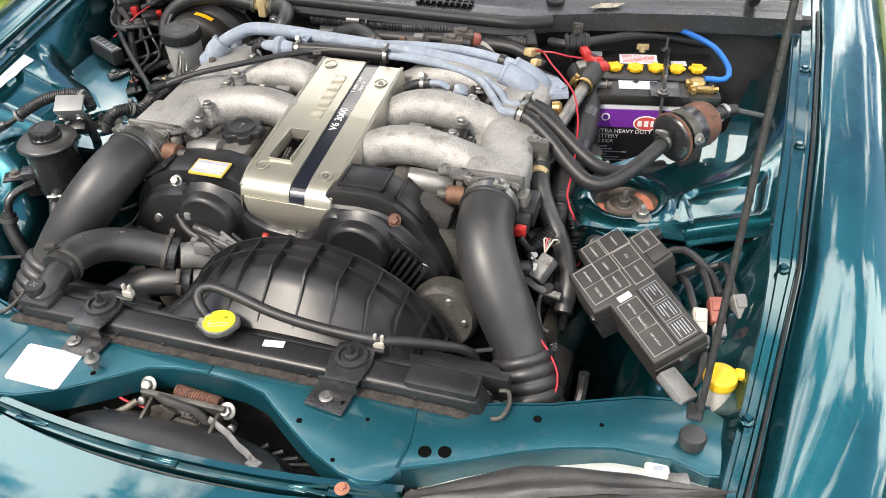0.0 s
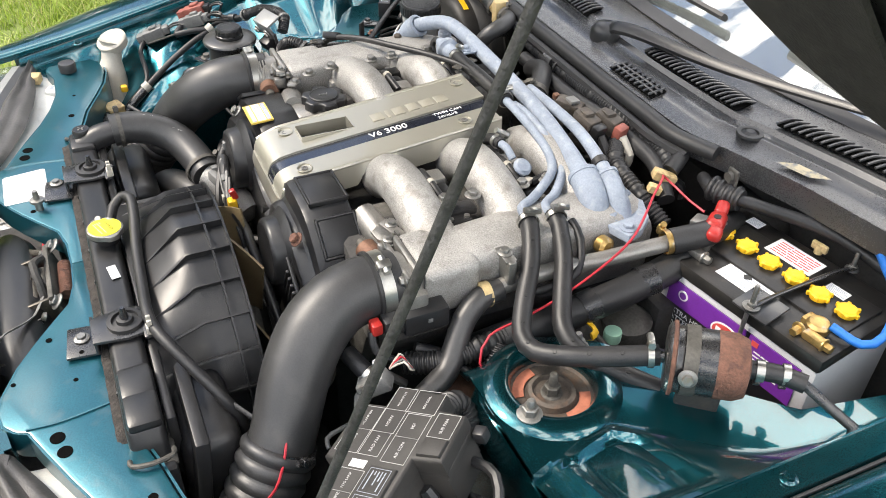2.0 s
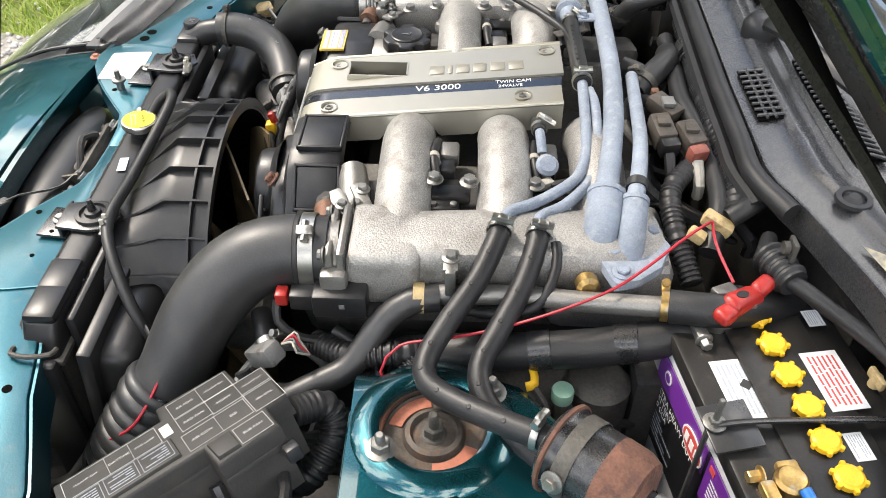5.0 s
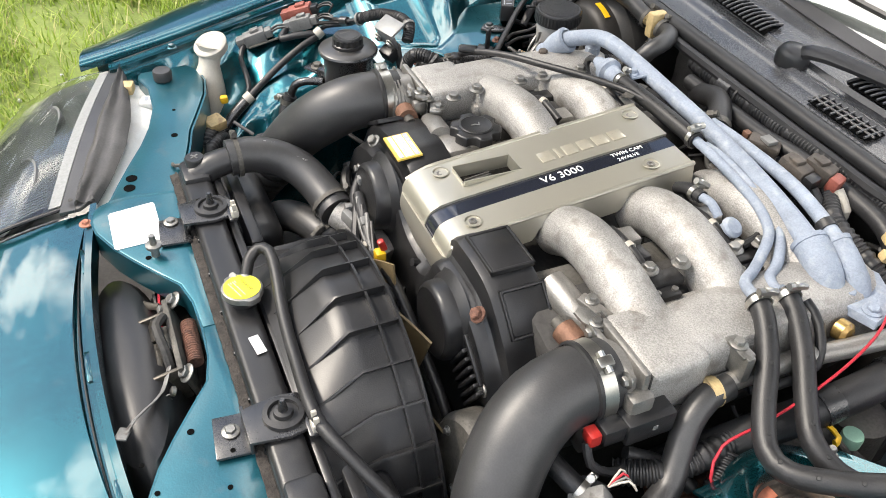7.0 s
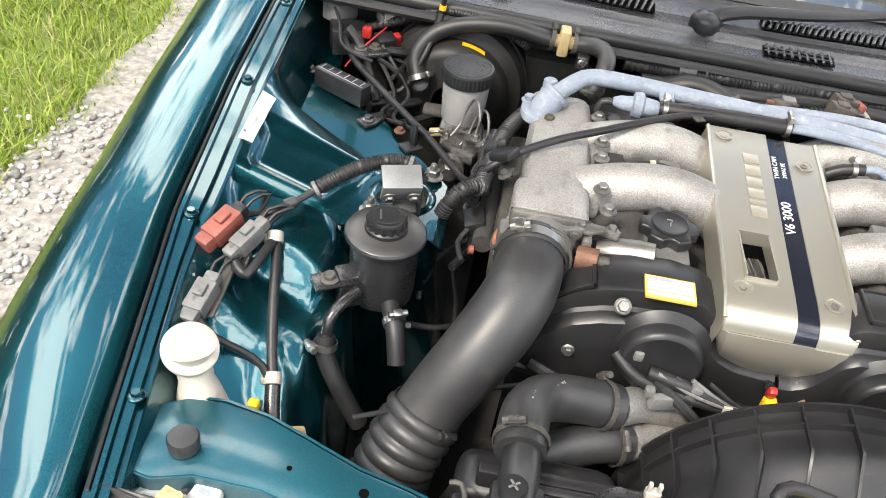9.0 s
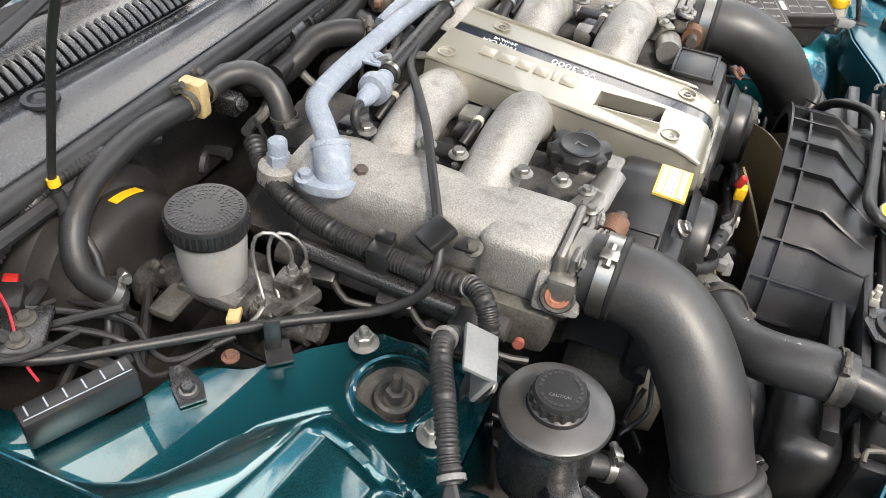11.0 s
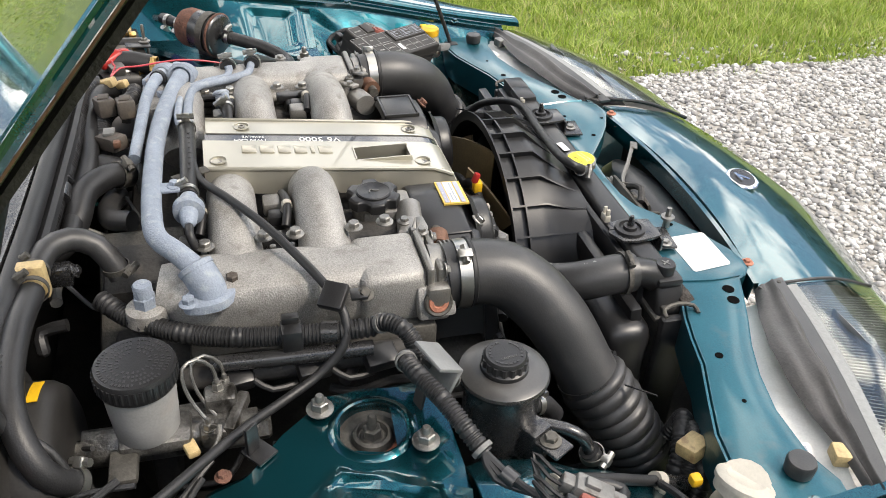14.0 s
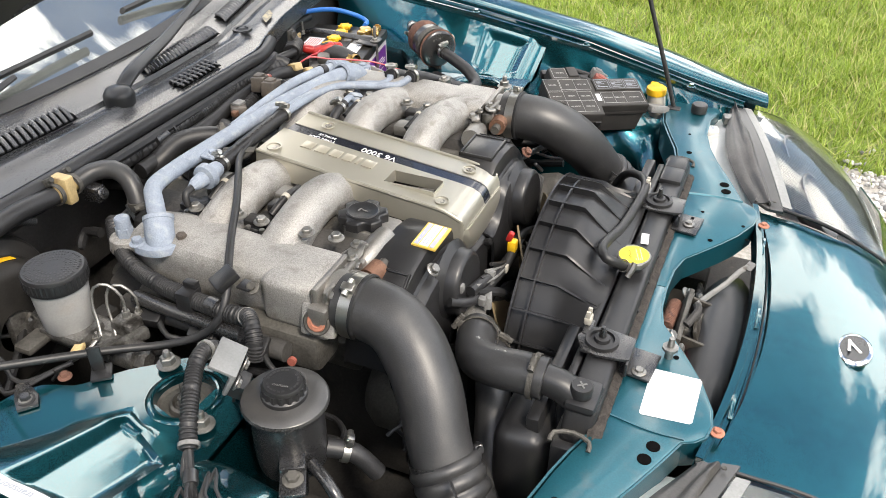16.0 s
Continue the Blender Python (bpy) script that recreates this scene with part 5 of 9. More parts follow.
# side skirts with arches over the runners
def skirt(x, s, arches, y0, y1):
    def f(u, v):
        zt = cover_z(u) - 0.001
        zb = zt - 0.036
        for c in arches:
            d = abs(u - c)
            if d < 0.040:
                zb = max(zb, 0.846 + math.sqrt(max(0.0, 0.040 ** 2 - d * d)) * 0.90 - 0.004)
        zb = min(zb, zt - 0.004)
        return (x + s * 0.006 * v + s * 0.002, u, zt + (zb - zt) * v)
    return sheet(f, steps(y0, y1, 90), steps(0, 1, 6), 0.0025)


part("side_skirt", skirt(CX1, 1, (-0.048, 0.073), -0.205, 0.150), GOLD, cover, sharp=30)
part("side_skirt", skirt(CX0, -1, (0.010, 0.122), -0.205, 0.155), GOLD, cover, sharp=30)
part("top_plate", body, GOLD, cover, sharp=30)
part("edge", tube([(CX1 + 0.001, y, cover_z(y) - 0.002) for y in steps(-0.2, 0.15, 12)], 0.0035, 8), GOLD, cover)
part("edge", tube([(CX0 - 0.001, y, cover_z(y) - 0.001) for y in steps(-0.2, 0.155, 12)], 0.0035, 8), GOLD, cover)
part("band", cover_strip(CXB0, CXB1, -0.2060, 0.152, -0.0035, 0.003), BAND, cover, "black band")
part("slot_wall", merge(merge(rbox(0.002, SL1 - SL0, 0.02, Matrix.Translation((SX0, (SL0 + SL1) / 2, 0.876)), 0), rbox(0.002, SL1 - SL0, 0.02, Matrix.Translation((SX1, (SL0 + SL1) / 2, 0.876)), 0)),
     merge(rbox(SX1 - SX0, 0.002, 0.02, Matrix.Translation(((SX0 + SX1) / 2, SL0, 0.872)), 0), rbox(SX1 - SX0, 0.002, 0.02, Matrix.Translation(((SX0 + SX1) / 2, SL1, 0.878)), 0))), GOLD, cover)
for x, y in ((-0.066, -0.159), (0.043, -0.161), (0.044, 0.098), (-0.066, 0.135)):
    part("bolt_well", lathe([(0.012, 0.0012), (0.0125, 0.0022), (0.0105, 0.0024), (0.0095, -0.002), (0.0, -0.002)], 24, Matrix.Translation((x, y, cover_z(y) + (0 if x < 0 else -0.002))), cap=False), GOLD, cover)
    part("bolt", lathe([(0.0055, 0), (0.0055, 0.002), (0.003, 0.0022), (0.003, 0.0005)], 6, Matrix.Translation((x, y, cover_z(y) - 0.002))), CAST_SMOOTH, cover)
tilt = math.degrees(math.atan2(0.032, 0.315))
face = lambda x, y, dz: Matrix.Translation((x, y, cover_z(y) + dz)) @ pose(0, 0, 0, tilt, 0, 0) @ pose(0, 0, 0, 0, 0, 90)
writing(cover, "V6 3000", face(0.0085, -0.015, -0.003), 0.0185, WHITE_PRINT, depth=0.0003)
writing(cover, "TWIN CAM", face(0.0035, 0.087, -0.003), 0.0095, WHITE_PRINT, depth=0.0003)
writing(cover, "24VALVE", face(0.0145, 0.083, -0.003), 0.0085, WHITE_PRINT, depth=0.0003)
# raised emblem: six plain blocks
for i, w in enumerate((0.020, 0.006, 0.018, 0.018, 0.020, 0.020)):
    y = -0.028 + sum((0.020, 0.006, 0.018, 0.018, 0.020, 0.020)[:i]) + i * 0.0055 + w / 2
    ring = bmn()
    merge(ring, rbox(w, 0.0215, 0.0018, None, 0.0008))
    ring.transform(face(-0.032, y, 0.0008))
    part("emblem_block", ring, SILVER_PAINT, cover, "raised gold emblem block")
# pulley seen through the slot
part("slot_pulley", lathe([(0.008, -0.012), (0.03, -0.012), (0.03, -0.006), (0.024, -0.003), (0.024, 0.003), (0.03, 0.006), (0.03, 0.012), (0.008, 0.012)], 30, aim((-0.043, -0.10, 0.838), (1, 0.15, 0))), GRIME, engine, "grey pulley under the cover")
for dx in (-0.052, -0.047, -0.036):
    part("slot_fin", rbox(0.0018, 0.040, 0.026, Matrix.Translation((dx, -0.112, 0.858)) @ pose(0, 0, 0, 0, 6, 8), 0.0006), ZINC, engine, "thin bright metal fin")

# ---- radiator and fan ----
rad = thing("radiator", "black radiator with a yellow-labelled pressure cap", "radiator")
part("core", rbox(0.72, 0.035, 0.38, Matrix.Translation((0.02, -0.455, 0.575)), 0.004), DARK, rad, "dark radiator core")
tank = rbox(0.74, 0.044, 0.050, Matrix.Translation((0.025, -0.455, 0.769)), 0.008, 3, 0.93)
for k in range(7):
    merge(tank, rbox(0.006, 0.046, 0.030, Matrix.Translation((-0.16 + 0.075 * k, -0.455, 0.766)), 0.002))
for x in (-0.30, 0.30, 0.345):
    merge(tank, rbox(0.055, 0.040, 0.016, Matrix.Translation((x, -0.453, 0.794)), 0.007))
merge(tank, tube([(-0.30, -0.452, 0.785, 0.022), (-0.30, -0.425, 0.800, 0.021), (-0.30, -0.40, 0.805, 0.020)], n=18))
part("top_tank", tank, BLACK_PLASTIC, rad, "black plastic top tank")
for x in (-0.355, 0.405):
    part("clip", tube([(x - 0.012, -0.478, 0.772), (x, -0.476, 0.776), (x + 0.006, -0.455, 0.778), (x, -0.432, 0.776), (x - 0.012, -0.430, 0.772)], 0.003, 8), GRIME, rad, "steel tank clip")
    part("end_channel", rbox(0.016, 0.050, 0.36, Matrix.Translation((x, -0.455, 0.58)), 0.005), BLACK_PLASTIC, rad)
part("crimp_strip", rbox(0.74, 0.050, 0.008, Matrix.Translation((0.025, -0.453, 0.747)), 0.003), GRIME, rad, "crimped metal strip")
part("bleed_screw", lathe([(0.014, 0), (0.0145, 0.012), (0.013, 0.0145), (0.006, 0.0145)], 24, Matrix.Translation((-0.306, -0.450, 0.803))), BLACK_PLASTIC, rad, "black bleed screw")
for a in (35, 125):
    part("screw_slot", rbox(0.013, 0.0022, 0.0008, Matrix.Translation((-0.306, -0.450, 0.818)) @ pose(0, 0, 0, 0, 0, a), 0), GREY_PLASTIC, rad)
# filler neck and cap
part("filler_neck", lathe([(0.016, 0), (0.016, 0.014), (0.024, 0.015), (0.024, 0.018)], 24, Matrix.Translation((-0.003, -0.448, 0.792))), BLACK_PLASTIC, rad)
capz = Matrix.Translation((-0.003, -0.448, 0.809)) @ pose(0, 0, 0, -3, 0, 20)
cap_poly = [(0.0255 * math.cos(a) * (1.13 if abs(math.sin(a)) < 0.35 else 1.0), 0.0255 * math.sin(a)) for a in [2 * math.pi * i / 40 for i in range(40)]]
pcap = part("pressure_cap", prism(cap_poly, 0, 0.008, capz, 0.002), ZINC, rad, "zinc-plated pressure cap")
part("cap_label", lathe([(0.0225, 0.008), (0.0225, 0.0088)], 30, capz), YELLOW_LABEL, pcap, "round yellow warning label")
writing(pcap, "DANGER", capz @ Matrix.Translation((0, 0.006, 0.0089)), 0.0062, PRINT_BLACK, depth=0.0001)
part("print", bars_bm(capz @ Matrix.Translation((0, -0.006, 0.0089)), 0.030, 0.012, 4, 0.0001, 0.4, 4), PRINT_GREY, pcap)
part("label", rbox(0.030, 0.012, 0.0006, Matrix.Translation((0.078, -0.450, 0.7965)) @ pose(0, 0, 0, 0, 0, 8), 0), PAPER, rad, "small silver label")
part("foam_strip", sheet(lambda u, v: (u, ramp(v, [(0, -0.466), (1, -0.468), (2, -0.477), (3, -0.487), (4, -0.490)]) + 0.0015 * noise.noise(V((u * 70, v * 3, 0))), ramp(v, [(0, 0.750), (1, 0.772), (2, 0.776), (3, 0.774), (4, 0.755)]) + 0.0025 * noise.noise(V((u * 110, v * 4, 2))) - 0.012 * max(0.0, (abs(u - 0.01) - 0.33) / 0.04) ** 2), steps(-0.355, 0.375, 160), range(5), 0.004), FOAM, rad, "brown-black foam strip")
# rubber-bushed upper mounts
for s, bx in ((1, 0.177), (-1, -0.212)):
    x0 = 0.193 if s > 0 else -0.197
    mnt = part("upper_mount", bmn(), BLACK_GLOSS, rad, "black pressed mount bracket")
    arm = prism([(-0.030, 0.0), (-0.026, 0.022), (0.0, 0.034), (0.026, 0.022), (0.030, 0.0), (0.026, -0.028), (0.024, -0.042), (-0.022, -0.042), (-0.026, -0.028)], 0.0, 0.004, Matrix.Translation((x0, -0.449, 0.797)), 0.0012)
    k = Matrix.Translation((x0 - 0.008 * s - 0.004, -0.503, 0.776)) @ pose(0, 0, 0, 0, 0, -6)
    merge(arm, rbox(0.056, 0.042, 0.004, k, 0.001))
    merge(arm, rbox(0.052, 0.004, 0.022, Matrix.Translation((x0 - 0.005, -0.489, 0.788)), 0.001))
    merge(arm, rbox(0.034, 0.012, 0.005, Matrix.Translation((x0 + 0.022, -0.425, 0.800)), 0.002))
    part("plate", arm, BLACK_GLOSS, mnt)
    part("bush", lathe([(0.023, 0.003), (0.0225, 0.008), (0.017, 0.009), (0.016, 0.005), (0.011, 0.006), (0.010, 0.011), (0.006, 0.012)], 30, Matrix.Translation((x0, -0.449, 0.798))), RUBBER, mnt, "ribbed black rubber bush")
    part("pin", lathe([(0.0055, 0), (0.0055, 0.004), (0.003, 0.018)], 10, Matrix.Translation((x0, -0.449, 0.808))), BLACK_GLOSS, mnt)
    part("bolt", bolt_bm(Matrix.Translation((bx, -0.505, 0.779)), 0.0065, 0.005), ZINC, mnt)
    # black disc in place of the bracket hole's shade
    part("hole", lathe([(0.003, 0), (0.003, 0.0005)], 10, Matrix.Translation((bx + 0.014 * s + 0.01, -0.508, 0.7782))), HOLE_SHADE, mnt)
    clip = merge(rbox(0.016, 0.010, 0.012, Matrix.Translation((x0 + 0.030, -0.422, 0.808)), 0.002), rbox(0.004, 0.006, 0.012, Matrix.Translation((x0 + 0.025, -0.422, 0.818)), 0.001))
    merge(clip, rbox(0.004, 0.006, 0.012, Matrix.Translation((x0 + 0.035, -0.422, 0.818)), 0.001))
    part("hose_clip", clip, WHITE_PLASTIC, mnt, "off-white plastic clip")

shroud = thing("fan_shroud", "black ribbed plastic fan shroud", "fan shroud")
FX, FZ, FR = 0.066, 0.620, 0.226


def shroud_at(a, k, lift=0.0):
    """a: angle from straight up; k: 0 at the rear rim, 1 at the radiator."""
    r = FR + lift
    x, z = FX + r * math.sin(a), FZ + r * math.cos(a)
    y = -0.296 - 0.062 * min(1.0, k / 0.55)
    if k > 0.55:
        t = (k - 0.55) / 0.45
        y -= 0.070 * t
        zz = max(0.40, min(0.752, FZ + (r - 0.02) * math.cos(a)))
        xx = FX + (r + 0.03) * math.sin(a)
        x, z = x + (xx - x) * t, z + (zz + 0.03 - z) * t * 0.8
    return (x, y, z)


ang = [radians(a) for a in range(-112, 116, 4)]
part("ring", sheet(lambda a, k: shroud_at(a, k), ang, [0, 0.15, 0.3, 0.45, 0.55, 0.65, 0.75, 0.85, 1.0], 0.004), BLACK_PLASTIC, shroud, "curved shroud body", sharp=50)
for a in range(-78, 80, 12):
    part("rib", sheet(lambda k, h: shroud_at(radians(a), k, h * (1 - 0.8 * max(0.0, k - 0.5) / 0.45)), steps(0.0, 0.95, 14), [0.0, 0.010], 0.003), BLACK_PLASTIC, shroud)
for k in (0.02, 0.24):
    part("rim_rib", sheet(lambda a, h: shroud_at(a, k, h), ang, [0.0, 0.012 if k < 0.1 else 0.009], 0.003), BLACK_PLASTIC, shroud)
for s in (1, -1):
    part("side_box", rbox(0.14 if s > 0 else 0.18, 0.074, 0.30, Matrix.Translation((0.316 if s > 0 else -0.272, -0.388, 0.600)), 0.024, 3), BLACK_PLASTIC, shroud, "moulded side box")
    part("side_plate", rbox(0.20, 0.018, 0.36, Matrix.Translation((0.300 if s > 0 else -0.240, -0.418, 0.590)) @ pose(0, 0, 0, -6), 0.004), BLACK_PLASTIC, shroud, "flat shroud plate")
part("top_panel", rbox(0.66, 0.012, 0.10, Matrix.Translation((0.03, -0.425, 0.735)), 0.004), BLACK_PLASTIC, shroud)

fan = thing("cooling_fan", "tan plastic engine cooling fan behind the shroud", "fan")
part("hub", lathe([(0.02, 0.03), (0.06, 0.028), (0.066, 0.02), (0.066, -0.02)], 30, aim((FX, -0.285, FZ), (0, -1, 0))), GRIME, fan, "finned clutch hub")
for i in range(9):
    a = 2 * math.pi * i / 9 + 0.16

    def blade_at(u, v, a=a):
        r = 0.062 + 0.134 * u
        w = a + (v - 0.5) * (0.60 - 0.04 * u)
        return (FX + r * math.sin(w), -0.284 + (v - 0.5) * 0.052, FZ + r * math.cos(w))
    part("blade", sheet(blade_at, steps(0, 1, 6), steps(0, 1, 6), 0.003), FAN_TAN, fan)

# overflow hose
oh = single("overflow_hose", tube([(-0.022, -0.440, 0.806), (-0.042, -0.430, 0.822), (-0.050, -0.415, 0.832), (-0.035, -0.404, 0.836), (0.0, -0.405, 0.830), (0.06, -0.413, 0.818), (0.13, -0.418, 0.812), (0.215, -0.420, 0.812), (0.27, -0.40, 0.800), (0.325, -0.365, 0.765), (0.338, -0.345, 0.715), (0.335, -0.345, 0.62)], 0.0075, 12), RUBBER, "thin black rubber overflow hose beside the radiator cap", "hose")
part("clip", band_bm((-0.026, -0.438, 0.809), (-0.6, 0.3, 0.5), 0.0085, 0.006), ZINC, oh)

# upper radiator hose
uh = thing("radiator_hose", "thick black rubber upper radiator hose with white marks", "hose", "radiator hoses")
hose_line = [(-0.302, -0.402, 0.806), (-0.302, -0.372, 0.806), (-0.296, -0.335, 0.797), (-0.275, -0.302, 0.782), (-0.235, -0.282, 0.766), (-0.188, -0.270, 0.752)]
part("hose", tube(hose_line, 0.0275, 24), RUBBER_GREY, uh)
part("clamp", band_bm((-0.302, -0.388, 0.806), (0, 1, 0), 0.029, 0.007, turn=1.2), GRIME, uh, "steel hose clamp")
part("clamp", band_bm((-0.205, -0.275, 0.757), (0.9, 0.25, -0.3), 0.029, 0.007, turn=0.6), GRIME, uh, "steel hose clamp")
HOSE_PRINT = material("worn_white_hose_print", (0.34, 0.34, 0.33), rough=0.6, var=0.2, bump=0.0)
for at, rz in (((-0.299, -0.345, 0.8275), 75), ((-0.270, -0.303, 0.8085), 38), ((-0.222, -0.282, 0.7885), 14)):
    hm = Matrix.Translation(at) @ pose(0, 0, 0, 0, 0, rz) @ pose(0, 0, 0, -12, 14, 0)
    part("white_mark", merge(prism([(-0.005, 0.0), (0.0, 0.004), (0.005, 0.0), (0.0, -0.004)], 0, 0.0004, hm), bmn()), HOSE_PRINT, uh)
    writing(uh, "4Y", hm @ Matrix.Translation((0.012, 0, 0)), 0.0075, HOSE_PRINT, depth=0.0003)
lh = thing("radiator_hose", "black rubber lower bypass hose under the upper hose", "hose", "radiator hoses")
part("hose", tube([(-0.165, -0.285, 0.71), (-0.21, -0.30, 0.715), (-0.27, -0.325, 0.70), (-0.33, -0.345, 0.65), (-0.36, -0.36, 0.58)], 0.025, 20), RUBBER_GREY, lh)
part("clamp", band_bm((-0.18, -0.29, 0.711), (-0.9, -0.3, 0.1), 0.0265, 0.007, turn=1.0), GRIME, lh)

# intake pipes with bellows
for s in (1, -1):
    ip = thing("intake_pipe", "matt black moulded intake pipe with rubber bellows and steel clamp", "intake pipe", "intake pipes")
    o = 0.010 if s < 0 else 0.0
    dy = 0.0 if s > 0 else 0.004
    part("pipe", tube([(s * (0.306 + o), -0.128, 0.852, 0.041), (s * (0.308 + o), -0.165, 0.854, 0.042), (s * (0.314 + o), -0.205, 0.848, 0.043), (s * (0.330 + o), -0.243 + dy, 0.826, 0.044), (s * (0.356 + o), -0.275 + dy, 0.790, 0.043), (s * (0.385 + o), -0.300 + dy, 0.745, 0.041), (s * (0.397 + o), -0.312 + dy, 0.722, 0.041)], n=28), RUBBER_GREY, ip)
    bel = [(s * (0.397 + o), -0.312 + dy, 0.724), (s * (0.412 + o), -0.333 + dy, 0.695), (s * (0.428 + o), -0.358 + dy, 0.655), (s * (0.44 + o), -0.38 + dy, 0.615)]
    line = spline(bel, 0.0018)
    part("bellows", tube([(*p, 0.0425 + 0.0055 * abs(math.sin(math.pi * i * 0.0018 / 0.0175)) ** 0.6) for i, p in enumerate(line)], n=28, step=0.0022), RUBBER_GREY, ip, "ribbed rubber bellows")
    part("elbow", tube([(s * (0.44 + o), -0.38 + dy, 0.618), (s * (0.46 + o), -0.43, 0.56), (s * (0.47 + o), -0.50, 0.53)], 0.045, 20), BLACK_PLASTIC, ip, "black plastic air box elbow")
    part("clamp", band_bm((s * (0.307 + o), -0.147, 0.853), (0.03 * s, -1, 0), 0.0425, 0.016, 0.002, turn=1.2 if s > 0 else 2.0), STEEL, ip, "bright steel band clamp")
    part("lip", lathe([(0.0425, -0.004), (0.0455, -0.002), (0.0455, 0.002), (0.0425, 0.004)], 28, aim((s * (0.307 + o), -0.158, 0.854), (0.03 * s, -1, 0)), cap=False), RUBBER, ip)
    part("clamp", band_bm((s * (0.397 + o), -0.311 + dy, 0.725), (0.3 * s, -0.4, -0.85), 0.042, 0.009, 0.0015, turn=0.3), BLACK_GLOSS, ip, "black band clamp")
    part("strap_end", tube([(s * (0.40 + o) - 0.04, -0.335, 0.745), (s * (0.40 + o) - 0.075, -0.36, 0.755)], 0.003, 6, flat=0.4), RUBBER, ip)

# coolant sensor lead with yellow plug in front of the engine
sl = thing("sensor_lead", "black wiring lead with a yellow and red plug", "wiring lead")
part("lead", tube([(-0.20, -0.228, 0.80), (-0.17, -0.248, 0.785), (-0.11, -0.255, 0.775), (-0.05, -0.262, 0.775), (0.0, -0.262, 0.79), (0.02, -0.255, 0.775), (0.06, -0.255, 0.765), (0.12, -0.252, 0.735), (0.18, -0.25, 0.70), (0.22, -0.25, 0.64)], 0.0075, 10), RUBBER, sl)
part("plug", rbox(0.016, 0.014, 0.020, Matrix.Translation((-0.022, -0.262, 0.795)), 0.003), YELLOW, sl, "yellow plug")
part("latch", rbox(0.010, 0.010, 0.018, Matrix.Translation((-0.024, -0.258, 0.812)) @ pose(0, 0, 0, 20, 0, 0), 0.003), RED_PLASTIC, sl, "red latch")
part("lead", tube([(-0.15, -0.25, 0.79), (-0.10, -0.27, 0.76), (-0.06, -0.275, 0.72)], 0.007, 8), RUBBER, sl)
part("bracket", rbox(0.05, 0.012, 0.02, Matrix.Translation((-0.13, -0.262, 0.77)) @ pose(0, 0, 0, 0, 10, 20), 0.003), GREY_PLASTIC, sl)
for at in ((-0.175, -0.235, 0.81), (-0.155, -0.262, 0.78)):
    part("clip", rbox(0.012, 0.012, 0.014, Matrix.Translation(at), 0.003), GREY_PLASTIC, sl)

# bonnet latch
latch = thing("bonnet_latch", "greasy steel bonnet latch behind the nose", "latch")
part("back_plate", merge(rbox(0.13, 0.008, 0.06, Matrix.Translation((-0.025, -0.532, 0.722)) @ pose(0, 0, 0, 15), 0.002), rbox(0.045, 0.02, 0.05, Matrix.Translation((-0.03, -0.545, 0.715)), 0.004)), GRIME, latch)
part("hook", tube([(-0.055, -0.545, 0.752), (-0.03, -0.556, 0.762), (0.0, -0.552, 0.750), (0.015, -0.550, 0.725)], 0.006, 8), DARK, latch)
part("lever", tube([(0.01, -0.545, 0.715), (0.035, -0.562, 0.700), (0.02, -0.578, 0.688), (0.045, -0.585, 0.686)], 0.004, 8, flat=0.5), ZINC, latch)
part("spring", tube([(-0.02, -0.552, 0.735), (0.02, -0.555, 0.715)], 0.006, 8, rib=0.0015, pitch=0.004), GRIME, latch)
for at in ((-0.085, -0.527, 0.748), (0.038, -0.533, 0.738), (-0.03, -0.557, 0.70)):
    part("bolt", bolt_bm(aim(at, (0, -0.7, 0.7)), 0.008, 0.008), ZINC, latch)
part("bracket", rbox(0.03, 0.02, 0.035, Matrix.Translation((-0.028, -0.565, 0.695)), 0.003), TEAL_BAY, latch)
part("striker_arm", tube([(0.020, -0.552, 0.738), (0.055, -0.566, 0.736), (0.082, -0.586, 0.746), (0.104, -0.600, 0.757), (0.122, -0.612, 0.759)], 0.0045, 8, flat=0.3), GREY_PLASTIC, latch, "thin bent steel stay")
part("stay_tab", rbox(0.020, 0.014, 0.003, Matrix.Translation((0.122, -0.614, 0.760)) @ pose(0, 0, 0, 0, -12, -25), 0.001), GREY_PLASTIC, latch, "pale steel tab")
part("return_spring", tube([(-0.050, -0.517, 0.735), (0.018, -0.520, 0.731)], 0.0095, 14, rib=0.0012, pitch=0.004), RUST, latch, "brown return spring")
for k, z in enumerate((0.66, 0.648, 0.668)):
    single("cable", tube([(-0.19, -0.55 - 0.01 * k, z), (-0.15, -0.575, z - 0.01), (-0.10, -0.56, z - 0.03)], 0.008, 8), RUBBER, "black cable beside the latch", "cable", "latch cables")
single("red_lead", tube([(-0.16, -0.535, 0.74), (-0.12, -0.545, 0.725), (-0.06, -0.55, 0.722), (0.02, -0.56, 0.71), (0.10, -0.57, 0.69)], 0.0018, 6), RED_WIRE, "thin red wire behind the nose", "wire")

BOOSTER_BLACK = material("dusty_booster_enamel", (0.018, 0.017, 0.016), rough=0.45, var=0.35, scale=10, bump=0.05, spec=0.3, second=(0.050, 0.046, 0.041), amount=0.38, spot=18, soft=0.4)
GREASE = material("greasy_dark_steel", (0.09, 0.082, 0.07), rough=0.42, metal=0.7, var=0.35, scale=40, bump=0.3, second=(0.035, 0.028, 0.02), amount=0.46, spot=40, soft=0.25)
part("side_plate", rbox(0.006, 0.040, 0.055, Matrix.Translation((-0.072, -0.552, 0.715)) @ pose(0, 0, 0, 12), 0.002), GREASE, latch)
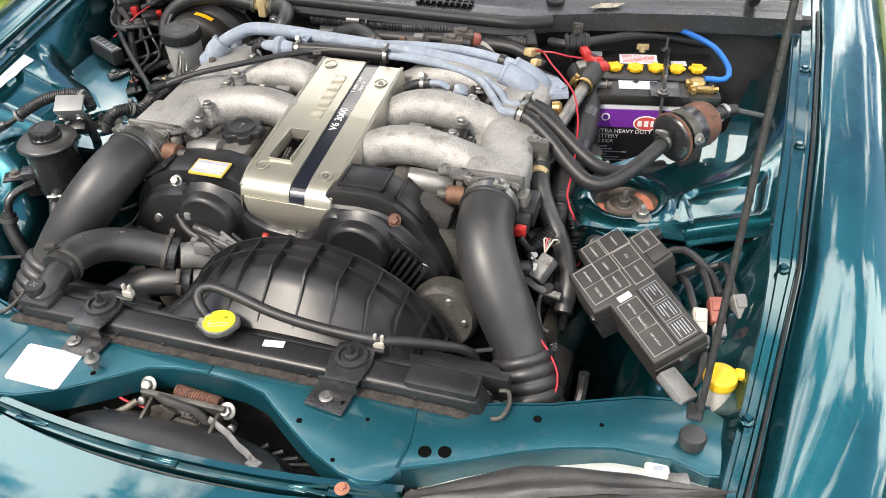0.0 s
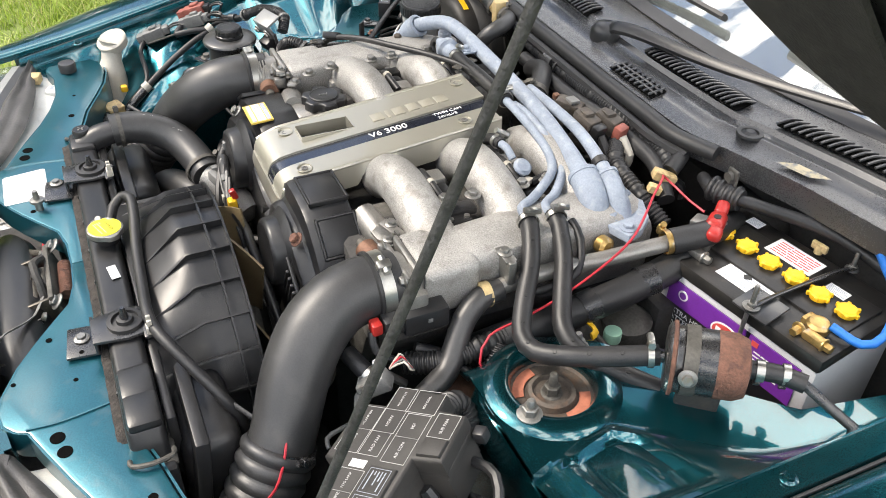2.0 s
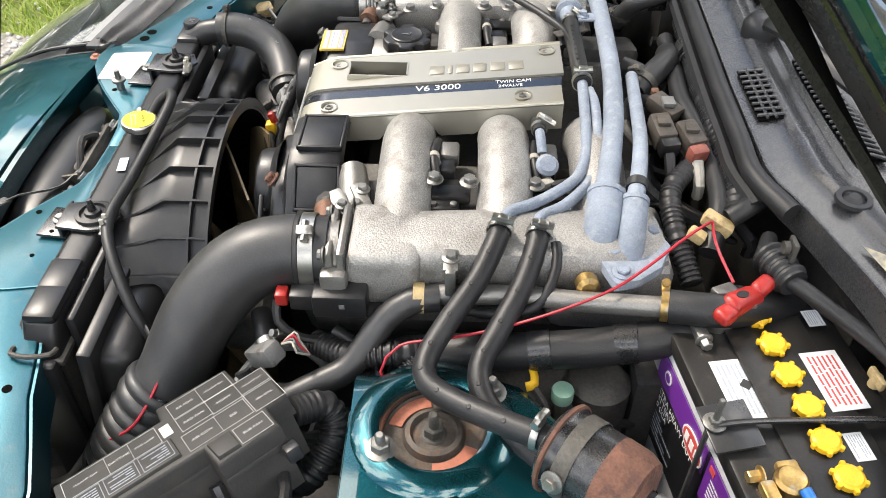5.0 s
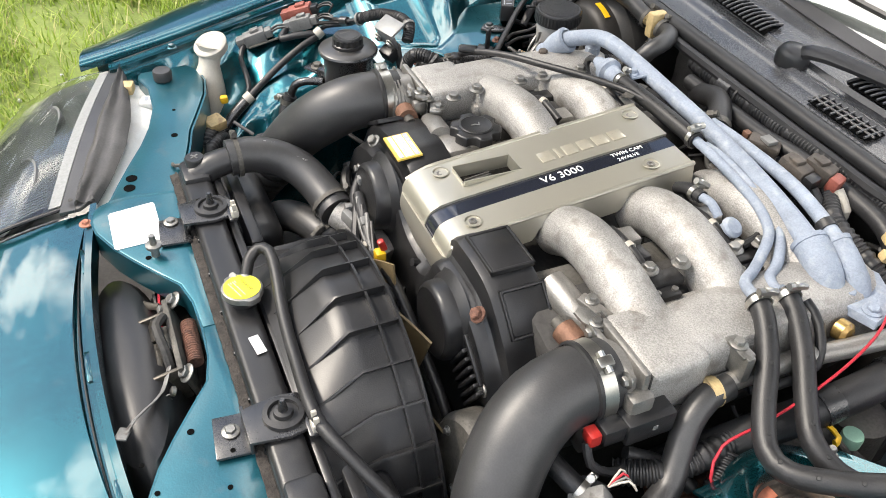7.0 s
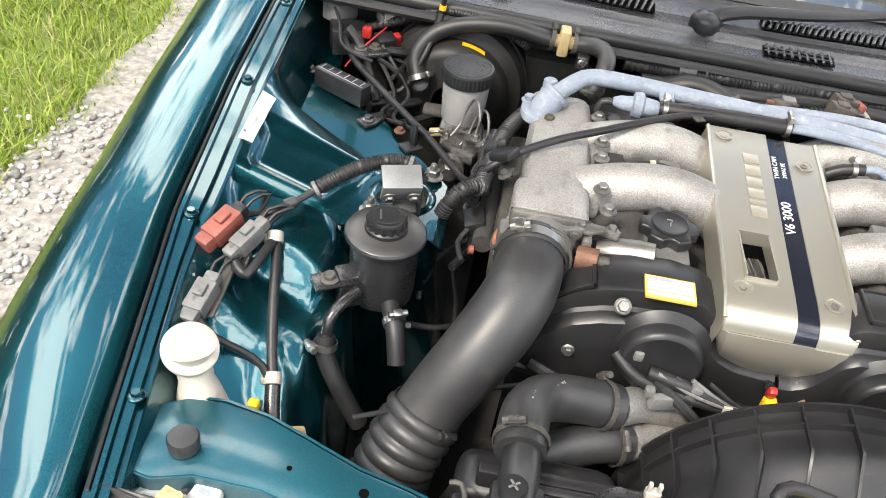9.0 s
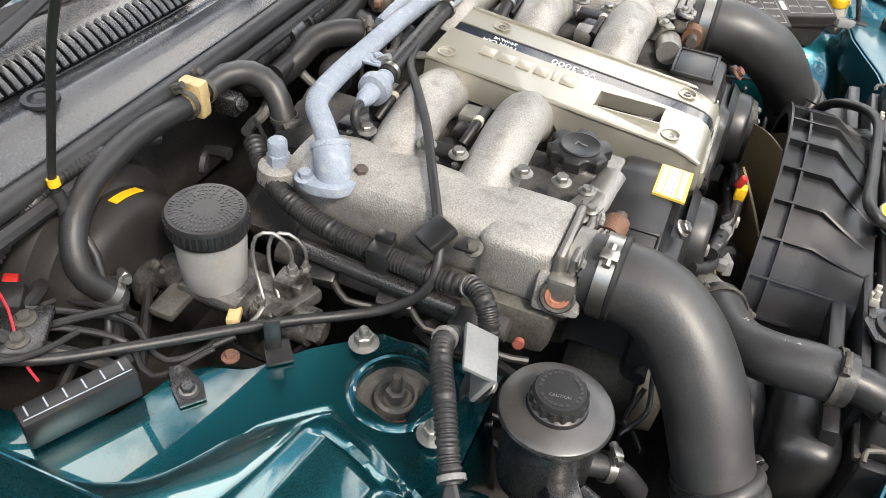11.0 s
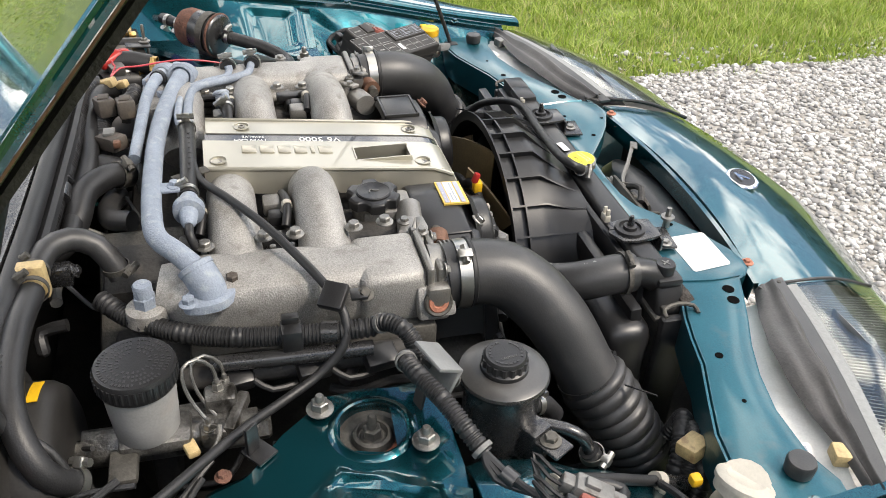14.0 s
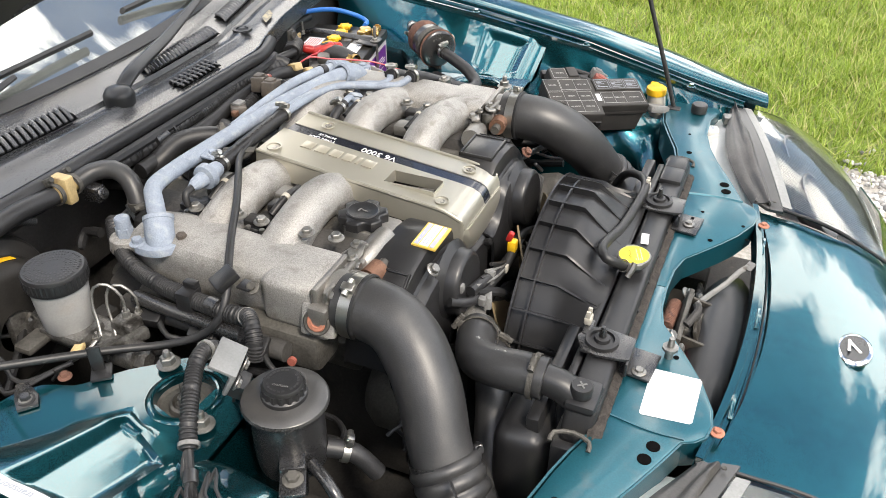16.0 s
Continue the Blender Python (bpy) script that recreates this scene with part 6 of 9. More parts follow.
part("side_plate", rbox(0.006, 0.040, 0.055, Matrix.Translation((0.030, -0.555, 0.712)) @ pose(0, 0, 0, 12), 0.002), GREASE, latch)
part("pawl", prism([(-0.03, 0.0), (-0.012, 0.016), (0.014, 0.014), (0.03, 0.002), (0.018, -0.010), (0.0, -0.004), (-0.016, -0.012)], 0, 0.006, aim((-0.012, -0.562, 0.722), (0, -1, 0.35)), 0.0012), GREASE, latch, "greasy pawl")
part("pawl", prism([(-0.02, -0.008), (-0.016, 0.012), (0.0, 0.018), (0.022, 0.010), (0.012, -0.004)], 0, 0.005, aim((-0.045, -0.560, 0.735), (0, -1, 0.35)), 0.0012), GREASE, latch)
coil = [(0.055 + 0.0007 * k, -0.560 - 0.0005 * k + 0.005 * math.cos(k * 1.25), 0.725 - 0.0006 * k + 0.005 * math.sin(k * 1.25)) for k in range(56)]
part("spring", tube(coil, 0.0011, 6, step=0.002), ZINC, latch, "coil spring")
for at in ((-0.052, -0.566, 0.722), (0.014, -0.568, 0.716), (-0.088, -0.545, 0.735), (0.052, -0.552, 0.728), (-0.02, -0.574, 0.700)):
    part("rivet", lathe([(0.0065, 0), (0.006, 0.004), (0.003, 0.0055)], 14, aim(at, (0, -0.9, 0.45))), ZINC, latch)
part("release_lever", tube([(-0.095, -0.548, 0.735), (-0.118, -0.566, 0.724), (-0.150, -0.572, 0.712), (-0.17, -0.585, 0.70)], 0.005, 8, flat=0.4), GREASE, latch)
for k in range(4):
    single("cable", tube([(0.10 + 0.02 * k, -0.545, 0.70 - 0.008 * k), (0.06 + 0.01 * k, -0.565, 0.680), (0.0, -0.560, 0.672 - 0.006 * k), (-0.08, -0.556, 0.668), (-0.16, -0.548, 0.682 + 0.006 * k)], 0.0045, 8), RUBBER, "black cable in the latch well", "cable", "latch cables")

fb2 = thing("wiring_loom", "taped black loom before the timing cover", "wiring loom")
part("loom", tube([(-0.16, -0.245, 0.795), (-0.12, -0.252, 0.790), (-0.06, -0.258, 0.775), (0.0, -0.256, 0.762), (0.06, -0.252, 0.742), (0.12, -0.25, 0.715), (0.17, -0.25, 0.67)], 0.009, 10), RUBBER, fb2)
for k in range(4):
    part("wire", tube([(-0.15 + 0.02 * k, -0.250, 0.800), (-0.10 + 0.02 * k, -0.262, 0.786 - 0.003 * k), (-0.03 + 0.02 * k, -0.264, 0.772), (0.05, -0.262, 0.752 - 0.004 * k), (0.12, -0.256, 0.70)], 0.003, 8), RUBBER if k % 2 else GREY_PLASTIC, fb2)
for at in ((-0.105, -0.255, 0.787), (0.03, -0.254, 0.752)):
    part("clip", rbox(0.014, 0.014, 0.022, Matrix.Translation(at) @ pose(0, 0, 0, 0, 20, 0), 0.003), GREY_PLASTIC, fb2)
part("tab", rbox(0.010, 0.004, 0.012, Matrix.Translation((-0.065, -0.268, 0.780)), 0.001), WHITE_PLASTIC, fb2, "white tag")

# ---- battery corner ----
BU, BV = V((0.985, 0.170, 0)), V((-0.170, 0.985, 0))
B0 = V((0.385, 0.238, 0.0))
BL, BD = 0.250, 0.172


def bat(u, v, z):
    p = B0 + BU * u + BV * v
    return V((p.x, p.y, z))


BROT = Matrix.Rotation(math.atan2(BU.y, BU.x), 4, "Z")


def bat_m(u, v, z):
    return Matrix.Translation(bat(u, v, z)) @ BROT


battery = thing("car_battery", "grey and black car battery with purple label and yellow vent caps", "battery")
part("case", rbox(BL, BD, 0.185, bat_m(BL / 2, BD / 2, 0.735), 0.006), CASE_GREY, battery, "light grey plastic case")
lid = part("lid", merge(rbox(BL + 0.004, BD + 0.004, 0.022, bat_m(BL / 2, BD / 2, 0.8375), 0.005), rbox(BL * 0.86, 0.085, 0.006, bat_m(BL * 0.52, BD * 0.55, 0.850), 0.003)), BATTERY_LID, battery, "dusty black lid")
FRONT = bat_m(0, 0, 0) @ pose(0, 0, 0, 90)


def front_panel(u0, u1, z0, z1, d, mat, name, parent, label=""):
    m = Matrix.Translation(bat((u0 + u1) / 2, -0.0006 - d, (z0 + z1) / 2)) @ BROT
    return part(name, rbox(u1 - u0, 0.0008, z1 - z0, m, 0), mat, parent, label)


lb = front_panel(0.022, 0.232, 0.690, 0.818, 0.0, LABEL_BLACK, "front_label", battery, "black and purple printed label")
front_panel(0.022, 0.150, 0.780, 0.818, 0.0008, PURPLE, "purple_band", lb)
front_panel(0.156, 0.232, 0.755, 0.818, 0.0008, PURPLE, "purple_band", lb)
text_m = lambda u, z: Matrix.Translation(bat(u, -0.0022, z)) @ BROT @ pose(0, 0, 0, 90)
writing(lb, "EXTRA HEAVY DUTY", text_m(0.028, 0.771), 0.0115, WHITE_PRINT, depth=0.0001, align="LEFT")
writing(lb, "BATTERY", text_m(0.028, 0.760), 0.0115, WHITE_PRINT, depth=0.0001, align="LEFT")
writing(lb, "420 CCA", text_m(0.028, 0.749), 0.0100, WHITE_PRINT, depth=0.0001, align="LEFT")
part("print", bars_bm(text_m(0.062, 0.722), 0.066, 0.036, 6, 0.0001, 0.4, 7), PRINT_GREY, lb)
part("print", bars_bm(text_m(0.194, 0.785), 0.054, 0.030, 5, 0.0001, 0.4, 9), WHITE_PRINT, lb)
part("emblem", lathe([(0.024, 0), (0.024, 0.0008)], 30, text_m(0.124, 0.790) @ Matrix.Diagonal((1, 0.66, 1, 1))), WHITE_PRINT, lb, "white-edged red oval emblem")
part("emblem_field", lathe([(0.0215, 0.0008), (0.0215, 0.0012)], 30, text_m(0.124, 0.790) @ Matrix.Diagonal((1, 0.64, 1, 1))), PRINT_RED, lb)
for k in (-0.012, 0.0, 0.012):
    part("emblem_bar", rbox(0.008, 0.012, 0.0006, text_m(0.124 + k, 0.790) @ Matrix.Translation((0, 0, 0.0014)), 0), WHITE_PRINT, lb)
part("emblem", lathe([(0.008, 0), (0.008, 0.0008)], 20, text_m(0.048, 0.802)), WHITE_PRINT, lb)
part("emblem_field", lathe([(0.0055, 0.0008), (0.0055, 0.0012)], 20, text_m(0.048, 0.802)), PURPLE, lb)
part("red_tick", rbox(0.010, 0.008, 0.0006, text_m(0.166, 0.808), 0), PRINT_RED, lb)
# vent caps
for i in range(6):
    u = 0.024 + i * 0.0386
    cb = lathe([(0.0115, 0), (0.0115, 0.006), (0.0135, 0.007), (0.0135, 0.011), (0.0105, 0.013), (0.004, 0.012)], 20)
    for k in range(6):
        merge(cb, rbox(0.006, 0.005, 0.006, Matrix.Rotation(k * math.pi / 3 + 0.2 * i, 4, "Z") @ Matrix.Translation((0.0135, 0, 0.009)), 0.0015))
    cb.transform(bat_m(u, 0.088 + 0.002 * (i % 2), 0.850))
    part("vent_cap", cb, YELLOW, battery, "yellow vent cap")
for u, v, w, h, tone in ((0.105, 0.040, 0.072, 0.036, PRINT_GREY), (0.110, 0.132, 0.072, 0.038, PRINT_RED), (0.185, 0.118, 0.030, 0.018, PRINT_GREY), (0.030, 0.150, 0.022, 0.018, PRINT_GREY)):
    lbl = part("label", rbox(w, h, 0.0006, bat_m(u, v, 0.8535 if v > 0.05 else 0.8490), 0), PAPER, battery, "white printed label")
    part("print", bars_bm(bat_m(u, v, 0.8539 if v > 0.05 else 0.8494), w * 0.86, h * 0.8, 6, 0.0001, 0.4, int(u * 1000)), tone, lbl)
    if u == 0.105:
        part("hazard_mark", rbox(0.010, 0.010, 0.0003, bat_m(u - 0.004, v + 0.008, 0.8496) @ pose(0, 0, 0, 0, 0, 45), 0), PRINT_BLACK, lbl)
# terminals
for u, v, red in ((0.020, 0.048, True), (0.212, 0.040, False)):
    tm = part("terminal_clamp", bmn(), BRASS, battery, "brass terminal clamp")
    tb = lathe([(0.014, 0), (0.015, 0.010), (0.012, 0.014), (0.008, 0.015)], 20, bat_m(u, v, 0.848))
    merge(tb, rbox(0.030, 0.014, 0.011, bat_m(u + 0.012, v - 0.022, 0.854), 0.003))
    merge(tb, rbox(0.034, 0.020, 0.010, bat_m(u - 0.004, v + 0.004, 0.853), 0.003))
    merge(tb, bolt_bm(bat_m(u + 0.024, v - 0.022, 0.854) @ pose(0, 0, 0, 0, 90), 0.006, 0.010))
    part("clamp_body", tb, BRASS if not red else ZINC, tm)
    part("clamp_bolt", bolt_bm(bat_m(u - 0.010, v - 0.022, 0.854) @ pose(0, 0, 0, 90), 0.006, 0.012), BRASS, tm)
    if red:
        part("fuse_block", rbox(0.045, 0.026, 0.020, bat_m(u - 0.008, v + 0.018, 0.869) @ pose(0, 0, 0, 0, -8, 15), 0.003), ZINC, tm, "bright metal fuse block")
BOOT = bat_m(0.020, 0.070, 0.880) @ pose(0, 0, 0, -14, 0, 28)
part("terminal_boot", merge(merge(rbox(0.027, 0.056, 0.020, BOOT, 0.008, 3, 0.86), rbox(0.018, 0.026, 0.016, BOOT @ Matrix.Translation((0, 0.030, 0.010)) @ pose(0, 0, 0, 30), 0.006, 3)), rbox(0.020, 0.022, 0.016, BOOT @ Matrix.Translation((0.004, -0.030, -0.006)) @ pose(0, 0, 0, 20), 0.006, 3)), RED_PLASTIC, battery, "red rubber terminal boot")
# black disc paints the shade in the boot's hole; none is cut
part("boot_hole_shade", lathe([(0.006, 0), (0.006, 0.001)], 14, BOOT @ Matrix.Translation((0, -0.006, 0.0098)) @ Matrix.Diagonal((0.8, 1.5, 1, 1))), PRINT_BLACK, battery)
# hold-down
hd = part("hold_down", merge(tube([bat(0.148, -0.008, 0.858), bat(0.150, 0.03, 0.860), bat(0.158, 0.09, 0.862), bat(0.166, 0.15, 0.862), bat(0.168, 0.178, 0.85)], 0.007, 8, flat=0.4), rbox(0.052, 0.046, 0.003, bat_m(0.150, 0.010, 0.856) @ pose(0, 0, 0, 6), 0.001)), BLACK_GLOSS, battery, "black hold-down bracket")
part("stud", merge(bolt_bm(bat_m(0.146, -0.004, 0.858), 0.0065, 0.006, 1.7, 0.026), tube([bat(0.146, -0.008, 0.86), bat(0.145, -0.010, 0.65)], 0.003, 8)), ZINC, hd)
part("stud", bolt_bm(bat_m(0.167, 0.176, 0.852), 0.006, 0.006, 1.6, 0.02), ZINC, hd)
part("wing_nut", merge(rbox(0.024, 0.006, 0.012, bat_m(0.12, 0.168, 0.862), 0.002), lathe([(0.006, 0), (0.005, 0.014)], 10, bat_m(0.12, 0.168, 0.852))), TAN_PLASTIC, hd)
single("battery_tray", rbox(0.29, 0.21, 0.02, bat_m(BL / 2, BD / 2, 0.632), 0.006), DARK, "dark steel battery tray under the battery", "tray")
single("earth_cable", tube([bat(0.225, 0.045, 0.862), bat(0.262, 0.052, 0.858), bat(0.272, 0.078, 0.866), bat(0.250, 0.125, 0.884), bat(0.205, 0.165, 0.893), bat(0.17, 0.20, 0.890)], 0.0055, 12), BLUE_WIRE, "bright blue earth cable on the battery", "cable")

# ---- fuse box ----
fuse = thing("fuse_box", "black plastic fuse and relay box with white printed lid", "fuse box")
FA, FB = V((0.64, -0.768, 0)), V((0.768, 0.64, 0))
SLOPE = Matrix.Translation((0.449, -0.178, 0.824)) @ Matrix(((FA.x, FB.x, 0, 0), (FA.y, FB.y, 0, 0), (0, 0, 1, 0), (0, 0, 0, 1))) @ pose(0, 0, 0, 0, math.degrees(math.atan(0.10)), 0) @ pose(0, 0, 0, 20)
# stepped outline: a block of nine cells, one arm, and a long tail
cross = [(0.0, 0.0), (0.004, 0.068), (0.026, 0.070), (0.028, 0.104), (0.092, 0.106), (0.094, 0.071), (0.224, 0.068), (0.222, -0.012), (0.112, -0.012), (0.110, -0.037), (0.031, -0.034), (0.030, -0.001)]
part("base", prism([(x * 0.97 + 0.003, y * 0.97 + 0.001) for x, y in cross], -0.075, -0.020, SLOPE, 0.002), LID_BLACK, fuse)
flid = part("lid", prism(cross, -0.022, 0.0, SLOPE, 0.005, 3), LID_BLACK, fuse, "black stepped lid")
part("lid_rim", prism([(x * 1.012 - 0.001, y * 1.012 - 0.0005) for x, y in cross], -0.026, -0.019, SLOPE, 0.002), LID_BLACK, flid)
part("lid_step", prism([(0.112, 0.030), (0.112, 0.064), (0.218, 0.064), (0.218, 0.030)], -0.002, 0.004, SLOPE, 0.003), LID_BLACK, flid)
part("lid_step", prism([(0.066, 0.074), (0.066, 0.102), (0.088, 0.102), (0.090, 0.074)], -0.002, 0.004, SLOPE, 0.003), LID_BLACK, flid)
for x, y in ((0.221, 0.03), (0.10, -0.034), (0.03, 0.114)):
    part("catch", rbox(0.014, 0.014, 0.016, SLOPE @ Matrix.Translation((x, y, -0.028)), 0.002), BLACK_PLASTIC, fuse, "moulded catch")
LID_PRINT = material("greyed_white_print", (0.46, 0.46, 0.45), rough=0.5, var=0.15, bump=0.0)


def outline_bm(p0, q0, p1, q1, z=0.0004, w=0.0005):
    bm = bmn()
    for (a, b, c, d) in ((p0, q0, p1, q0), (p0, q1, p1, q1), (p0, q0, p0, q1), (p1, q0, p1, q1)):
        merge(bm, rbox(abs(c - a) + w, abs(d - b) + w, 0.0003, SLOPE @ Matrix.Translation(((a + c) / 2, (b + d) / 2, z)), 0))
    return bm


words = [("H/LAMP LH", 0.004, 0.004, 0.036, 0.030), ("IGN COIL", 0.004, 0.033, 0.036, 0.068), ("SUB FAN", 0.032, 0.073, 0.064, 0.101), ("H/LAMP RH", 0.036, -0.028, 0.068, 0.003), ("HORN", 0.036, 0.004, 0.068, 0.032), ("EGI", 0.038, 0.036, 0.070, 0.066),
         ("RR FOG", 0.068, -0.028, 0.100, 0.002), ("RAD FAN", 0.068, 0.004, 0.100, 0.030), ("AIR CON", 0.070, 0.036, 0.104, 0.066), ("FOG LAMP", 0.120, -0.005, 0.148, 0.026), ("DAYTIME", 0.148, -0.005, 0.172, 0.026), ("H/LAMP DIM", 0.172, -0.005, 0.214, 0.026)]
for txt, p0, q0, p1, q1 in words:
    zz = 0.0004
    part("panel_line", outline_bm(p0, q0, p1, q1, zz), LID_PRINT, flid)
    writing(flid, txt, SLOPE @ Matrix.Translation(((p0 + p1) / 2, (q0 + q1) / 2, zz)) @ pose(0, 0, 0, 0, 0, 180), 0.0042 if len(txt) > 7 else 0.0052, LID_PRINT, depth=0.0001)
for p0, p1, seed in ((0.116, 0.146, 11), (0.150, 0.180, 12), (0.184, 0.214, 13)):
    part("panel_line", outline_bm(p0, 0.034, p1, 0.060, 0.0042), PRINT_GREY, flid)
    part("print", bars_bm(SLOPE @ Matrix.Translation(((p0 + p1) / 2, 0.047, 0.0042)), 0.024, 0.020, 5, 0.0002, 0.35, seed), PRINT_GREY, flid)
part("label", rbox(0.010, 0.020, 0.0003, SLOPE @ Matrix.Translation((0.112, 0.012, 0.0003)), 0), PAPER, flid, "small white label")
part("bracket", tube([(0.575, -0.20, 0.80), (0.60, -0.18, 0.76), (0.62, -0.17, 0.70)], 0.008, 8), BLACK_GLOSS, fuse)

# plugs and leads beside the fuse box
for at, mt, lab_, rot in (((0.655, -0.232, 0.797), BROWN_RED, "faded red wiring plug", 14), ((0.634, -0.258, 0.795), WHITE_PLASTIC, "grey-white wiring plug", 6), ((0.687, -0.218, 0.797), GREY_PLASTIC, "grey wiring plug", 22)):
    pl = thing("wiring_plug", lab_ + " beside the fuse box", "plug", "plugs by the fuse box")
    part("shell", merge(rbox(0.020, 0.038, 0.022, Matrix.Translation(at) @ pose(0, 0, 0, 25, 0, rot), 0.003), rbox(0.014, 0.016, 0.005, Matrix.Translation((at[0], at[1], at[2] + 0.012)) @ pose(0, 0, 0, 25, 0, rot), 0.001)), mt, pl)
    part("cover", rbox(0.017, 0.020, 0.018, Matrix.Translation((at[0] + 0.008, at[1] - 0.026, at[2] - 0.012)) @ pose(0, 0, 0, 25, 0, rot), 0.003), GREY_PLASTIC, pl)
    part("lead", tube([(at[0] - 0.006, at[1] + 0.018, at[2]), (at[0] - 0.02, at[1] + 0.06, at[2] + 0.010), (at[0] - 0.03, at[1] + 0.10, at[2] - 0.01), (0.585, -0.15, 0.77)], 0.0055, 8), RUBBER, pl)
    part("lead", tube([(at[0] + 0.012, at[1] - 0.036, at[2] - 0.018), (at[0] + 0.01, at[1] - 0.07, at[2] - 0.05), (at[0] - 0.03, at[1] - 0.09, at[2] - 0.08)], 0.006, 8), RUBBER, pl)
single("wiring_loom", tube([(0.49, -0.145, 0.80), (0.47, -0.115, 0.785), (0.485, -0.105, 0.76), (0.52, -0.13, 0.73), (0.50, -0.17, 0.69)], 0.015, 12, rib=0.002, pitch=0.006), RUBBER, "corrugated black loom behind the fuse box", "wiring loom")
single("wiring_loom", tube([(0.56, -0.14, 0.80), (0.60, -0.13, 0.815), (0.64, -0.15, 0.80), (0.66, -0.20, 0.80)], 0.006, 8), RUBBER, "taped black wires behind the fuse box", "wiring loom")
wb = thing("coolant_bottle", "translucent white filler bottle with a yellow snap cap", "bottle")
part("neck", tube([(0.667, -0.353, 0.788, 0.0185), (0.664, -0.36, 0.72, 0.022), (0.655, -0.36, 0.62, 0.03)], n=18), WHITE_PLASTIC, wb)
part("cap", merge(lathe([(0.021, 0), (0.022, 0.006), (0.021, 0.014), (0.017, 0.017)], 24, Matrix.Translation((0.667, -0.352, 0.786))), rbox(0.012, 0.016, 0.008, Matrix.Translation((0.690, -0.343, 0.797)), 0.002)), YELLOW, wb, "yellow snap cap")
part("tether", tube([(0.69, -0.35, 0.785), (0.70, -0.335, 0.79), (0.70, -0.32, 0.78)], 0.0025, 6), RUBBER, wb)
single("black_bracket", rbox(0.03, 0.05, 0.016, Matrix.Translation((0.615, -0.365, 0.775)) @ pose(0, 0, 0, 15, 10, 50), 0.004), GREY_PLASTIC, "grey plastic lamp plug beside the filler bottle", "plug")

# ---- canister filter and hoses ----
cf = thing("charcoal_filter", "black and rusty round canister beside the battery", "canister")
fa, fb = V((0.553, 0.112, 0.852)), V((0.612, 0.184, 0.857))
fd = (fb - fa).normalized()
FM = aim(fa, fd)
part("body", lathe([(0.0, 0.001), (0.036, 0.001), (0.0405, 0.004), (0.0425, 0.008), (0.0405, 0.012), (0.039, 0.014), (0.039, 0.056)], 36, FM, cap=False), BLACK_GLOSS, cf, "black canister end")
part("rim", lathe([(0.0415, 0.006), (0.044, 0.007), (0.044, 0.0105), (0.0415, 0.0115)], 36, FM, cap=False), RUST, cf, "rusty rolled rim")
part("rust_band", lathe([(0.0392, 0.056), (0.0395, 0.058), (0.039, 0.078), (0.034, 0.090), (0.012, 0.095)], 36, FM, cap=False), RUST, cf, "flaking rust band")
part("nipple", tube([fa - fd * 0.0, fa - fd * 0.03], 0.008, 12), BLACK_GLOSS, cf)
part("hose", tube([fb + fd * 0.0, fb + fd * 0.03, fb + fd * 0.055 + V((0.01, 0, -0.002))], 0.011, 12), RUBBER, cf, "short rubber hose")
part("clamp", band_bm(fb + fd * 0.012, fd, 0.0115, 0.009, turn=-1.0), STEEL, cf)
part("clamp", band_bm(fb + fd * 0.040, fd, 0.0115, 0.008, turn=-1.0), STEEL, cf)
part("stub", tube([fb + fd * 0.05, fb + V((0.085, 0.055, -0.012)), fb + V((0.105, 0.062, -0.018))], 0.006, 10), BLACK_GLOSS, cf)
part("strap", lathe([(0.040, 0.020), (0.0412, 0.020), (0.0412, 0.036), (0.040, 0.036)], 36, FM, cap=False), GRIME, cf, "metal strap")
part("strap_bolt", bolt_bm(aim(fa + fd * 0.028 + V((0.030, -0.028, 0.010)), (0.7, -0.6, 0.3)), 0.007, 0.007), ZINC, cf)
part("bracket", rbox(0.05, 0.012, 0.06, Matrix.Translation((0.592, 0.14, 0.81)) @ pose(0, 0, 0, 0, 0, 50), 0.003), DARK, cf)


def dotted_hose(points, r, name_label):
    h = thing("heater_hose", name_label, "hose", "hoses to the canister")
    part("hose", tube(points, r, 14), RUBBER, h)
    line = spline(points, 0.004)
    for i in range(10, len(line) - 3, 9):
        t = (line[i + 1] - line[i - 1]).normalized()
        up = (V((0.5, -0.2, 1)) - t * t.dot(V((0.5, -0.2, 1)))).normalized()
        part("dimple", lathe([(0.0026, 0), (0.002, 0.0007)], 8, aim(line[i] + up * (r - 0.0002), up)), PRINT_BLACK, h)
    return h


h1 = dotted_hose([(0.300, 0.066, 0.893), (0.322, 0.060, 0.889), (0.362, 0.040, 0.868), (0.405, 0.008, 0.842), (0.438, -0.010, 0.828), (0.468, -0.008, 0.828), (0.500, 0.022, 0.838), (0.530, 0.070, 0.847), (0.549, 0.107, 0.852)], 0.0125, "black braided-rubber hose from plenum to canister")
h2 = dotted_hose([(0.300, 0.108, 0.890), (0.325, 0.103, 0.883), (0.365, 0.088, 0.862), (0.410, 0.062, 0.838), (0.445, 0.045, 0.824), (0.480, 0.052, 0.812), (0.515, 0.085, 0.800), (0.55, 0.12, 0.79)], 0.0125, "black braided-rubber hose dipping under the canister")
for h, at, d in ((h1, (0.308, 0.064, 0.893), (1, -0.2, -0.15)), (h2, (0.308, 0.107, 0.888), (1, -0.15, -0.2)), (h1, (0.545, 0.098, 0.852), (0.5, 0.85, 0.1))):
    part("clamp", band_bm(at, d, 0.0135, 0.007, turn=1.4), STEEL, h, "steel spring clamp")
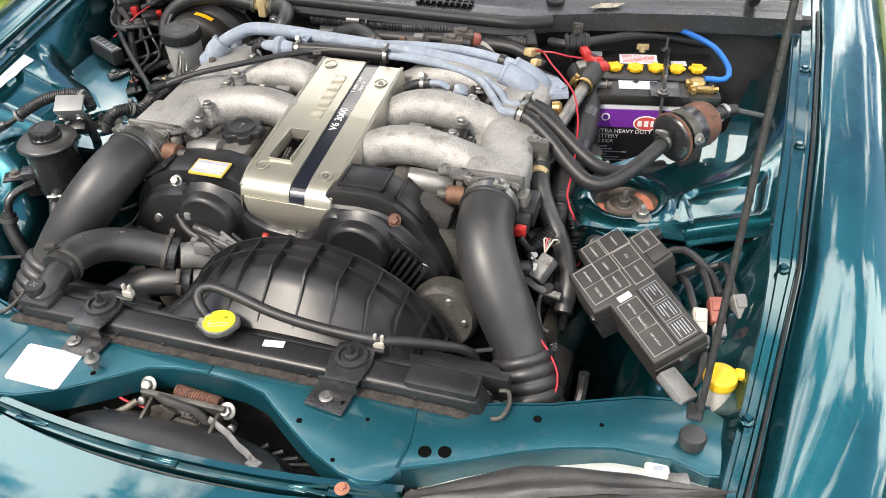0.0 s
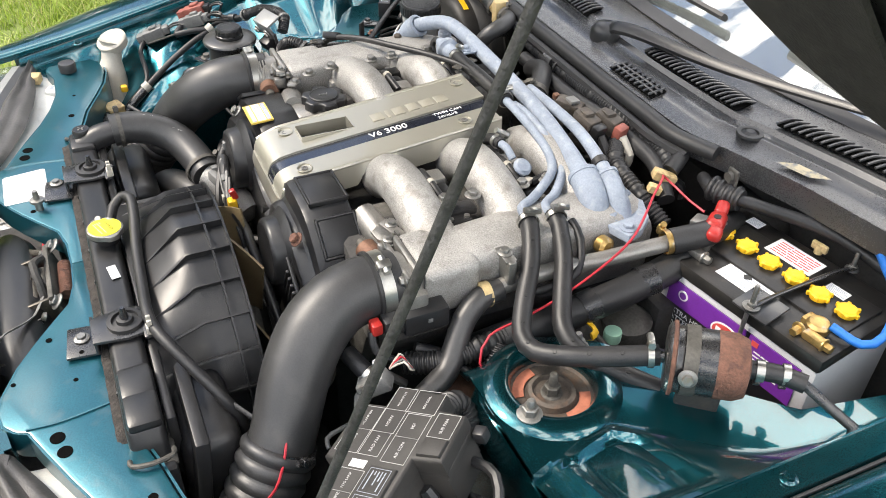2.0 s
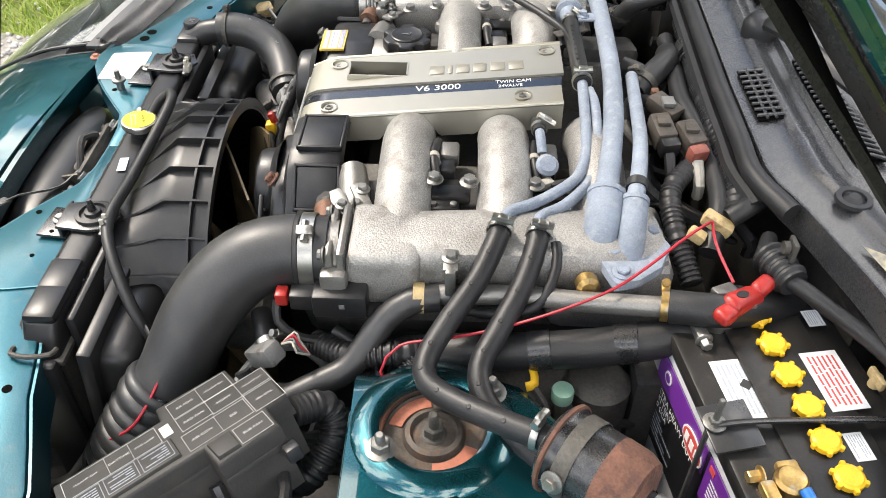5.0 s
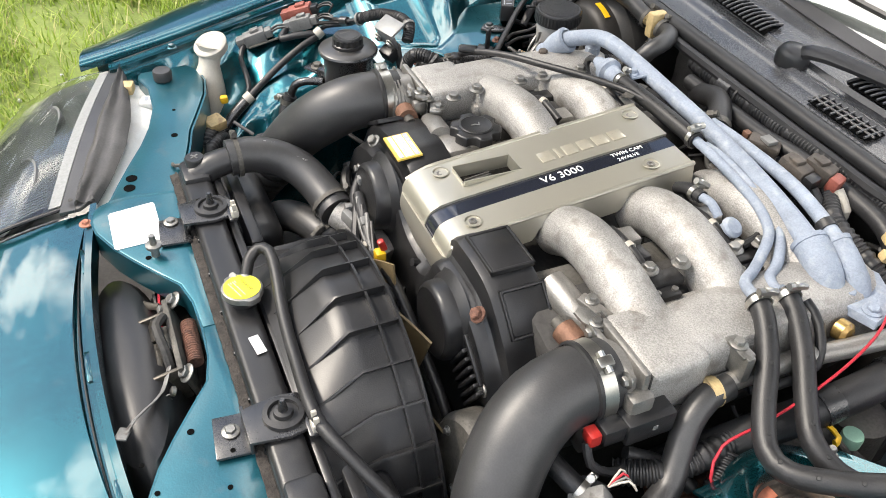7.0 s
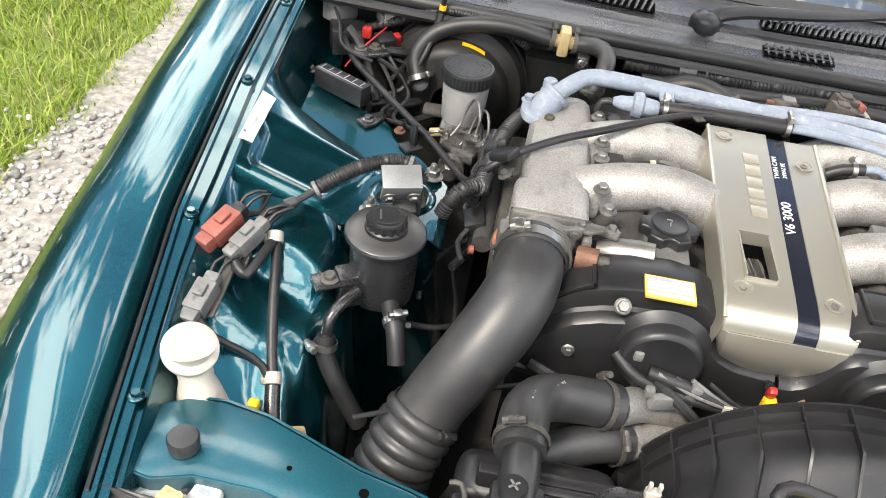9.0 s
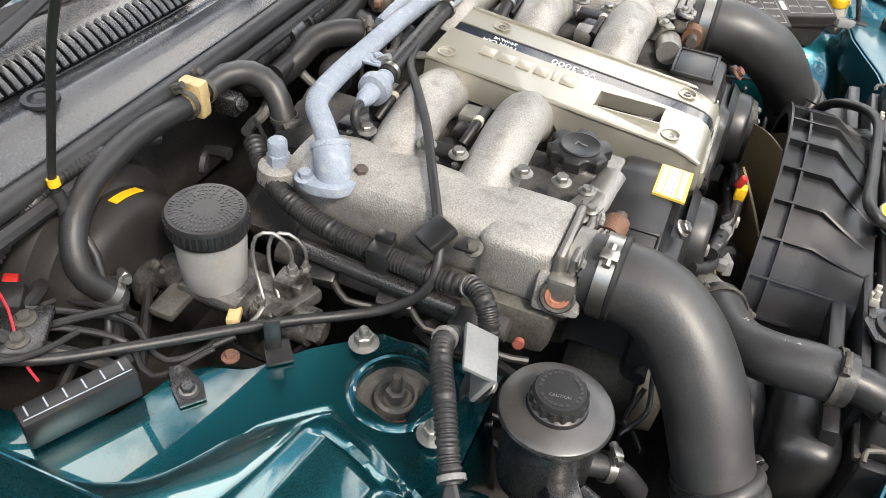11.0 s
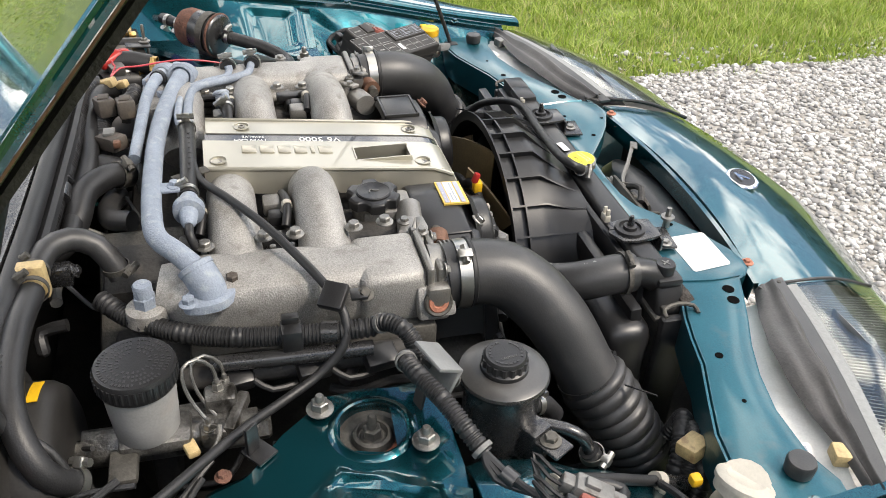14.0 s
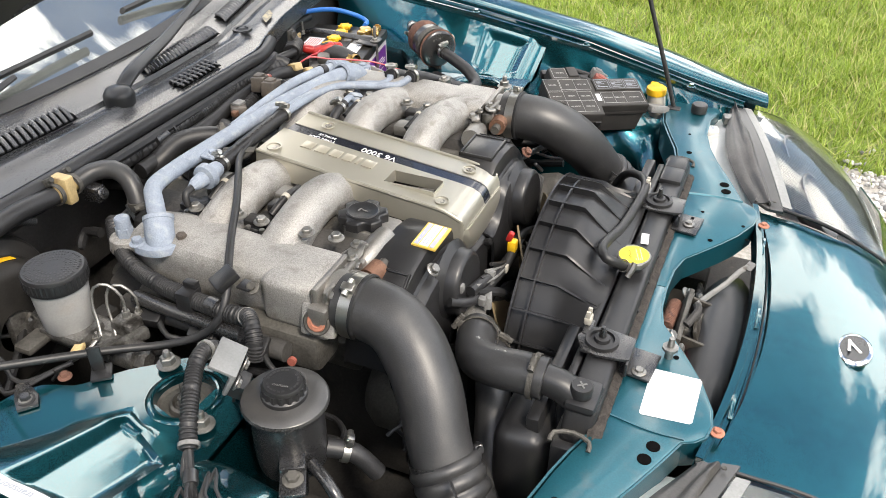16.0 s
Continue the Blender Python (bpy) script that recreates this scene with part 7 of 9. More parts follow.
single("thin_hose", tube([(0.318, 0.125, 0.885), (0.345, 0.125, 0.872), (0.375, 0.105, 0.845), (0.372, 0.06, 0.828), (0.362, 0.03, 0.822)], 0.006, 10), RUBBER, "thin black vacuum hose", "hose")

# hard pipe and hoses along the outer side of the plenum
gp = thing("water_pipe", "grey corroded water pipe along the plenum", "pipe")
part("pipe", tube([(0.355, -0.012, 0.838), (0.357, 0.042, 0.842), (0.361, 0.093, 0.846), (0.371, 0.151, 0.850), (0.382, 0.205, 0.858), (0.390, 0.245, 0.864)], 0.0115, 14), CAST_SMOOTH, gp)
part("clamp", band_bm((0.388, 0.235, 0.865), (0.2, 1, 0.1), 0.0155, 0.008, turn=0.5), BRASS, gp)
part("band", lathe([(0.0165, -0.006), (0.0175, -0.006), (0.0175, 0.006), (0.0165, 0.006)], 16, aim((0.358, -0.022, 0.835), (0, 1, 0))), TAN_PLASTIC, gp, "tan clip")
part("hose", tube([(0.358, 0.0, 0.836), (0.362, -0.030, 0.834), (0.374, -0.058, 0.818), (0.392, -0.078, 0.795), (0.410, -0.098, 0.775), (0.425, -0.13, 0.765), (0.44, -0.17, 0.75), (0.44, -0.21, 0.72)], 0.0155, 14), RUBBER_GREY, gp, "greyed rubber hose")
part("hose", tube([(0.390, 0.24, 0.866), (0.40, 0.285, 0.872), (0.385, 0.33, 0.86), (0.36, 0.38, 0.84)], 0.018, 14), RUBBER, gp)
tl = thing("wiring_loom", "thick taped black loom beside the engine", "wiring loom")
for at, d in (((0.404, 0.20, 0.822), (-0.1, -1, -0.2)), ((0.403, 0.11, 0.806), (0, -1, -0.2))):
    part("tape", lathe([(0.0215, -0.012), (0.0222, -0.012), (0.0222, 0.012), (0.0215, 0.012)], 16, aim(at, d)), BLACK_GLOSS, tl)
part("loom", tube([(0.36, 0.33, 0.845), (0.395, 0.27, 0.835), (0.405, 0.18, 0.818), (0.402, 0.09, 0.802), (0.395, 0.02, 0.79), (0.385, -0.05, 0.77)], 0.021, 14), RUBBER, tl)
single("conduit", tube([(0.385, 0.06, 0.785), (0.392, 0.0, 0.788), (0.40, -0.05, 0.79), (0.395, -0.10, 0.78), (0.37, -0.14, 0.77)], 0.013, 12, rib=0.0022, pitch=0.006), RUBBER, "corrugated black conduit beside the engine", "conduit")
single("conduit", tube([(0.405, -0.02, 0.79), (0.425, -0.045, 0.76), (0.43, -0.05, 0.70), (0.42, -0.05, 0.64)], 0.011, 12, rib=0.002, pitch=0.006), RUBBER, "corrugated black conduit going down", "conduit")
single("red_lead", tube([(0.283, 0.300, 0.892), (0.300, 0.285, 0.900), (0.322, 0.255, 0.893), (0.350, 0.222, 0.886), (0.378, 0.182, 0.877), (0.395, 0.130, 0.862), (0.404, 0.070, 0.842), (0.408, 0.010, 0.826), (0.410, -0.040, 0.815), (0.426, -0.060, 0.79), (0.438, -0.045, 0.755), (0.46, -0.07, 0.74), (0.44, -0.09, 0.71)], 0.0017, 6), RED_WIRE, "loose thin red wire along the engine", "wire")
single("red_lead", tube([(0.283, 0.300, 0.892), (0.320, 0.295, 0.895), (0.345, 0.300, 0.888), (0.372, 0.305, 0.885)], 0.0017, 6), RED_WIRE, "loose thin red wire to the battery", "wire")
single("red_lead", tube([(0.395, -0.305, 0.775), (0.425, -0.31, 0.755), (0.455, -0.335, 0.72), (0.455, -0.37, 0.69)], 0.0017, 6), RED_WIRE, "thin red wire beside the intake bellows", "wire")
yc = thing("wiring_plug", "yellowed in-line wiring plug with red wires", "plug")
part("shell", merge(rbox(0.018, 0.036, 0.015, Matrix.Translation((0.276, 0.309, 0.884)) @ pose(0, 0, 0, -20, 0, -25), 0.003), rbox(0.015, 0.020, 0.013, Matrix.Translation((0.288, 0.285, 0.876)) @ pose(0, 0, 0, -20, 0, -25), 0.003)), TAN_PLASTIC, yc)
part("lead", tube([(0.272, 0.322, 0.888), (0.262, 0.345, 0.90), (0.24, 0.36, 0.895), (0.18, 0.352, 0.895)], 0.012, 10), RUBBER, yc)

# throttle sensor box with red plug
ts = thing("throttle_sensor", "black sensor box with a red connector", "sensor")
part("box", merge(rbox(0.030, 0.060, 0.032, Matrix.Translation((0.360, -0.108, 0.832)), 0.004), rbox(0.022, 0.030, 0.022, Matrix.Translation((0.360, -0.148, 0.834)), 0.003)), BLACK_PLASTIC, ts)
part("mark", rbox(0.0006, 0.006, 0.006, Matrix.Translation((0.3755, -0.105, 0.835)), 0), GREY_PLASTIC, ts)
part("connector", rbox(0.018, 0.014, 0.017, Matrix.Translation((0.361, -0.172, 0.836)), 0.003), RED_PLASTIC, ts, "red connector")
part("lead", tube([(0.362, -0.178, 0.83), (0.375, -0.178, 0.81), (0.38, -0.155, 0.79), (0.375, -0.13, 0.78)], 0.005, 8), RUBBER, ts)
pl = thing("wiring_plug", "dusty brown-grey plug with pale wires", "plug")
part("shell", rbox(0.024, 0.042, 0.024, Matrix.Translation((0.402, -0.190, 0.785)) @ pose(0, 0, 0, 35, 0, -30), 0.004), GREY_PLASTIC, pl)
for k in range(4):
    part("wire", tube([(0.400, -0.170, 0.800), (0.395 + 0.005 * k, -0.155, 0.815), (0.40 + 0.006 * k, -0.15, 0.808), (0.405, -0.14, 0.79)], 0.0014, 6), (WHITE_PLASTIC, RED_WIRE, GREY_PLASTIC, WHITE_PLASTIC)[k], pl)
part("lead", tube([(0.415, -0.215, 0.77), (0.425, -0.20, 0.75), (0.42, -0.15, 0.74), (0.40, -0.10, 0.745)], 0.009, 10), RUBBER, pl)
vh = thing("vacuum_hose", "short black hose stub with clamp under the intake pipe", "hose")
part("hose", tube([(0.345, -0.205, 0.79), (0.375, -0.195, 0.785), (0.40, -0.18, 0.775)], 0.012, 12), RUBBER, vh)
part("clamp", band_bm((0.385, -0.190, 0.782), (0.8, 0.4, -0.2), 0.0135, 0.008, turn=0.8), STEEL, vh)
part("pipe", tube([(0.36, -0.12, 0.78), (0.38, -0.08, 0.765), (0.41, -0.06, 0.75)], 0.009, 10), RUBBER, vh)

ds = thing("dipstick", "yellow oil dipstick ring", "dipstick")
part("ring", tube([(0.405, 0.090, 0.793), (0.418, 0.102, 0.794), (0.436, 0.104, 0.791), (0.440, 0.095, 0.789)], 0.006, 10, flat=0.5), YELLOW, ds)
part("tube", tube([(0.436, 0.102, 0.788), (0.45, 0.12, 0.75), (0.45, 0.12, 0.60)], 0.004, 8), GRIME, ds)
gc = thing("filler_plug", "pale green plastic cap on a metal neck", "cap")
part("cap", lathe([(0.012, 0), (0.0125, 0.012), (0.0115, 0.015)], 20, Matrix.Translation((0.432, 0.136, 0.762))), GREEN_CAP, gc)
part("neck", lathe([(0.010, -0.14), (0.010, 0.0)], 14, Matrix.Translation((0.432, 0.136, 0.762))), GRIME, gc)
hs = thing("heat_shield", "dull cast exhaust shield low beside the engine", "heat shield")
part("shield", merge(rbox(0.09, 0.16, 0.10, Matrix.Translation((0.39, 0.10, 0.70)) @ pose(0, 0, 0, 0, 25), 0.02), lathe([(0.035, 0), (0.035, 0.1), (0.02, 0.11)], 20, Matrix.Translation((0.405, 0.18, 0.66)))), GRIME, hs)
part("shield", rbox(0.10, 0.12, 0.012, Matrix.Translation((0.41, -0.03, 0.69)) @ pose(0, 0, 0, 0, 35), 0.004), BROWN_METAL, hs)

# clutch line fitting near the scuttle
cl = thing("pipe_union", "black rubber-sleeved pipe with a bracket near the scuttle", "pipe")
part("pipe", tube([(0.30, 0.36, 0.885), (0.345, 0.345, 0.890), (0.40, 0.385, 0.888), (0.48, 0.44, 0.88), (0.60, 0.47, 0.86)], 0.009, 10), RUBBER, cl)
part("sleeve", tube([(0.330, 0.348, 0.889), (0.375, 0.365, 0.889)], 0.016, 14, rib=0.003, pitch=0.012), RUBBER, cl)
part("bracket", merge(rbox(0.020, 0.006, 0.040, Matrix.Translation((0.352, 0.362, 0.908)), 0.003), lathe([(0.007, 0), (0.007, 0.006)], 12, aim((0.352, 0.358, 0.918), (0, -1, 0)))), GRIME, cl)

# ---- right-hand side ----
ps = thing("steering_reservoir", "black enamelled power steering fluid reservoir with screw cap", "reservoir")
PS = Matrix.Translation((-0.497, -0.148, 0.0))
part("body", lathe([(0.030, 0.745), (0.041, 0.752), (0.043, 0.77), (0.043, 0.842), (0.0505, 0.846), (0.0515, 0.850), (0.050, 0.8530)], 40, PS), BLACK_GLOSS, ps, "black enamelled can", sharp=25)
part("top_plate", lathe([(0.0500, 0.8530), (0.0490, 0.8540), (0.032, 0.8562), (0.027, 0.8572)], 40, PS, cap=False), DUST_SHEEN, ps, "dusty satin top plate, paler with painted sky sheen")
pc = lathe([(0.0265, 0.856), (0.0265, 0.862), (0.024, 0.864), (0.024, 0.874), (0.022, 0.877), (0.0, 0.8775)], 32, PS, cap=False)
merge(pc, prism([((0.0256 if k % 4 < 2 else 0.0240) * math.cos(k * math.pi / 32), (0.0256 if k % 4 < 2 else 0.0240) * math.sin(k * math.pi / 32)) for k in range(64)], 0.863, 0.873, PS))
capob = part("cap", pc, BLACK_PLASTIC, ps, "ribbed black screw cap")
ringp = bmn()
for k in range(22):
    if k % 7:
        merge(ringp, rbox(0.0026, 0.0034, 0.0004, PS @ Matrix.Rotation(k * 2 * math.pi / 22, 4, "Z") @ Matrix.Translation((0.0175, 0, 0.8778)), 0))
part("print", ringp, RUBBER_GREY, capob)
writing(capob, "CAUTION", PS @ Matrix.Translation((0, 0, 0.8779)) @ pose(0, 0, 0, 0, 0, -80) @ Matrix.Translation((0, -0.008, 0)), 0.0042, GREY_PLASTIC, depth=0.0001)
part("bracket", merge(rbox(0.05, 0.030, 0.005, Matrix.Translation((-0.553, -0.186, 0.790)) @ pose(0, 0, 0, 0, 0, 30), 0.002), rbox(0.03, 0.03, 0.05, Matrix.Translation((-0.535, -0.175, 0.775)) @ pose(0, 0, 0, 0, 0, 30), 0.003)), BLACK_GLOSS, ps)
part("bolt", bolt_bm(Matrix.Translation((-0.556, -0.188, 0.793)), 0.008, 0.008), GRIME, ps)
part("outlet", tube([(-0.520, -0.190, 0.782), (-0.533, -0.215, 0.782), (-0.543, -0.235, 0.772), (-0.545, -0.245, 0.75)], 0.0075, 12), BLACK_GLOSS, ps)
part("hose", tube([(-0.545, -0.244, 0.752), (-0.543, -0.255, 0.73), (-0.52, -0.27, 0.69), (-0.49, -0.28, 0.64)], 0.012, 12), RUBBER, ps)
part("clamp", band_bm((-0.544, -0.250, 0.742), (0, -0.3, -1), 0.0135, 0.009, turn=2.5), STEEL, ps)
part("hose", tube([(-0.478, -0.185, 0.765), (-0.465, -0.215, 0.755), (-0.455, -0.24, 0.72)], 0.012, 12), RUBBER, ps)
part("clamp", band_bm((-0.468, -0.205, 0.758), (0.4, -0.8, -0.3), 0.0135, 0.009, turn=1.5), STEEL, ps)

# brake master cylinder
bk = thing("brake_master_cylinder", "brake master cylinder with milky fluid reservoir and black cap", "brake cylinder")
BK = Matrix.Translation((-0.446, 0.235, 0.0))
res = part("reservoir", lathe([(0.030, 0.795), (0.0335, 0.80), (0.0355, 0.83), (0.0375, 0.868), (0.0375, 0.874)], 36, BK), MILKY, bk, "milky plastic reservoir")
bc = lathe([(0.0405, 0.868), (0.0415, 0.871), (0.0415, 0.888), (0.0395, 0.8915), (0.030, 0.8925), (0.0, 0.892)], 40, BK, cap=False)
merge(bc, prism([((0.0424 if k % 4 < 2 else 0.0412) * math.cos(k * math.pi / 80), (0.0424 if k % 4 < 2 else 0.0412) * math.sin(k * math.pi / 80)) for k in range(160)], 0.872, 0.887, BK))
bcap = part("cap", bc, BLACK_PLASTIC, res, "ribbed black cap with embossed writing")
em = bmn()
for r_, n_ in ((0.0345, 54), (0.0285, 44), (0.0225, 34), (0.0165, 20)):
    for k in range(n_):
        if k % 7:
            merge(em, rbox(0.0036, 0.0020, 0.0006, BK @ Matrix.Rotation(k * 2 * math.pi / n_, 4, "Z") @ Matrix.Translation((r_, 0, 0.8926)), 0))
part("embossing", em, RUBBER_GREY, bcap)
part("reservoir_foot", rbox(0.05, 0.075, 0.018, Matrix.Translation((-0.452, 0.228, 0.792)), 0.006), OILY_CAST, bk)
cyl = tube([(-0.440, 0.345, 0.772), (-0.445, 0.12, 0.772)], 0.021, 20)
merge(cyl, rbox(0.045, 0.10, 0.03, Matrix.Translation((-0.430, 0.20, 0.775)), 0.008))
merge(cyl, rbox(0.08, 0.016, 0.06, Matrix.Translation((-0.44, 0.318, 0.775)), 0.006))
merge(cyl, rbox(0.030, 0.036, 0.040, Matrix.Translation((-0.420, 0.158, 0.790)), 0.006))
merge(cyl, rbox(0.026, 0.030, 0.024, Matrix.Translation((-0.458, 0.168, 0.785)), 0.006))
merge(cyl, rbox(0.060, 0.014, 0.018, Matrix.Translation((-0.440, 0.142, 0.790)) @ pose(0, 0, 0, 0, 0, -20), 0.004))
merge(cyl, lathe([(0.016, 0), (0.016, 0.012), (0.012, 0.016)], 6, aim((-0.446, 0.122, 0.772), (0, -1, 0))))
part("cylinder", cyl, OILY_CAST, bk, "oily aluminium cylinder")
for dx, dy, dz in ((0.0, 0.0, 0.0), (0.016, -0.008, -0.010)):
    part("brake_pipe", tube([(-0.416 + dx, 0.160 + dy, 0.822 + dz), (-0.414 + dx, 0.163 + dy, 0.842 + dz), (-0.419 + dx, 0.178 + dy, 0.860 + dz), (-0.429 + dx, 0.192 + dy, 0.858 + dz), (-0.438 + dx, 0.192 + dy, 0.838 + dz), (-0.444 + dx, 0.184 + dy, 0.815 + dz), (-0.455 + dx, 0.172 + dy, 0.800 + dz)], 0.0022, 8), ZINC, bk)
part("brake_pipe", tube([(-0.462, 0.172, 0.80), (-0.475, 0.160, 0.812), (-0.492, 0.165, 0.802), (-0.505, 0.190, 0.785), (-0.51, 0.22, 0.75)], 0.0027, 8), ZINC, bk)
for at in ((-0.416, 0.160, 0.808), (-0.402, 0.152, 0.800), (-0.462, 0.172, 0.795)):
    part("union", bolt_bm(Matrix.Translation(at), 0.0062, 0.010, 1.2, 0.006), ZINC, bk)
part("level_plug", rbox(0.022, 0.014, 0.010, Matrix.Translation((-0.480, 0.192, 0.790)) @ pose(0, 0, 0, 0, 0, 20), 0.003), TAN_PLASTIC, bk, "tan level-sensor plug")
part("flange_foot", rbox(0.045, 0.03, 0.012, Matrix.Translation((-0.49, 0.26, 0.788)), 0.005), GRIME, bk)

bb = thing("brake_booster", "large round dusty black brake booster on the bulkhead", "brake booster")
part("shell", lathe([(0.03, -0.040), (0.078, -0.038), (0.090, -0.032), (0.097, -0.020), (0.0985, 0.002), (0.104, 0.008), (0.118, 0.014), (0.1225, 0.024), (0.1235, 0.040), (0.127, 0.042), (0.127, 0.050), (0.1235, 0.052), (0.121, 0.11)], 56, aim((-0.475, 0.345, 0.780), (0, 1, 0)), cap=False), BOOSTER_BLACK, bb, "dusty black shell")
part("yellow_tag", sheet(lambda u, v: (-0.475 + 0.0995 * math.sin(u), 0.326 + v, 0.780 + 0.0995 * math.cos(u)), [radians(a) for a in (4, 10, 16, 22, 28)], [0.0, 0.011], 0.001), YELLOW, bb, "yellow tag")
part("non_return", lathe([(0.018, 0), (0.016, 0.012), (0.010, 0.016)], 18, aim((-0.525, 0.306, 0.805), (-0.2, -0.7, 0.7))), RUBBER, bb)

vb = thing("vacuum_hose", "thick grey-black brake servo hose with a tan valve", "hose")
part("hose", tube([(-0.529, 0.294, 0.819), (-0.536, 0.305, 0.834), (-0.540, 0.318, 0.854), (-0.517, 0.335, 0.885), (-0.470, 0.345, 0.905), (-0.400, 0.345, 0.915), (-0.328, 0.342, 0.908)], 0.0138, 16), RUBBER, vb)
part("hose", tube([(-0.285, 0.345, 0.905), (-0.255, 0.335, 0.912), (-0.236, 0.312, 0.912), (-0.236, 0.285, 0.900), (-0.245, 0.268, 0.875), (-0.25, 0.262, 0.86)], 0.0145, 16), RUBBER_GREY, vb)
part("valve", merge(lathe([(0.011, -0.03), (0.011, 0.03)], 14, aim((-0.308, 0.344, 0.907), (1, 0.1, -0.05))), rbox(0.018, 0.032, 0.044, Matrix.Translation((-0.305, 0.344, 0.908)), 0.004)), TAN_PLASTIC, vb, "tan check valve")
for at in ((-0.325, 0.341, 0.909), (-0.288, 0.345, 0.906), (-0.246, 0.266, 0.872)):
    part("clamp", band_bm(at, (1, 0.1, -0.1) if at[2] > 0.9 else (0, 0.1, 1), 0.0152, 0.007, turn=1.0), GRIME, vb, "spring clip")
part("clamp", band_bm((-0.5305, 0.297, 0.822), (-0.4, 0.5, 0.8), 0.0148, 0.009, turn=2.0), STEEL, vb)
part("bracket", merge(rbox(0.02, 0.03, 0.025, Matrix.Translation((-0.27, 0.325, 0.887)), 0.003), bolt_bm(aim((-0.27, 0.308, 0.89), (0, -1, 0.4)), 0.006, 0.006)), BLACK_GLOSS, vb)

# ignition module bracket and its loom
im = thing("ignition_module", "dull silver module on a bracket beside the strut tower", "module")
IM = Matrix.Translation((-0.492, -0.078, 0.862)) @ pose(0, 0, 0, 28, 0, 18)
part("box", merge(rbox(0.052, 0.006, 0.036, IM, 0.002), rbox(0.052, 0.034, 0.005, IM @ Matrix.Translation((0, 0.014, 0.016)), 0.0018)), PALE_METAL, im)
for dx in (-0.016, 0.016):
    part("bolt", bolt_bm(IM @ Matrix.Translation((dx, -0.006, 0)) @ pose(0, 0, 0, 90), 0.006, 0.005), ZINC, im)
part("bracket", rbox(0.018, 0.004, 0.065, Matrix.Translation((-0.475, -0.062, 0.828)) @ pose(0, 0, 0, 10, 0, 18), 0.0015), DARK, im)
part("connector", rbox(0.030, 0.022, 0.022, IM @ Matrix.Translation((0.006, -0.012, -0.024)), 0.003), BLACK_PLASTIC, im)
lm = thing("wiring_loom", "corrugated black loom clipped along the strut tower", "wiring loom")
part("conduit", tube([(-0.393, -0.022, 0.852), (-0.402, -0.036, 0.862), (-0.418, -0.052, 0.862), (-0.430, -0.062, 0.848), (-0.438, -0.064, 0.828)], 0.0095, 14, rib=0.0016, pitch=0.0038), RUBBER, lm)
part("conduit", tube([(-0.468, -0.050, 0.862), (-0.485, -0.040, 0.878), (-0.512, -0.044, 0.884), (-0.552, -0.064, 0.878), (-0.585, -0.082, 0.862), (-0.604, -0.094, 0.850)], 0.0088, 14, rib=0.0015, pitch=0.0038), RUBBER, lm)
for k in range(3):
    part("tail", tube([(-0.600, -0.092, 0.852), (-0.618 - 0.003 * k, -0.106 + 0.003 * k, 0.842 - 0.004 * k), (-0.648, -0.128 - 0.008 * k, 0.836 - 0.006 * k), (-0.676 + 0.012 * k, -0.150 - 0.006 * k, 0.836 - 0.012 * k), (-0.692 + 0.020 * k, -0.172 - 0.004 * k, 0.836 - 0.010 * k)], 0.0042, 8), RUBBER, lm)
part("tape", tube([(-0.622, -0.108, 0.840), (-0.634, -0.117, 0.837)], 0.0085, 10), BLACK_GLOSS, lm)
for at, d in (((-0.398, -0.030, 0.858), (-0.6, -0.6, 0.5)), ((-0.490, -0.039, 0.880), (-1, 0, 0.3)), ((-0.600, -0.092, 0.852), (-0.8, -0.5, -0.4))):
    part("clip", band_bm(at, d, 0.0100, 0.005, 0.002, screw=False), GREY_PLASTIC, lm, "toothed grey clip")

# throttle cable with clip
tcab = thing("throttle_cable", "black throttle cable looping over the plenum", "cable")
part("sheath", tube([(-0.075, 0.170, 0.916), (-0.124, 0.160, 0.912), (-0.175, 0.128, 0.912), (-0.235, 0.090, 0.908), (-0.300, 0.055, 0.900), (-0.352, 0.026, 0.886), (-0.385, 0.010, 0.866), (-0.405, 0.015, 0.838), (-0.418, 0.045, 0.812), (-0.440, 0.085, 0.803), (-0.475, 0.128, 0.808), (-0.520, 0.170, 0.818), (-0.58, 0.225, 0.83), (-0.64, 0.29, 0.84), (-0.68, 0.36, 0.86)], 0.0055, 10, step=0.01), RUBBER, tcab)
part("clip", merge(rbox(0.034, 0.030, 0.012, Matrix.Translation((-0.370, 0.020, 0.884)) @ pose(0, 0, 0, 0, -25, -30), 0.003), rbox(0.02, 0.02, 0.004, Matrix.Translation((-0.364, -0.010, 0.878)), 0.001)), BLACK_PLASTIC, tcab, "black plastic clip")
part("stay", merge(rbox(0.005, 0.016, 0.046, Matrix.Translation((-0.508, 0.128, 0.816)) @ pose(0, 0, 0, 0, 0, 40), 0.0015), rbox(0.030, 0.026, 0.004, Matrix.Translation((-0.510, 0.122, 0.8005)) @ pose(0, 0, 0, 0, 0, 40), 0.001)), BLACK_PLASTIC, tcab, "bent black stay")
il = thing("injector_loom", "corrugated black loom along the plenum", "wiring loom")
part("conduit", tube([(-0.285, 0.285, 0.855), (-0.318, 0.250, 0.848), (-0.350, 0.200, 0.845), (-0.372, 0.140, 0.845), (-0.384, 0.070, 0.846), (-0.391, 0.010, 0.848), (-0.393, -0.025, 0.850)], 0.0108, 14, rib=0.0016, pitch=0.0040), RUBBER, il)
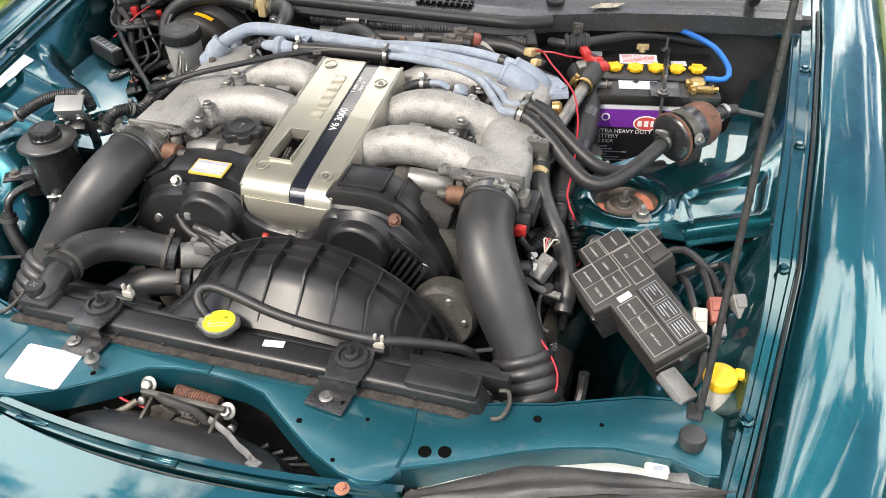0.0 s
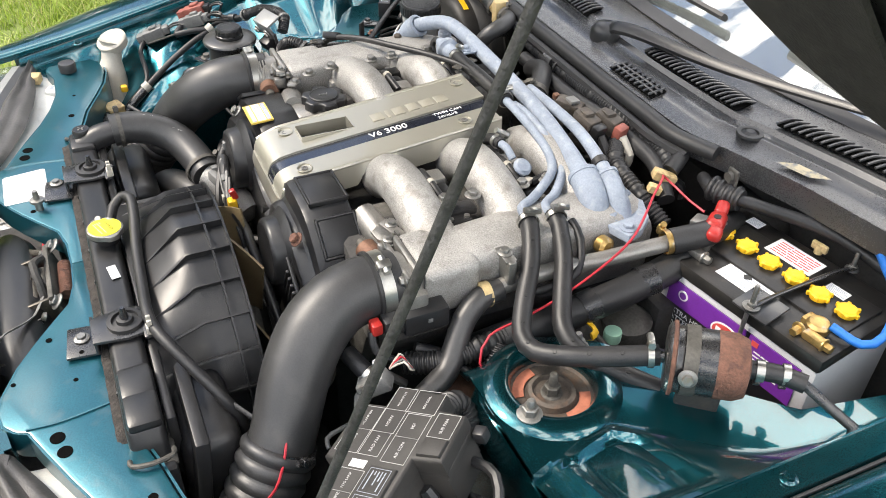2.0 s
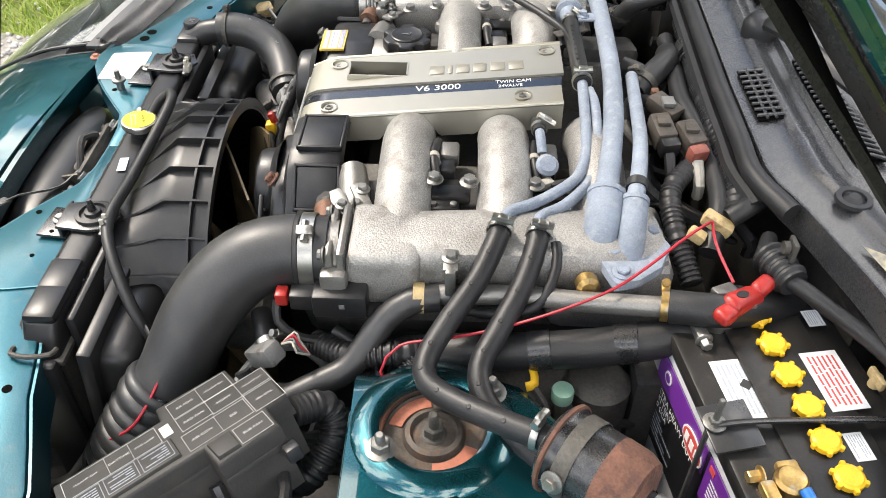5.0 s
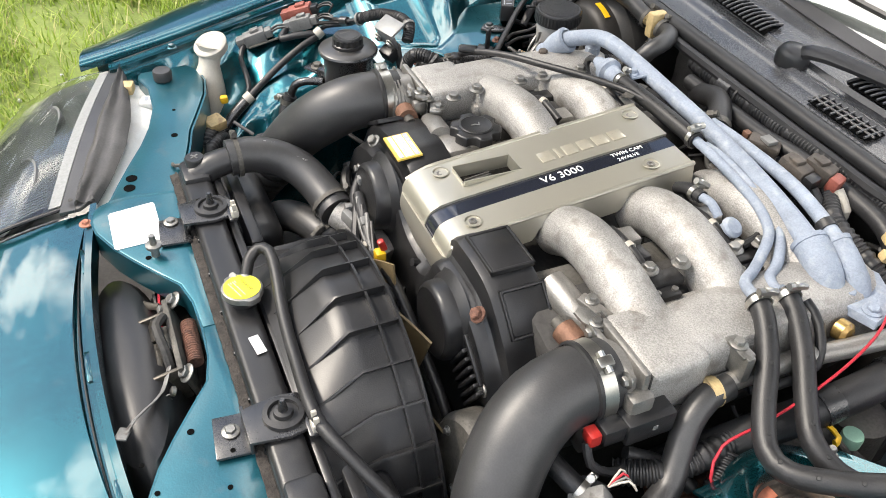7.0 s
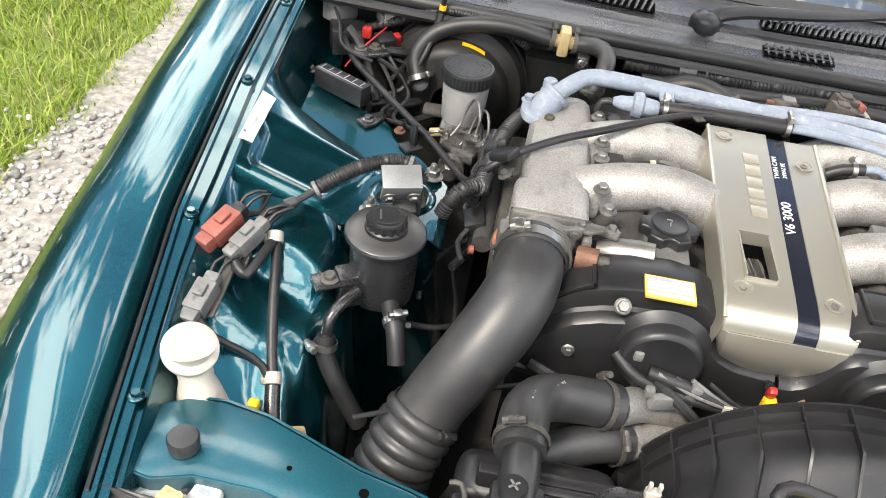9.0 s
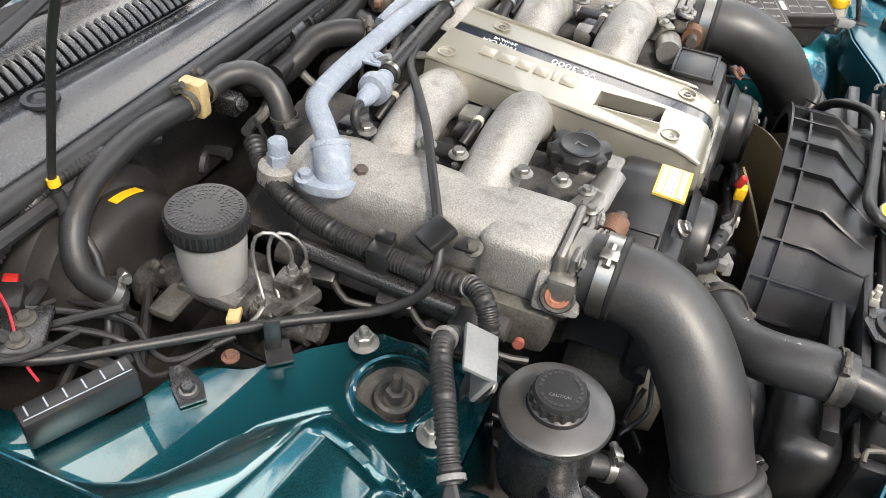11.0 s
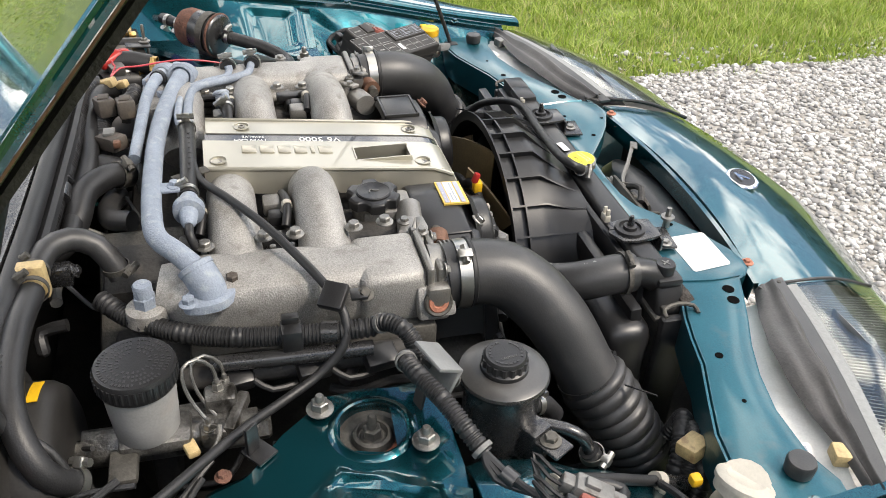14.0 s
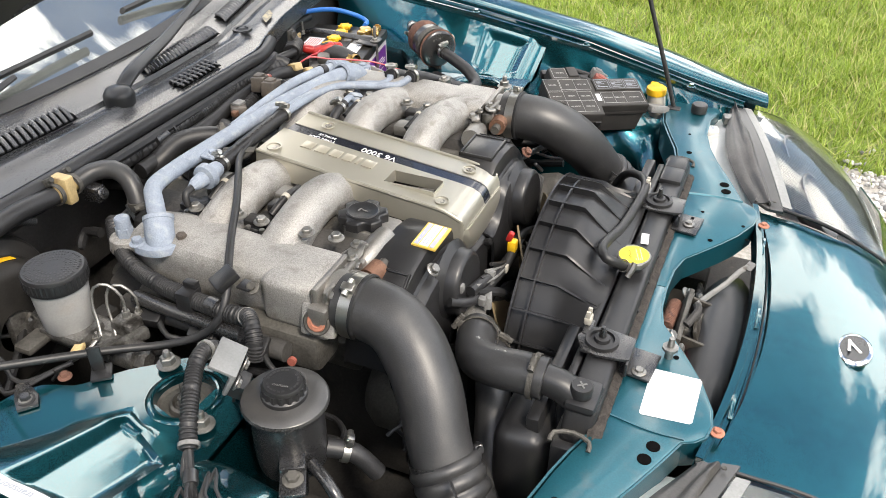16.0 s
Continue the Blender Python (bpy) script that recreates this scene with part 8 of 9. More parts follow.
for at in ((-0.331, 0.230, 0.8465), (-0.389, 0.028, 0.8475)):
    part("tape", tube([(at[0] + 0.002, at[1] + 0.009, at[2]), (at[0] - 0.002, at[1] - 0.009, at[2] + 0.001)], 0.0130, 14), BLACK_GLOSS, il, "glossy tape wrap")
part("clamp", merge(rbox(0.028, 0.024, 0.030, Matrix.Translation((-0.385, 0.072, 0.846)), 0.003), rbox(0.012, 0.020, 0.010, Matrix.Translation((-0.376, 0.072, 0.864)), 0.002)), BLACK_PLASTIC, il, "black plastic loom clamp")
rl = thing("fuel_rail", "dark fuel rail and plugs under the plenum", "fuel rail")
part("rail", tube([(-0.375, 0.20, 0.792), (-0.378, -0.07, 0.795)], 0.014, 12), DARK, rl)
for y in (0.14, 0.05, -0.03):
    part("plug", rbox(0.03, 0.04, 0.022, Matrix.Translation((-0.392, y, 0.80)) @ pose(0, 0, 0, 0, -20, 10), 0.004), BLACK_PLASTIC, rl)
    part("lead", tube([(-0.40, y - 0.02, 0.80), (-0.41, y - 0.04, 0.79), (-0.40, y - 0.07, 0.785)], 0.004, 8), RUBBER, rl)
part("lower_tube", tube([(-0.388, 0.165, 0.822), (-0.396, 0.08, 0.824), (-0.402, -0.02, 0.826)], 0.0095, 12), BLACK_GLOSS, rl, "smooth black tube under the loom")
part("lower_intake", rbox(0.06, 0.30, 0.06, Matrix.Translation((-0.335, 0.04, 0.785)), 0.012), GRIME, rl)
part("red_seal", lathe([(0.006, 0), (0.006, 0.006)], 14, aim((-0.388, -0.085, 0.795), (-1, -0.2, 0.1))), BROWN_RED, rl, "dull red seal")

# relay tray, label, plugs and washer filler along the inner wing
rt = thing("relay_tray", "long black relay tray beside the wing", "relay tray")
RT = Matrix.Translation((-0.645, 0.238, 0.817)) @ pose(0, 0, 0, 0, 0, -28)
part("tray", rbox(0.100, 0.026, 0.034, RT, 0.003), BLACK_PLASTIC, rt)
for k in range(6):
    part("mark", rbox(0.0014, 0.012, 0.0006, RT @ Matrix.Translation((-0.042 + k * 0.0165, 0.002, 0.0174)), 0), PRINT_GREY, rt)
part("mark", rbox(0.094, 0.0009, 0.0006, RT @ Matrix.Translation((0, -0.007, 0.0174)), 0), PRINT_GREY, rt)
for k in range(2):
    part("bolt", bolt_bm(RT @ Matrix.Translation((-0.080, -0.010 + 0.020 * k, -0.01)), 0.007, 0.007), GRIME, rt)
fl = thing("relay", "black relay with red latch near the bulkhead", "relay")
part("body", rbox(0.06, 0.05, 0.045, Matrix.Translation((-0.665, 0.36, 0.84)) @ pose(0, 0, 0, 0, 0, 20), 0.004), BLACK_PLASTIC, fl)
part("latch", rbox(0.016, 0.012, 0.020, Matrix.Translation((-0.630, 0.345, 0.862)), 0.003), RED_PLASTIC, fl)
part("plate", rbox(0.06, 0.045, 0.008, Matrix.Translation((-0.62, 0.315, 0.845)) @ pose(0, 0, 0, 0, 0, 30), 0.003), BLACK_GLOSS, fl)
for k in range(2):
    part("bolt", bolt_bm(Matrix.Translation((-0.632 + 0.022 * k, 0.308 + 0.013 * k, 0.849)), 0.007, 0.006), GRIME, fl)
part("plug", rbox(0.05, 0.04, 0.035, Matrix.Translation((-0.69, 0.40, 0.87)) @ pose(0, 0, 0, 0, 0, 60), 0.004), GREY_PLASTIC, fl)
bolt(car, (-0.534, 0.160, 0.799), r=0.0058, mat=RUST)
part("tab", merge(prism([(-0.012, -0.012), (0.012, -0.014), (0.016, 0.004), (0.008, 0.034), (-0.006, 0.036), (-0.012, 0.010)], 0.0, 0.004, Matrix.Translation((-0.588, 0.170, 0.799)) @ pose(0, 0, 0, 0, 0, -35), 0.001), bolt_bm(Matrix.Translation((-0.587, 0.170, 0.803)), 0.0068, 0.007, 1.6)), BLACK_GLOSS, car, "black pressed tab under a bolt")
bolt(car, (-0.587, 0.170, 0.8035), r=0.0062, mat=ZINC)


def plate_on_deck(name, x0, x1, y0, y1, mat, label):
    def f(u, v):
        return (-u, v, deck_height(u, v, -1) + 0.0025)
    return single(name, sheet(f, steps(x0, x1, 4), steps(y0, y1, 8), 0.001), mat, label, "label")


lab2 = plate_on_deck("type_plate", 0.711, 0.731, -0.012, 0.098, PAPER, "white riveted plate on the wing deck")
deck_tilt = math.degrees(math.atan2(deck_height(0.729, 0.043, -1) - deck_height(0.713, 0.043, -1), 0.016))
plate_m = Matrix.Translation((-0.721, 0.043, deck_height(0.721, 0.043, -1) + 0.0032)) @ pose(0, 0, 0, 0, deck_tilt, 0) @ pose(0, 0, 0, 0, 0, 90)
writing(lab2, "transportsafety", plate_m, 0.0125, PRINT_GREY, depth=0.0002)
for e in (-1, 1):
    part("rivet", lathe([(0.0028, 0), (0.002, 0.0012)], 10, plate_m @ Matrix.Translation((e * 0.045, 0.004, 0))), ZINC, lab2)
for k, (mt, at, rot, w, l) in enumerate(((BROWN_RED, (-0.693, -0.178, 0.838), 28, 0.028, 0.046), (GREY_PLASTIC, (-0.660, -0.186, 0.832), 28, 0.022, 0.040), (GREY_PLASTIC, (-0.688, -0.270, 0.803), 10, 0.026, 0.042))):
    wp2 = thing("wiring_plug", ("faded red" if k == 0 else "grey") + " wiring plug on the inner wing", "plug", "plugs on the inner wing")
    q = Matrix.Translation(at) @ pose(0, 0, 0, 18, 0, -rot)
    part("shell", merge(rbox(w, l, 0.024, q, 0.003), rbox(w * 0.5, l * 0.4, 0.006, q @ Matrix.Translation((0, 0.004, 0.014)), 0.0015)), mt, wp2)
    part("collar", rbox(w * 0.8, 0.016, 0.020, q @ Matrix.Translation((0, -l / 2 - 0.006, 0)), 0.003), mt if k == 0 else GREY_PLASTIC, wp2)
    part("rear_cap", rbox(w * 0.7, 0.014, 0.016, q @ Matrix.Translation((0, l / 2 + 0.006, 0)), 0.003), BLACK_PLASTIC if k == 0 else GREY_PLASTIC, wp2)
    for e in (-1, 1):
        part("wire", tube([q @ V((e * 0.005, l / 2 + 0.010, 0)), q @ V((e * 0.006, l / 2 + 0.026, 0.004)), q @ V((0.012 + e * 0.004, l / 2 + 0.045, 0.002)), (-0.662, -0.140, 0.832) if k < 2 else (-0.668, -0.222, 0.806)], 0.0022, 6), RUBBER, wp2)
single("plug_bracket", merge(rbox(0.022, 0.11, 0.004, Matrix.Translation((-0.676, -0.232, 0.800)) @ pose(0, 0, 0, 14, -25, -8), 0.002), rbox(0.034, 0.03, 0.004, Matrix.Translation((-0.668, -0.205, 0.806)) @ pose(0, 0, 0, 14, -25, -8), 0.002)), GRIME, "grey steel plug bracket on the inner wing", "bracket")
wl2 = thing("wiring_loom", "taped black loom running down the inner wing", "wiring loom")
part("loom", tube([(-0.676, -0.205, 0.824), (-0.660, -0.222, 0.815), (-0.648, -0.228, 0.812), (-0.640, -0.205, 0.818), (-0.634, -0.175, 0.820), (-0.630, -0.165, 0.816), (-0.622, -0.195, 0.806), (-0.612, -0.240, 0.782), (-0.600, -0.285, 0.753), (-0.590, -0.315, 0.732), (-0.580, -0.350, 0.705), (-0.560, -0.385, 0.670)], 0.0065, 10), RUBBER, wl2)
part("branch", tube([(-0.685, -0.292, 0.792), (-0.662, -0.305, 0.780), (-0.630, -0.305, 0.765), (-0.606, -0.306, 0.748), (-0.592, -0.318, 0.731)], 0.0048, 8), RUBBER, wl2)
part("tape_wrap", tube([(-0.589, -0.318, 0.730), (-0.580, -0.350, 0.705), (-0.560, -0.385, 0.670)], 0.0095, 10), BLACK_GLOSS, wl2)
for at in ((-0.633, -0.162, 0.820), (-0.591, -0.312, 0.735)):
    part("clip", merge(lathe([(0.009, -0.007), (0.0105, -0.007), (0.0105, 0.007), (0.009, 0.007)], 18, aim(at, (0.2, -0.8, -0.5))), rbox(0.008, 0.010, 0.012, Matrix.Translation((at[0] - 0.010, at[1], at[2] - 0.004)), 0.002)), WHITE_PLASTIC, wl2, "cream plastic clip")
wf = thing("washer_filler", "white plastic washer filler neck with flat cap", "filler neck")
part("cap", lathe([(0.026, -0.012), (0.028, -0.012), (0.0285, -0.002), (0.031, -0.001), (0.031, 0.004), (0.028, 0.0065), (0.020, 0.007), (0.018, 0.0055), (0.006, 0.0055)], 32, aim((-0.668, -0.355, 0.810), (0.25, -0.35, 1))), WHITE_PLASTIC, wf, "flat white cap")
part("neck", tube([(-0.667, -0.355, 0.811, 0.027), (-0.665, -0.358, 0.800, 0.020), (-0.660, -0.364, 0.775, 0.0195), (-0.652, -0.372, 0.735, 0.030), (-0.640, -0.38, 0.64, 0.036)], n=16), WHITE_PLASTIC, wf)
fw = thing("wiring_loom", "tangle of black loom behind the radiator support", "wiring loom")
for k in range(5):
    part("strand", tube([(-0.60 + 0.012 * k, -0.30 - 0.01 * k, 0.60), (-0.585 + 0.01 * k, -0.37, 0.66 + 0.006 * k), (-0.56 + 0.014 * k, -0.395, 0.70 + 0.006 * (k % 3)), (-0.52 + 0.01 * k, -0.41, 0.70), (-0.47, -0.43 + 0.006 * k, 0.66)], 0.008 if k % 2 else 0.011, 10, rib=0.0016 if k % 2 == 0 else 0.0, pitch=0.006), RUBBER, fw)
part("plug", rbox(0.03, 0.035, 0.02, Matrix.Translation((-0.545, -0.385, 0.722)) @ pose(0, 0, 0, 0, 10, 25), 0.004), TAN_PLASTIC, fw)
part("plug", rbox(0.014, 0.014, 0.014, Matrix.Translation((-0.60, -0.355, 0.735)), 0.004), YELLOW, fw)

# looms and leads over the brake booster
bl = thing("wiring_loom", "corrugated black loom with yellow tape beside the scuttle", "wiring loom")
part("conduit", tube([(-0.625, 0.41, 0.845), (-0.570, 0.395, 0.875), (-0.521, 0.380, 0.897), (-0.475, 0.377, 0.908), (-0.433, 0.375, 0.913), (-0.385, 0.372, 0.910), (-0.339, 0.368, 0.903), (-0.29, 0.36, 0.885)], 0.0085, 12, rib=0.0016, pitch=0.005), RUBBER, bl)
part("tape", tube([(-0.440, 0.3755, 0.9125), (-0.426, 0.3745, 0.9128)], 0.0108, 14), YELLOW, bl, "yellow tape")
bl2 = thing("wiring_loom", "second corrugated loom under the scuttle edge", "wiring loom")
part("conduit", tube([(-0.66, 0.39, 0.84), (-0.60, 0.372, 0.872), (-0.55, 0.366, 0.900), (-0.50, 0.364, 0.915), (-0.44, 0.352, 0.916), (-0.40, 0.350, 0.905), (-0.36, 0.36, 0.88)], 0.0065, 10, rib=0.0014, pitch=0.005), RUBBER, bl2)
wh = thing("washer_hose", "thin black washer hose hanging from the bonnet with a yellow band", "hose")
part("hose", tube([hood_at(-0.50, 0.40, -0.035), (-0.512, 0.300, 1.10), (-0.506, 0.340, 0.99), (-0.509, 0.356, 0.925), (-0.512, 0.350, 0.900)], 0.0042, 10), RUBBER, wh)
part("tail", tube([(-0.512, 0.350, 0.900), (-0.524, 0.310, 0.862), (-0.540, 0.295, 0.825), (-0.555, 0.285, 0.800), (-0.600, 0.260, 0.79), (-0.64, 0.24, 0.785)], 0.0045, 10), RUBBER, wh)
part("band", tube([(-0.509, 0.355, 0.928), (-0.5095, 0.354, 0.920)], 0.0060, 12), YELLOW, wh, "yellow band")
part("joint", tube([(-0.511, 0.353, 0.914), (-0.514, 0.345, 0.893)], 0.0070, 12), BLACK_PLASTIC, wh)
for k in range(2):
    bx = -0.60 - 0.022 * k
    ln = thing("wiring_lead", "loose black lead beside the relays", "lead", "leads by the relays")
    part("lead", tube([(bx, 0.33, 0.85 - 0.008 * k), (bx + 0.03, 0.30, 0.83), (bx + 0.06, 0.27 - 0.01 * k, 0.80), (bx + 0.045, 0.22, 0.785), (bx + 0.09, 0.17 + 0.01 * k, 0.80)], 0.0035, 8), RUBBER, ln)
single("red_lead", tube([(-0.60, 0.36, 0.87), (-0.615, 0.33, 0.862), (-0.64, 0.30, 0.84), (-0.65, 0.275, 0.83)], 0.0014, 6), RED_WIRE, "thin red wire by the relays", "wire")
mp = thing("wiring_plug", "cream and dark plug cluster by the bulkhead", "plug")
part("shell", rbox(0.030, 0.024, 0.022, Matrix.Translation((-0.605, 0.385, 0.878)) @ pose(0, 0, 0, 20, 0, 35), 0.003), GREY_PLASTIC, mp)
part("insert", rbox(0.022, 0.008, 0.014, Matrix.Translation((-0.597, 0.374, 0.882)) @ pose(0, 0, 0, 20, 0, 35), 0.002), WHITE_PLASTIC, mp, "cream insert")
part("shell", rbox(0.034, 0.028, 0.024, Matrix.Translation((-0.600, 0.350, 0.848)) @ pose(0, 0, 0, 10, 0, 35), 0.003), BLACK_PLASTIC, mp)
part("latch", rbox(0.012, 0.014, 0.020, Matrix.Translation((-0.582, 0.362, 0.850)) @ pose(0, 0, 0, 10, 0, 35), 0.002), RED_PLASTIC, mp, "red latch")

# ---- pale blue water pipes behind the engine ----
bp = thing("water_pipe", "pale blue oxidised water pipes across the back of the engine", "pipe")
part("main_pipe", tube([(-0.327, 0.157, 0.872, 0.0138), (-0.324, 0.160, 0.886, 0.0138), (-0.312, 0.169, 0.902, 0.0131), (-0.290, 0.190, 0.914, 0.0129), (-0.262, 0.212, 0.920, 0.0126), (-0.200, 0.219, 0.918, 0.0126), (-0.10, 0.221, 0.912, 0.0126), (0.0, 0.219, 0.908, 0.0126), (0.10, 0.210, 0.906, 0.0129), (0.19, 0.196, 0.904, 0.0131), (0.245, 0.186, 0.900, 0.0138), (0.270, 0.182, 0.893, 0.0138), (0.290, 0.178, 0.880, 0.0138)], n=20, step=0.01), BLUE_PIPE, bp)
part("second_pipe", tube([(-0.02, 0.250, 0.895, 0.0085), (0.06, 0.243, 0.905, 0.0085), (0.15, 0.236, 0.910, 0.009), (0.215, 0.226, 0.908, 0.0095), (0.262, 0.216, 0.902, 0.0105), (0.285, 0.212, 0.895, 0.0105), (0.312, 0.208, 0.882, 0.0105)], n=16, step=0.01), BLUE_PIPE, bp)
part("tape", lathe([(0.0115, -0.006), (0.0125, -0.006), (0.0125, 0.006), (0.0115, 0.006)], 16, aim((0.238, 0.221, 0.905), (0.9, -0.2, -0.15))), RUBBER, bp)
for dz, off in ((0.0, 0.0), (-0.004, 0.014)):
    part("thin_pipe", tube([(0.030 + off, 0.176 + off * 0.6, 0.914 + dz), (0.075, 0.174 + off, 0.914 + dz), (0.130, 0.172 + off, 0.910 + dz), (0.180, 0.168 + off, 0.903 + dz), (0.215 + off * 0.3, 0.155 + off, 0.896 + dz), (0.240 + off, 0.125 + off, 0.890 + dz), (0.258 + off, 0.098 + off, 0.888 + dz), (0.272 + off * 1.5, 0.075 + off * 2.2, 0.889 + dz), (0.300, 0.067 + off * 2.8, 0.892)], 0.0068, 12, step=0.008), BLUE_PIPE, bp)
for pts, r in (([(0.250, 0.1855, 0.8995), (0.272, 0.182, 0.893), (0.292, 0.178, 0.882), (0.303, 0.176, 0.866)], 0.0212), ([(0.264, 0.2155, 0.902), (0.288, 0.2115, 0.8945), (0.312, 0.208, 0.882), (0.320, 0.2065, 0.868)], 0.0150),
               ([(-0.310, 0.170, 0.903), (-0.3225, 0.161, 0.889), (-0.328, 0.156, 0.870)], 0.0205)):
    part("socket", tube(pts, r, 22, step=0.006), BLUE_PIPE, bp, "thick cast pipe socket")
    d = (V(pts[0]) - V(pts[1])).normalized()
    part("socket_rim", lathe([(r - 0.002, -0.004), (r + 0.0012, -0.003), (r + 0.0012, 0.003), (r - 0.004, 0.005)], 22, aim(pts[0], d), cap=False), BLUE_PIPE, bp)
oval = [(0.030 * math.cos(k * math.pi / 12) * (1.0 + 0.22 * math.cos(k * math.pi / 6)), 0.025 * math.sin(k * math.pi / 12)) for k in range(24)]
part("base_flange", prism(oval, 0.870, 0.8815, Matrix.Translation((-0.330, 0.156, 0)) @ pose(0, 0, 0, 0, 0, -56), 0.0025), BLUE_PIPE, bp, "pale blue base flange")
for at in ((-0.347, 0.181, 0.8805), (-0.314, 0.131, 0.8805)):
    part("bolt", bolt_bm(Matrix.Translation(at), 0.0075, 0.009, 1.5), BLUE_PIPE if at[1] > 0.15 else DISH, bp)
part("plug", merge(lathe([(0.0130, 0), (0.0130, 0.014), (0.0110, 0.016)], 6, Matrix.Translation((-0.318, 0.231, 0.864))), lathe([(0.0110, 0.014), (0.0110, 0.029), (0.0095, 0.031)], 20, Matrix.Translation((-0.318, 0.231, 0.864)))), BLUE_PIPE, bp, "pale blue hexagon plug")
part("plenum_boss", lathe([(0.026, 0), (0.023, 0.016), (0.018, 0.0185)], 24, Matrix.Translation((-0.318, 0.231, 0.846))), CAST, bp)
part("bracket", merge(rbox(0.022, 0.026, 0.004, Matrix.Translation((-0.148, 0.198, 0.918)), 0.001), bolt_bm(Matrix.Translation((-0.148, 0.192, 0.920)), 0.006, 0.007)), BLUE_PIPE, bp)
part("bracket", rbox(0.016, 0.050, 0.003, Matrix.Translation((-0.110, 0.172, 0.914)) @ pose(0, 0, 0, 0, 0, 25), 0.001), GRIME, bp, "flat steel strap")

vv = thing("vacuum_valve", "pale blue round check valve with black hose", "valve")
part("valve", lathe([(0.006, -0.040), (0.010, -0.030), (0.012, -0.012), (0.019, -0.010), (0.020, -0.004), (0.020, 0.002), (0.014, 0.006), (0.012, 0.024), (0.008, 0.030)], 24, aim((-0.186, 0.176, 0.907), (1, -0.02, 0.0))), BLUE_PIPE, vv)
vhose = [(-0.158, 0.176, 0.908), (-0.12, 0.175, 0.911), (-0.05, 0.175, 0.914), (0.010, 0.176, 0.914), (0.034, 0.176, 0.914)]
part("hose", tube(vhose, 0.0115, 14), RUBBER, vv)
for k in range(8):
    part("dimple", lathe([(0.0022, 0), (0.0018, 0.0007)], 8, Matrix.Translation((-0.110 + 0.014 * k, 0.172, 0.9235 + 0.0003 * k))), PRINT_BLACK, vv)
part("clamp", band_bm((0.028, 0.176, 0.914), (1, 0, 0), 0.0122, 0.007, turn=1.6), STEEL, vv, "steel screw clamp")
part("clamp", band_bm((-0.150, 0.176, 0.908), (1, 0, 0), 0.0122, 0.007, turn=1.0), STEEL, vv)
part("tail", tube([(-0.222, 0.176, 0.906), (-0.24, 0.176, 0.904), (-0.245, 0.172, 0.890), (-0.225, 0.17, 0.872), (-0.20, 0.175, 0.862)], 0.0055, 10), RUBBER, vv)

sv = thing("solenoid_valve", "small blue-grey solenoid with two plugs behind the cover", "valve")
part("body", merge(lathe([(0.011, 0), (0.011, 0.026), (0.014, 0.027), (0.014, 0.030), (0.010, 0.034)], 18, aim((0.172, 0.120, 0.868), (0.5, 0.1, 0.85))), tube([(0.165, 0.118, 0.895), (0.150, 0.116, 0.905), (0.130, 0.116, 0.902)], 0.006, 10)), BLUE_PIPE, sv)
part("plug", rbox(0.012, 0.022, 0.010, Matrix.Translation((0.205, 0.120, 0.878)) @ pose(0, 0, 0, 0, 0, 30), 0.002), WHITE_PLASTIC, sv, "white-tipped plug")
part("lead", tube([(0.205, 0.128, 0.876), (0.203, 0.150, 0.880), (0.192, 0.175, 0.880)], 0.006, 8), RUBBER, sv)
part("clamp", band_bm((0.118, 0.116, 0.899), (1, 0, 0.1), 0.009, 0.007, turn=1.0), STEEL, sv)
part("hose", tube([(0.132, 0.116, 0.902), (0.105, 0.116, 0.897), (0.085, 0.116, 0.885)], 0.0085, 12), RUBBER, sv)

# ---- looms and hoses along the bulkhead ----
rh = thing("wiring_loom", "corrugated black loom along the bulkhead", "wiring loom", "bulkhead looms")
part("conduit", tube([(-0.20, 0.352, 0.888), (-0.138, 0.349, 0.888), (-0.05, 0.342, 0.893), (0.05, 0.338, 0.897), (0.14, 0.338, 0.898), (0.21, 0.342, 0.894), (0.262, 0.332, 0.888)], 0.0125, 14, rib=0.002, pitch=0.006), RUBBER, rh)
for x in (-0.10, 0.02, 0.12):
    part("tape", lathe([(0.0155, -0.014), (0.016, -0.014), (0.016, 0.014), (0.0155, 0.014)], 16, aim((x, 0.341, 0.894), (1, 0, 0.03))), BLACK_GLOSS, rh)
for x in (-0.07, 0.165):
    part("cable_tie", band_bm((x, 0.342, 0.893), (1, 0, 0.03), 0.0160, 0.004, 0.002), RUBBER, rh)
rh2 = thing("wiring_loom", "taped black loom beside the corrugated one", "wiring loom", "bulkhead looms")
part("loom", tube([(-0.17, 0.325, 0.872), (-0.08, 0.322, 0.876), (0.02, 0.315, 0.882), (0.10, 0.322, 0.886), (0.19, 0.325, 0.884), (0.25, 0.318, 0.880), (0.30, 0.30, 0.86)], 0.013, 12), RUBBER, rh2)
rh3 = thing("wiring_loom", "bundled black leads over the heater hoses", "wiring loom", "bulkhead looms")
part("loom", tube([(0.33, 0.28, 0.84), (0.27, 0.265, 0.870), (0.215, 0.268, 0.880), (0.16, 0.30, 0.882), (0.10, 0.305, 0.875), (0.04, 0.30, 0.86)], 0.011, 12, rib=0.002, pitch=0.006), RUBBER, rh3)
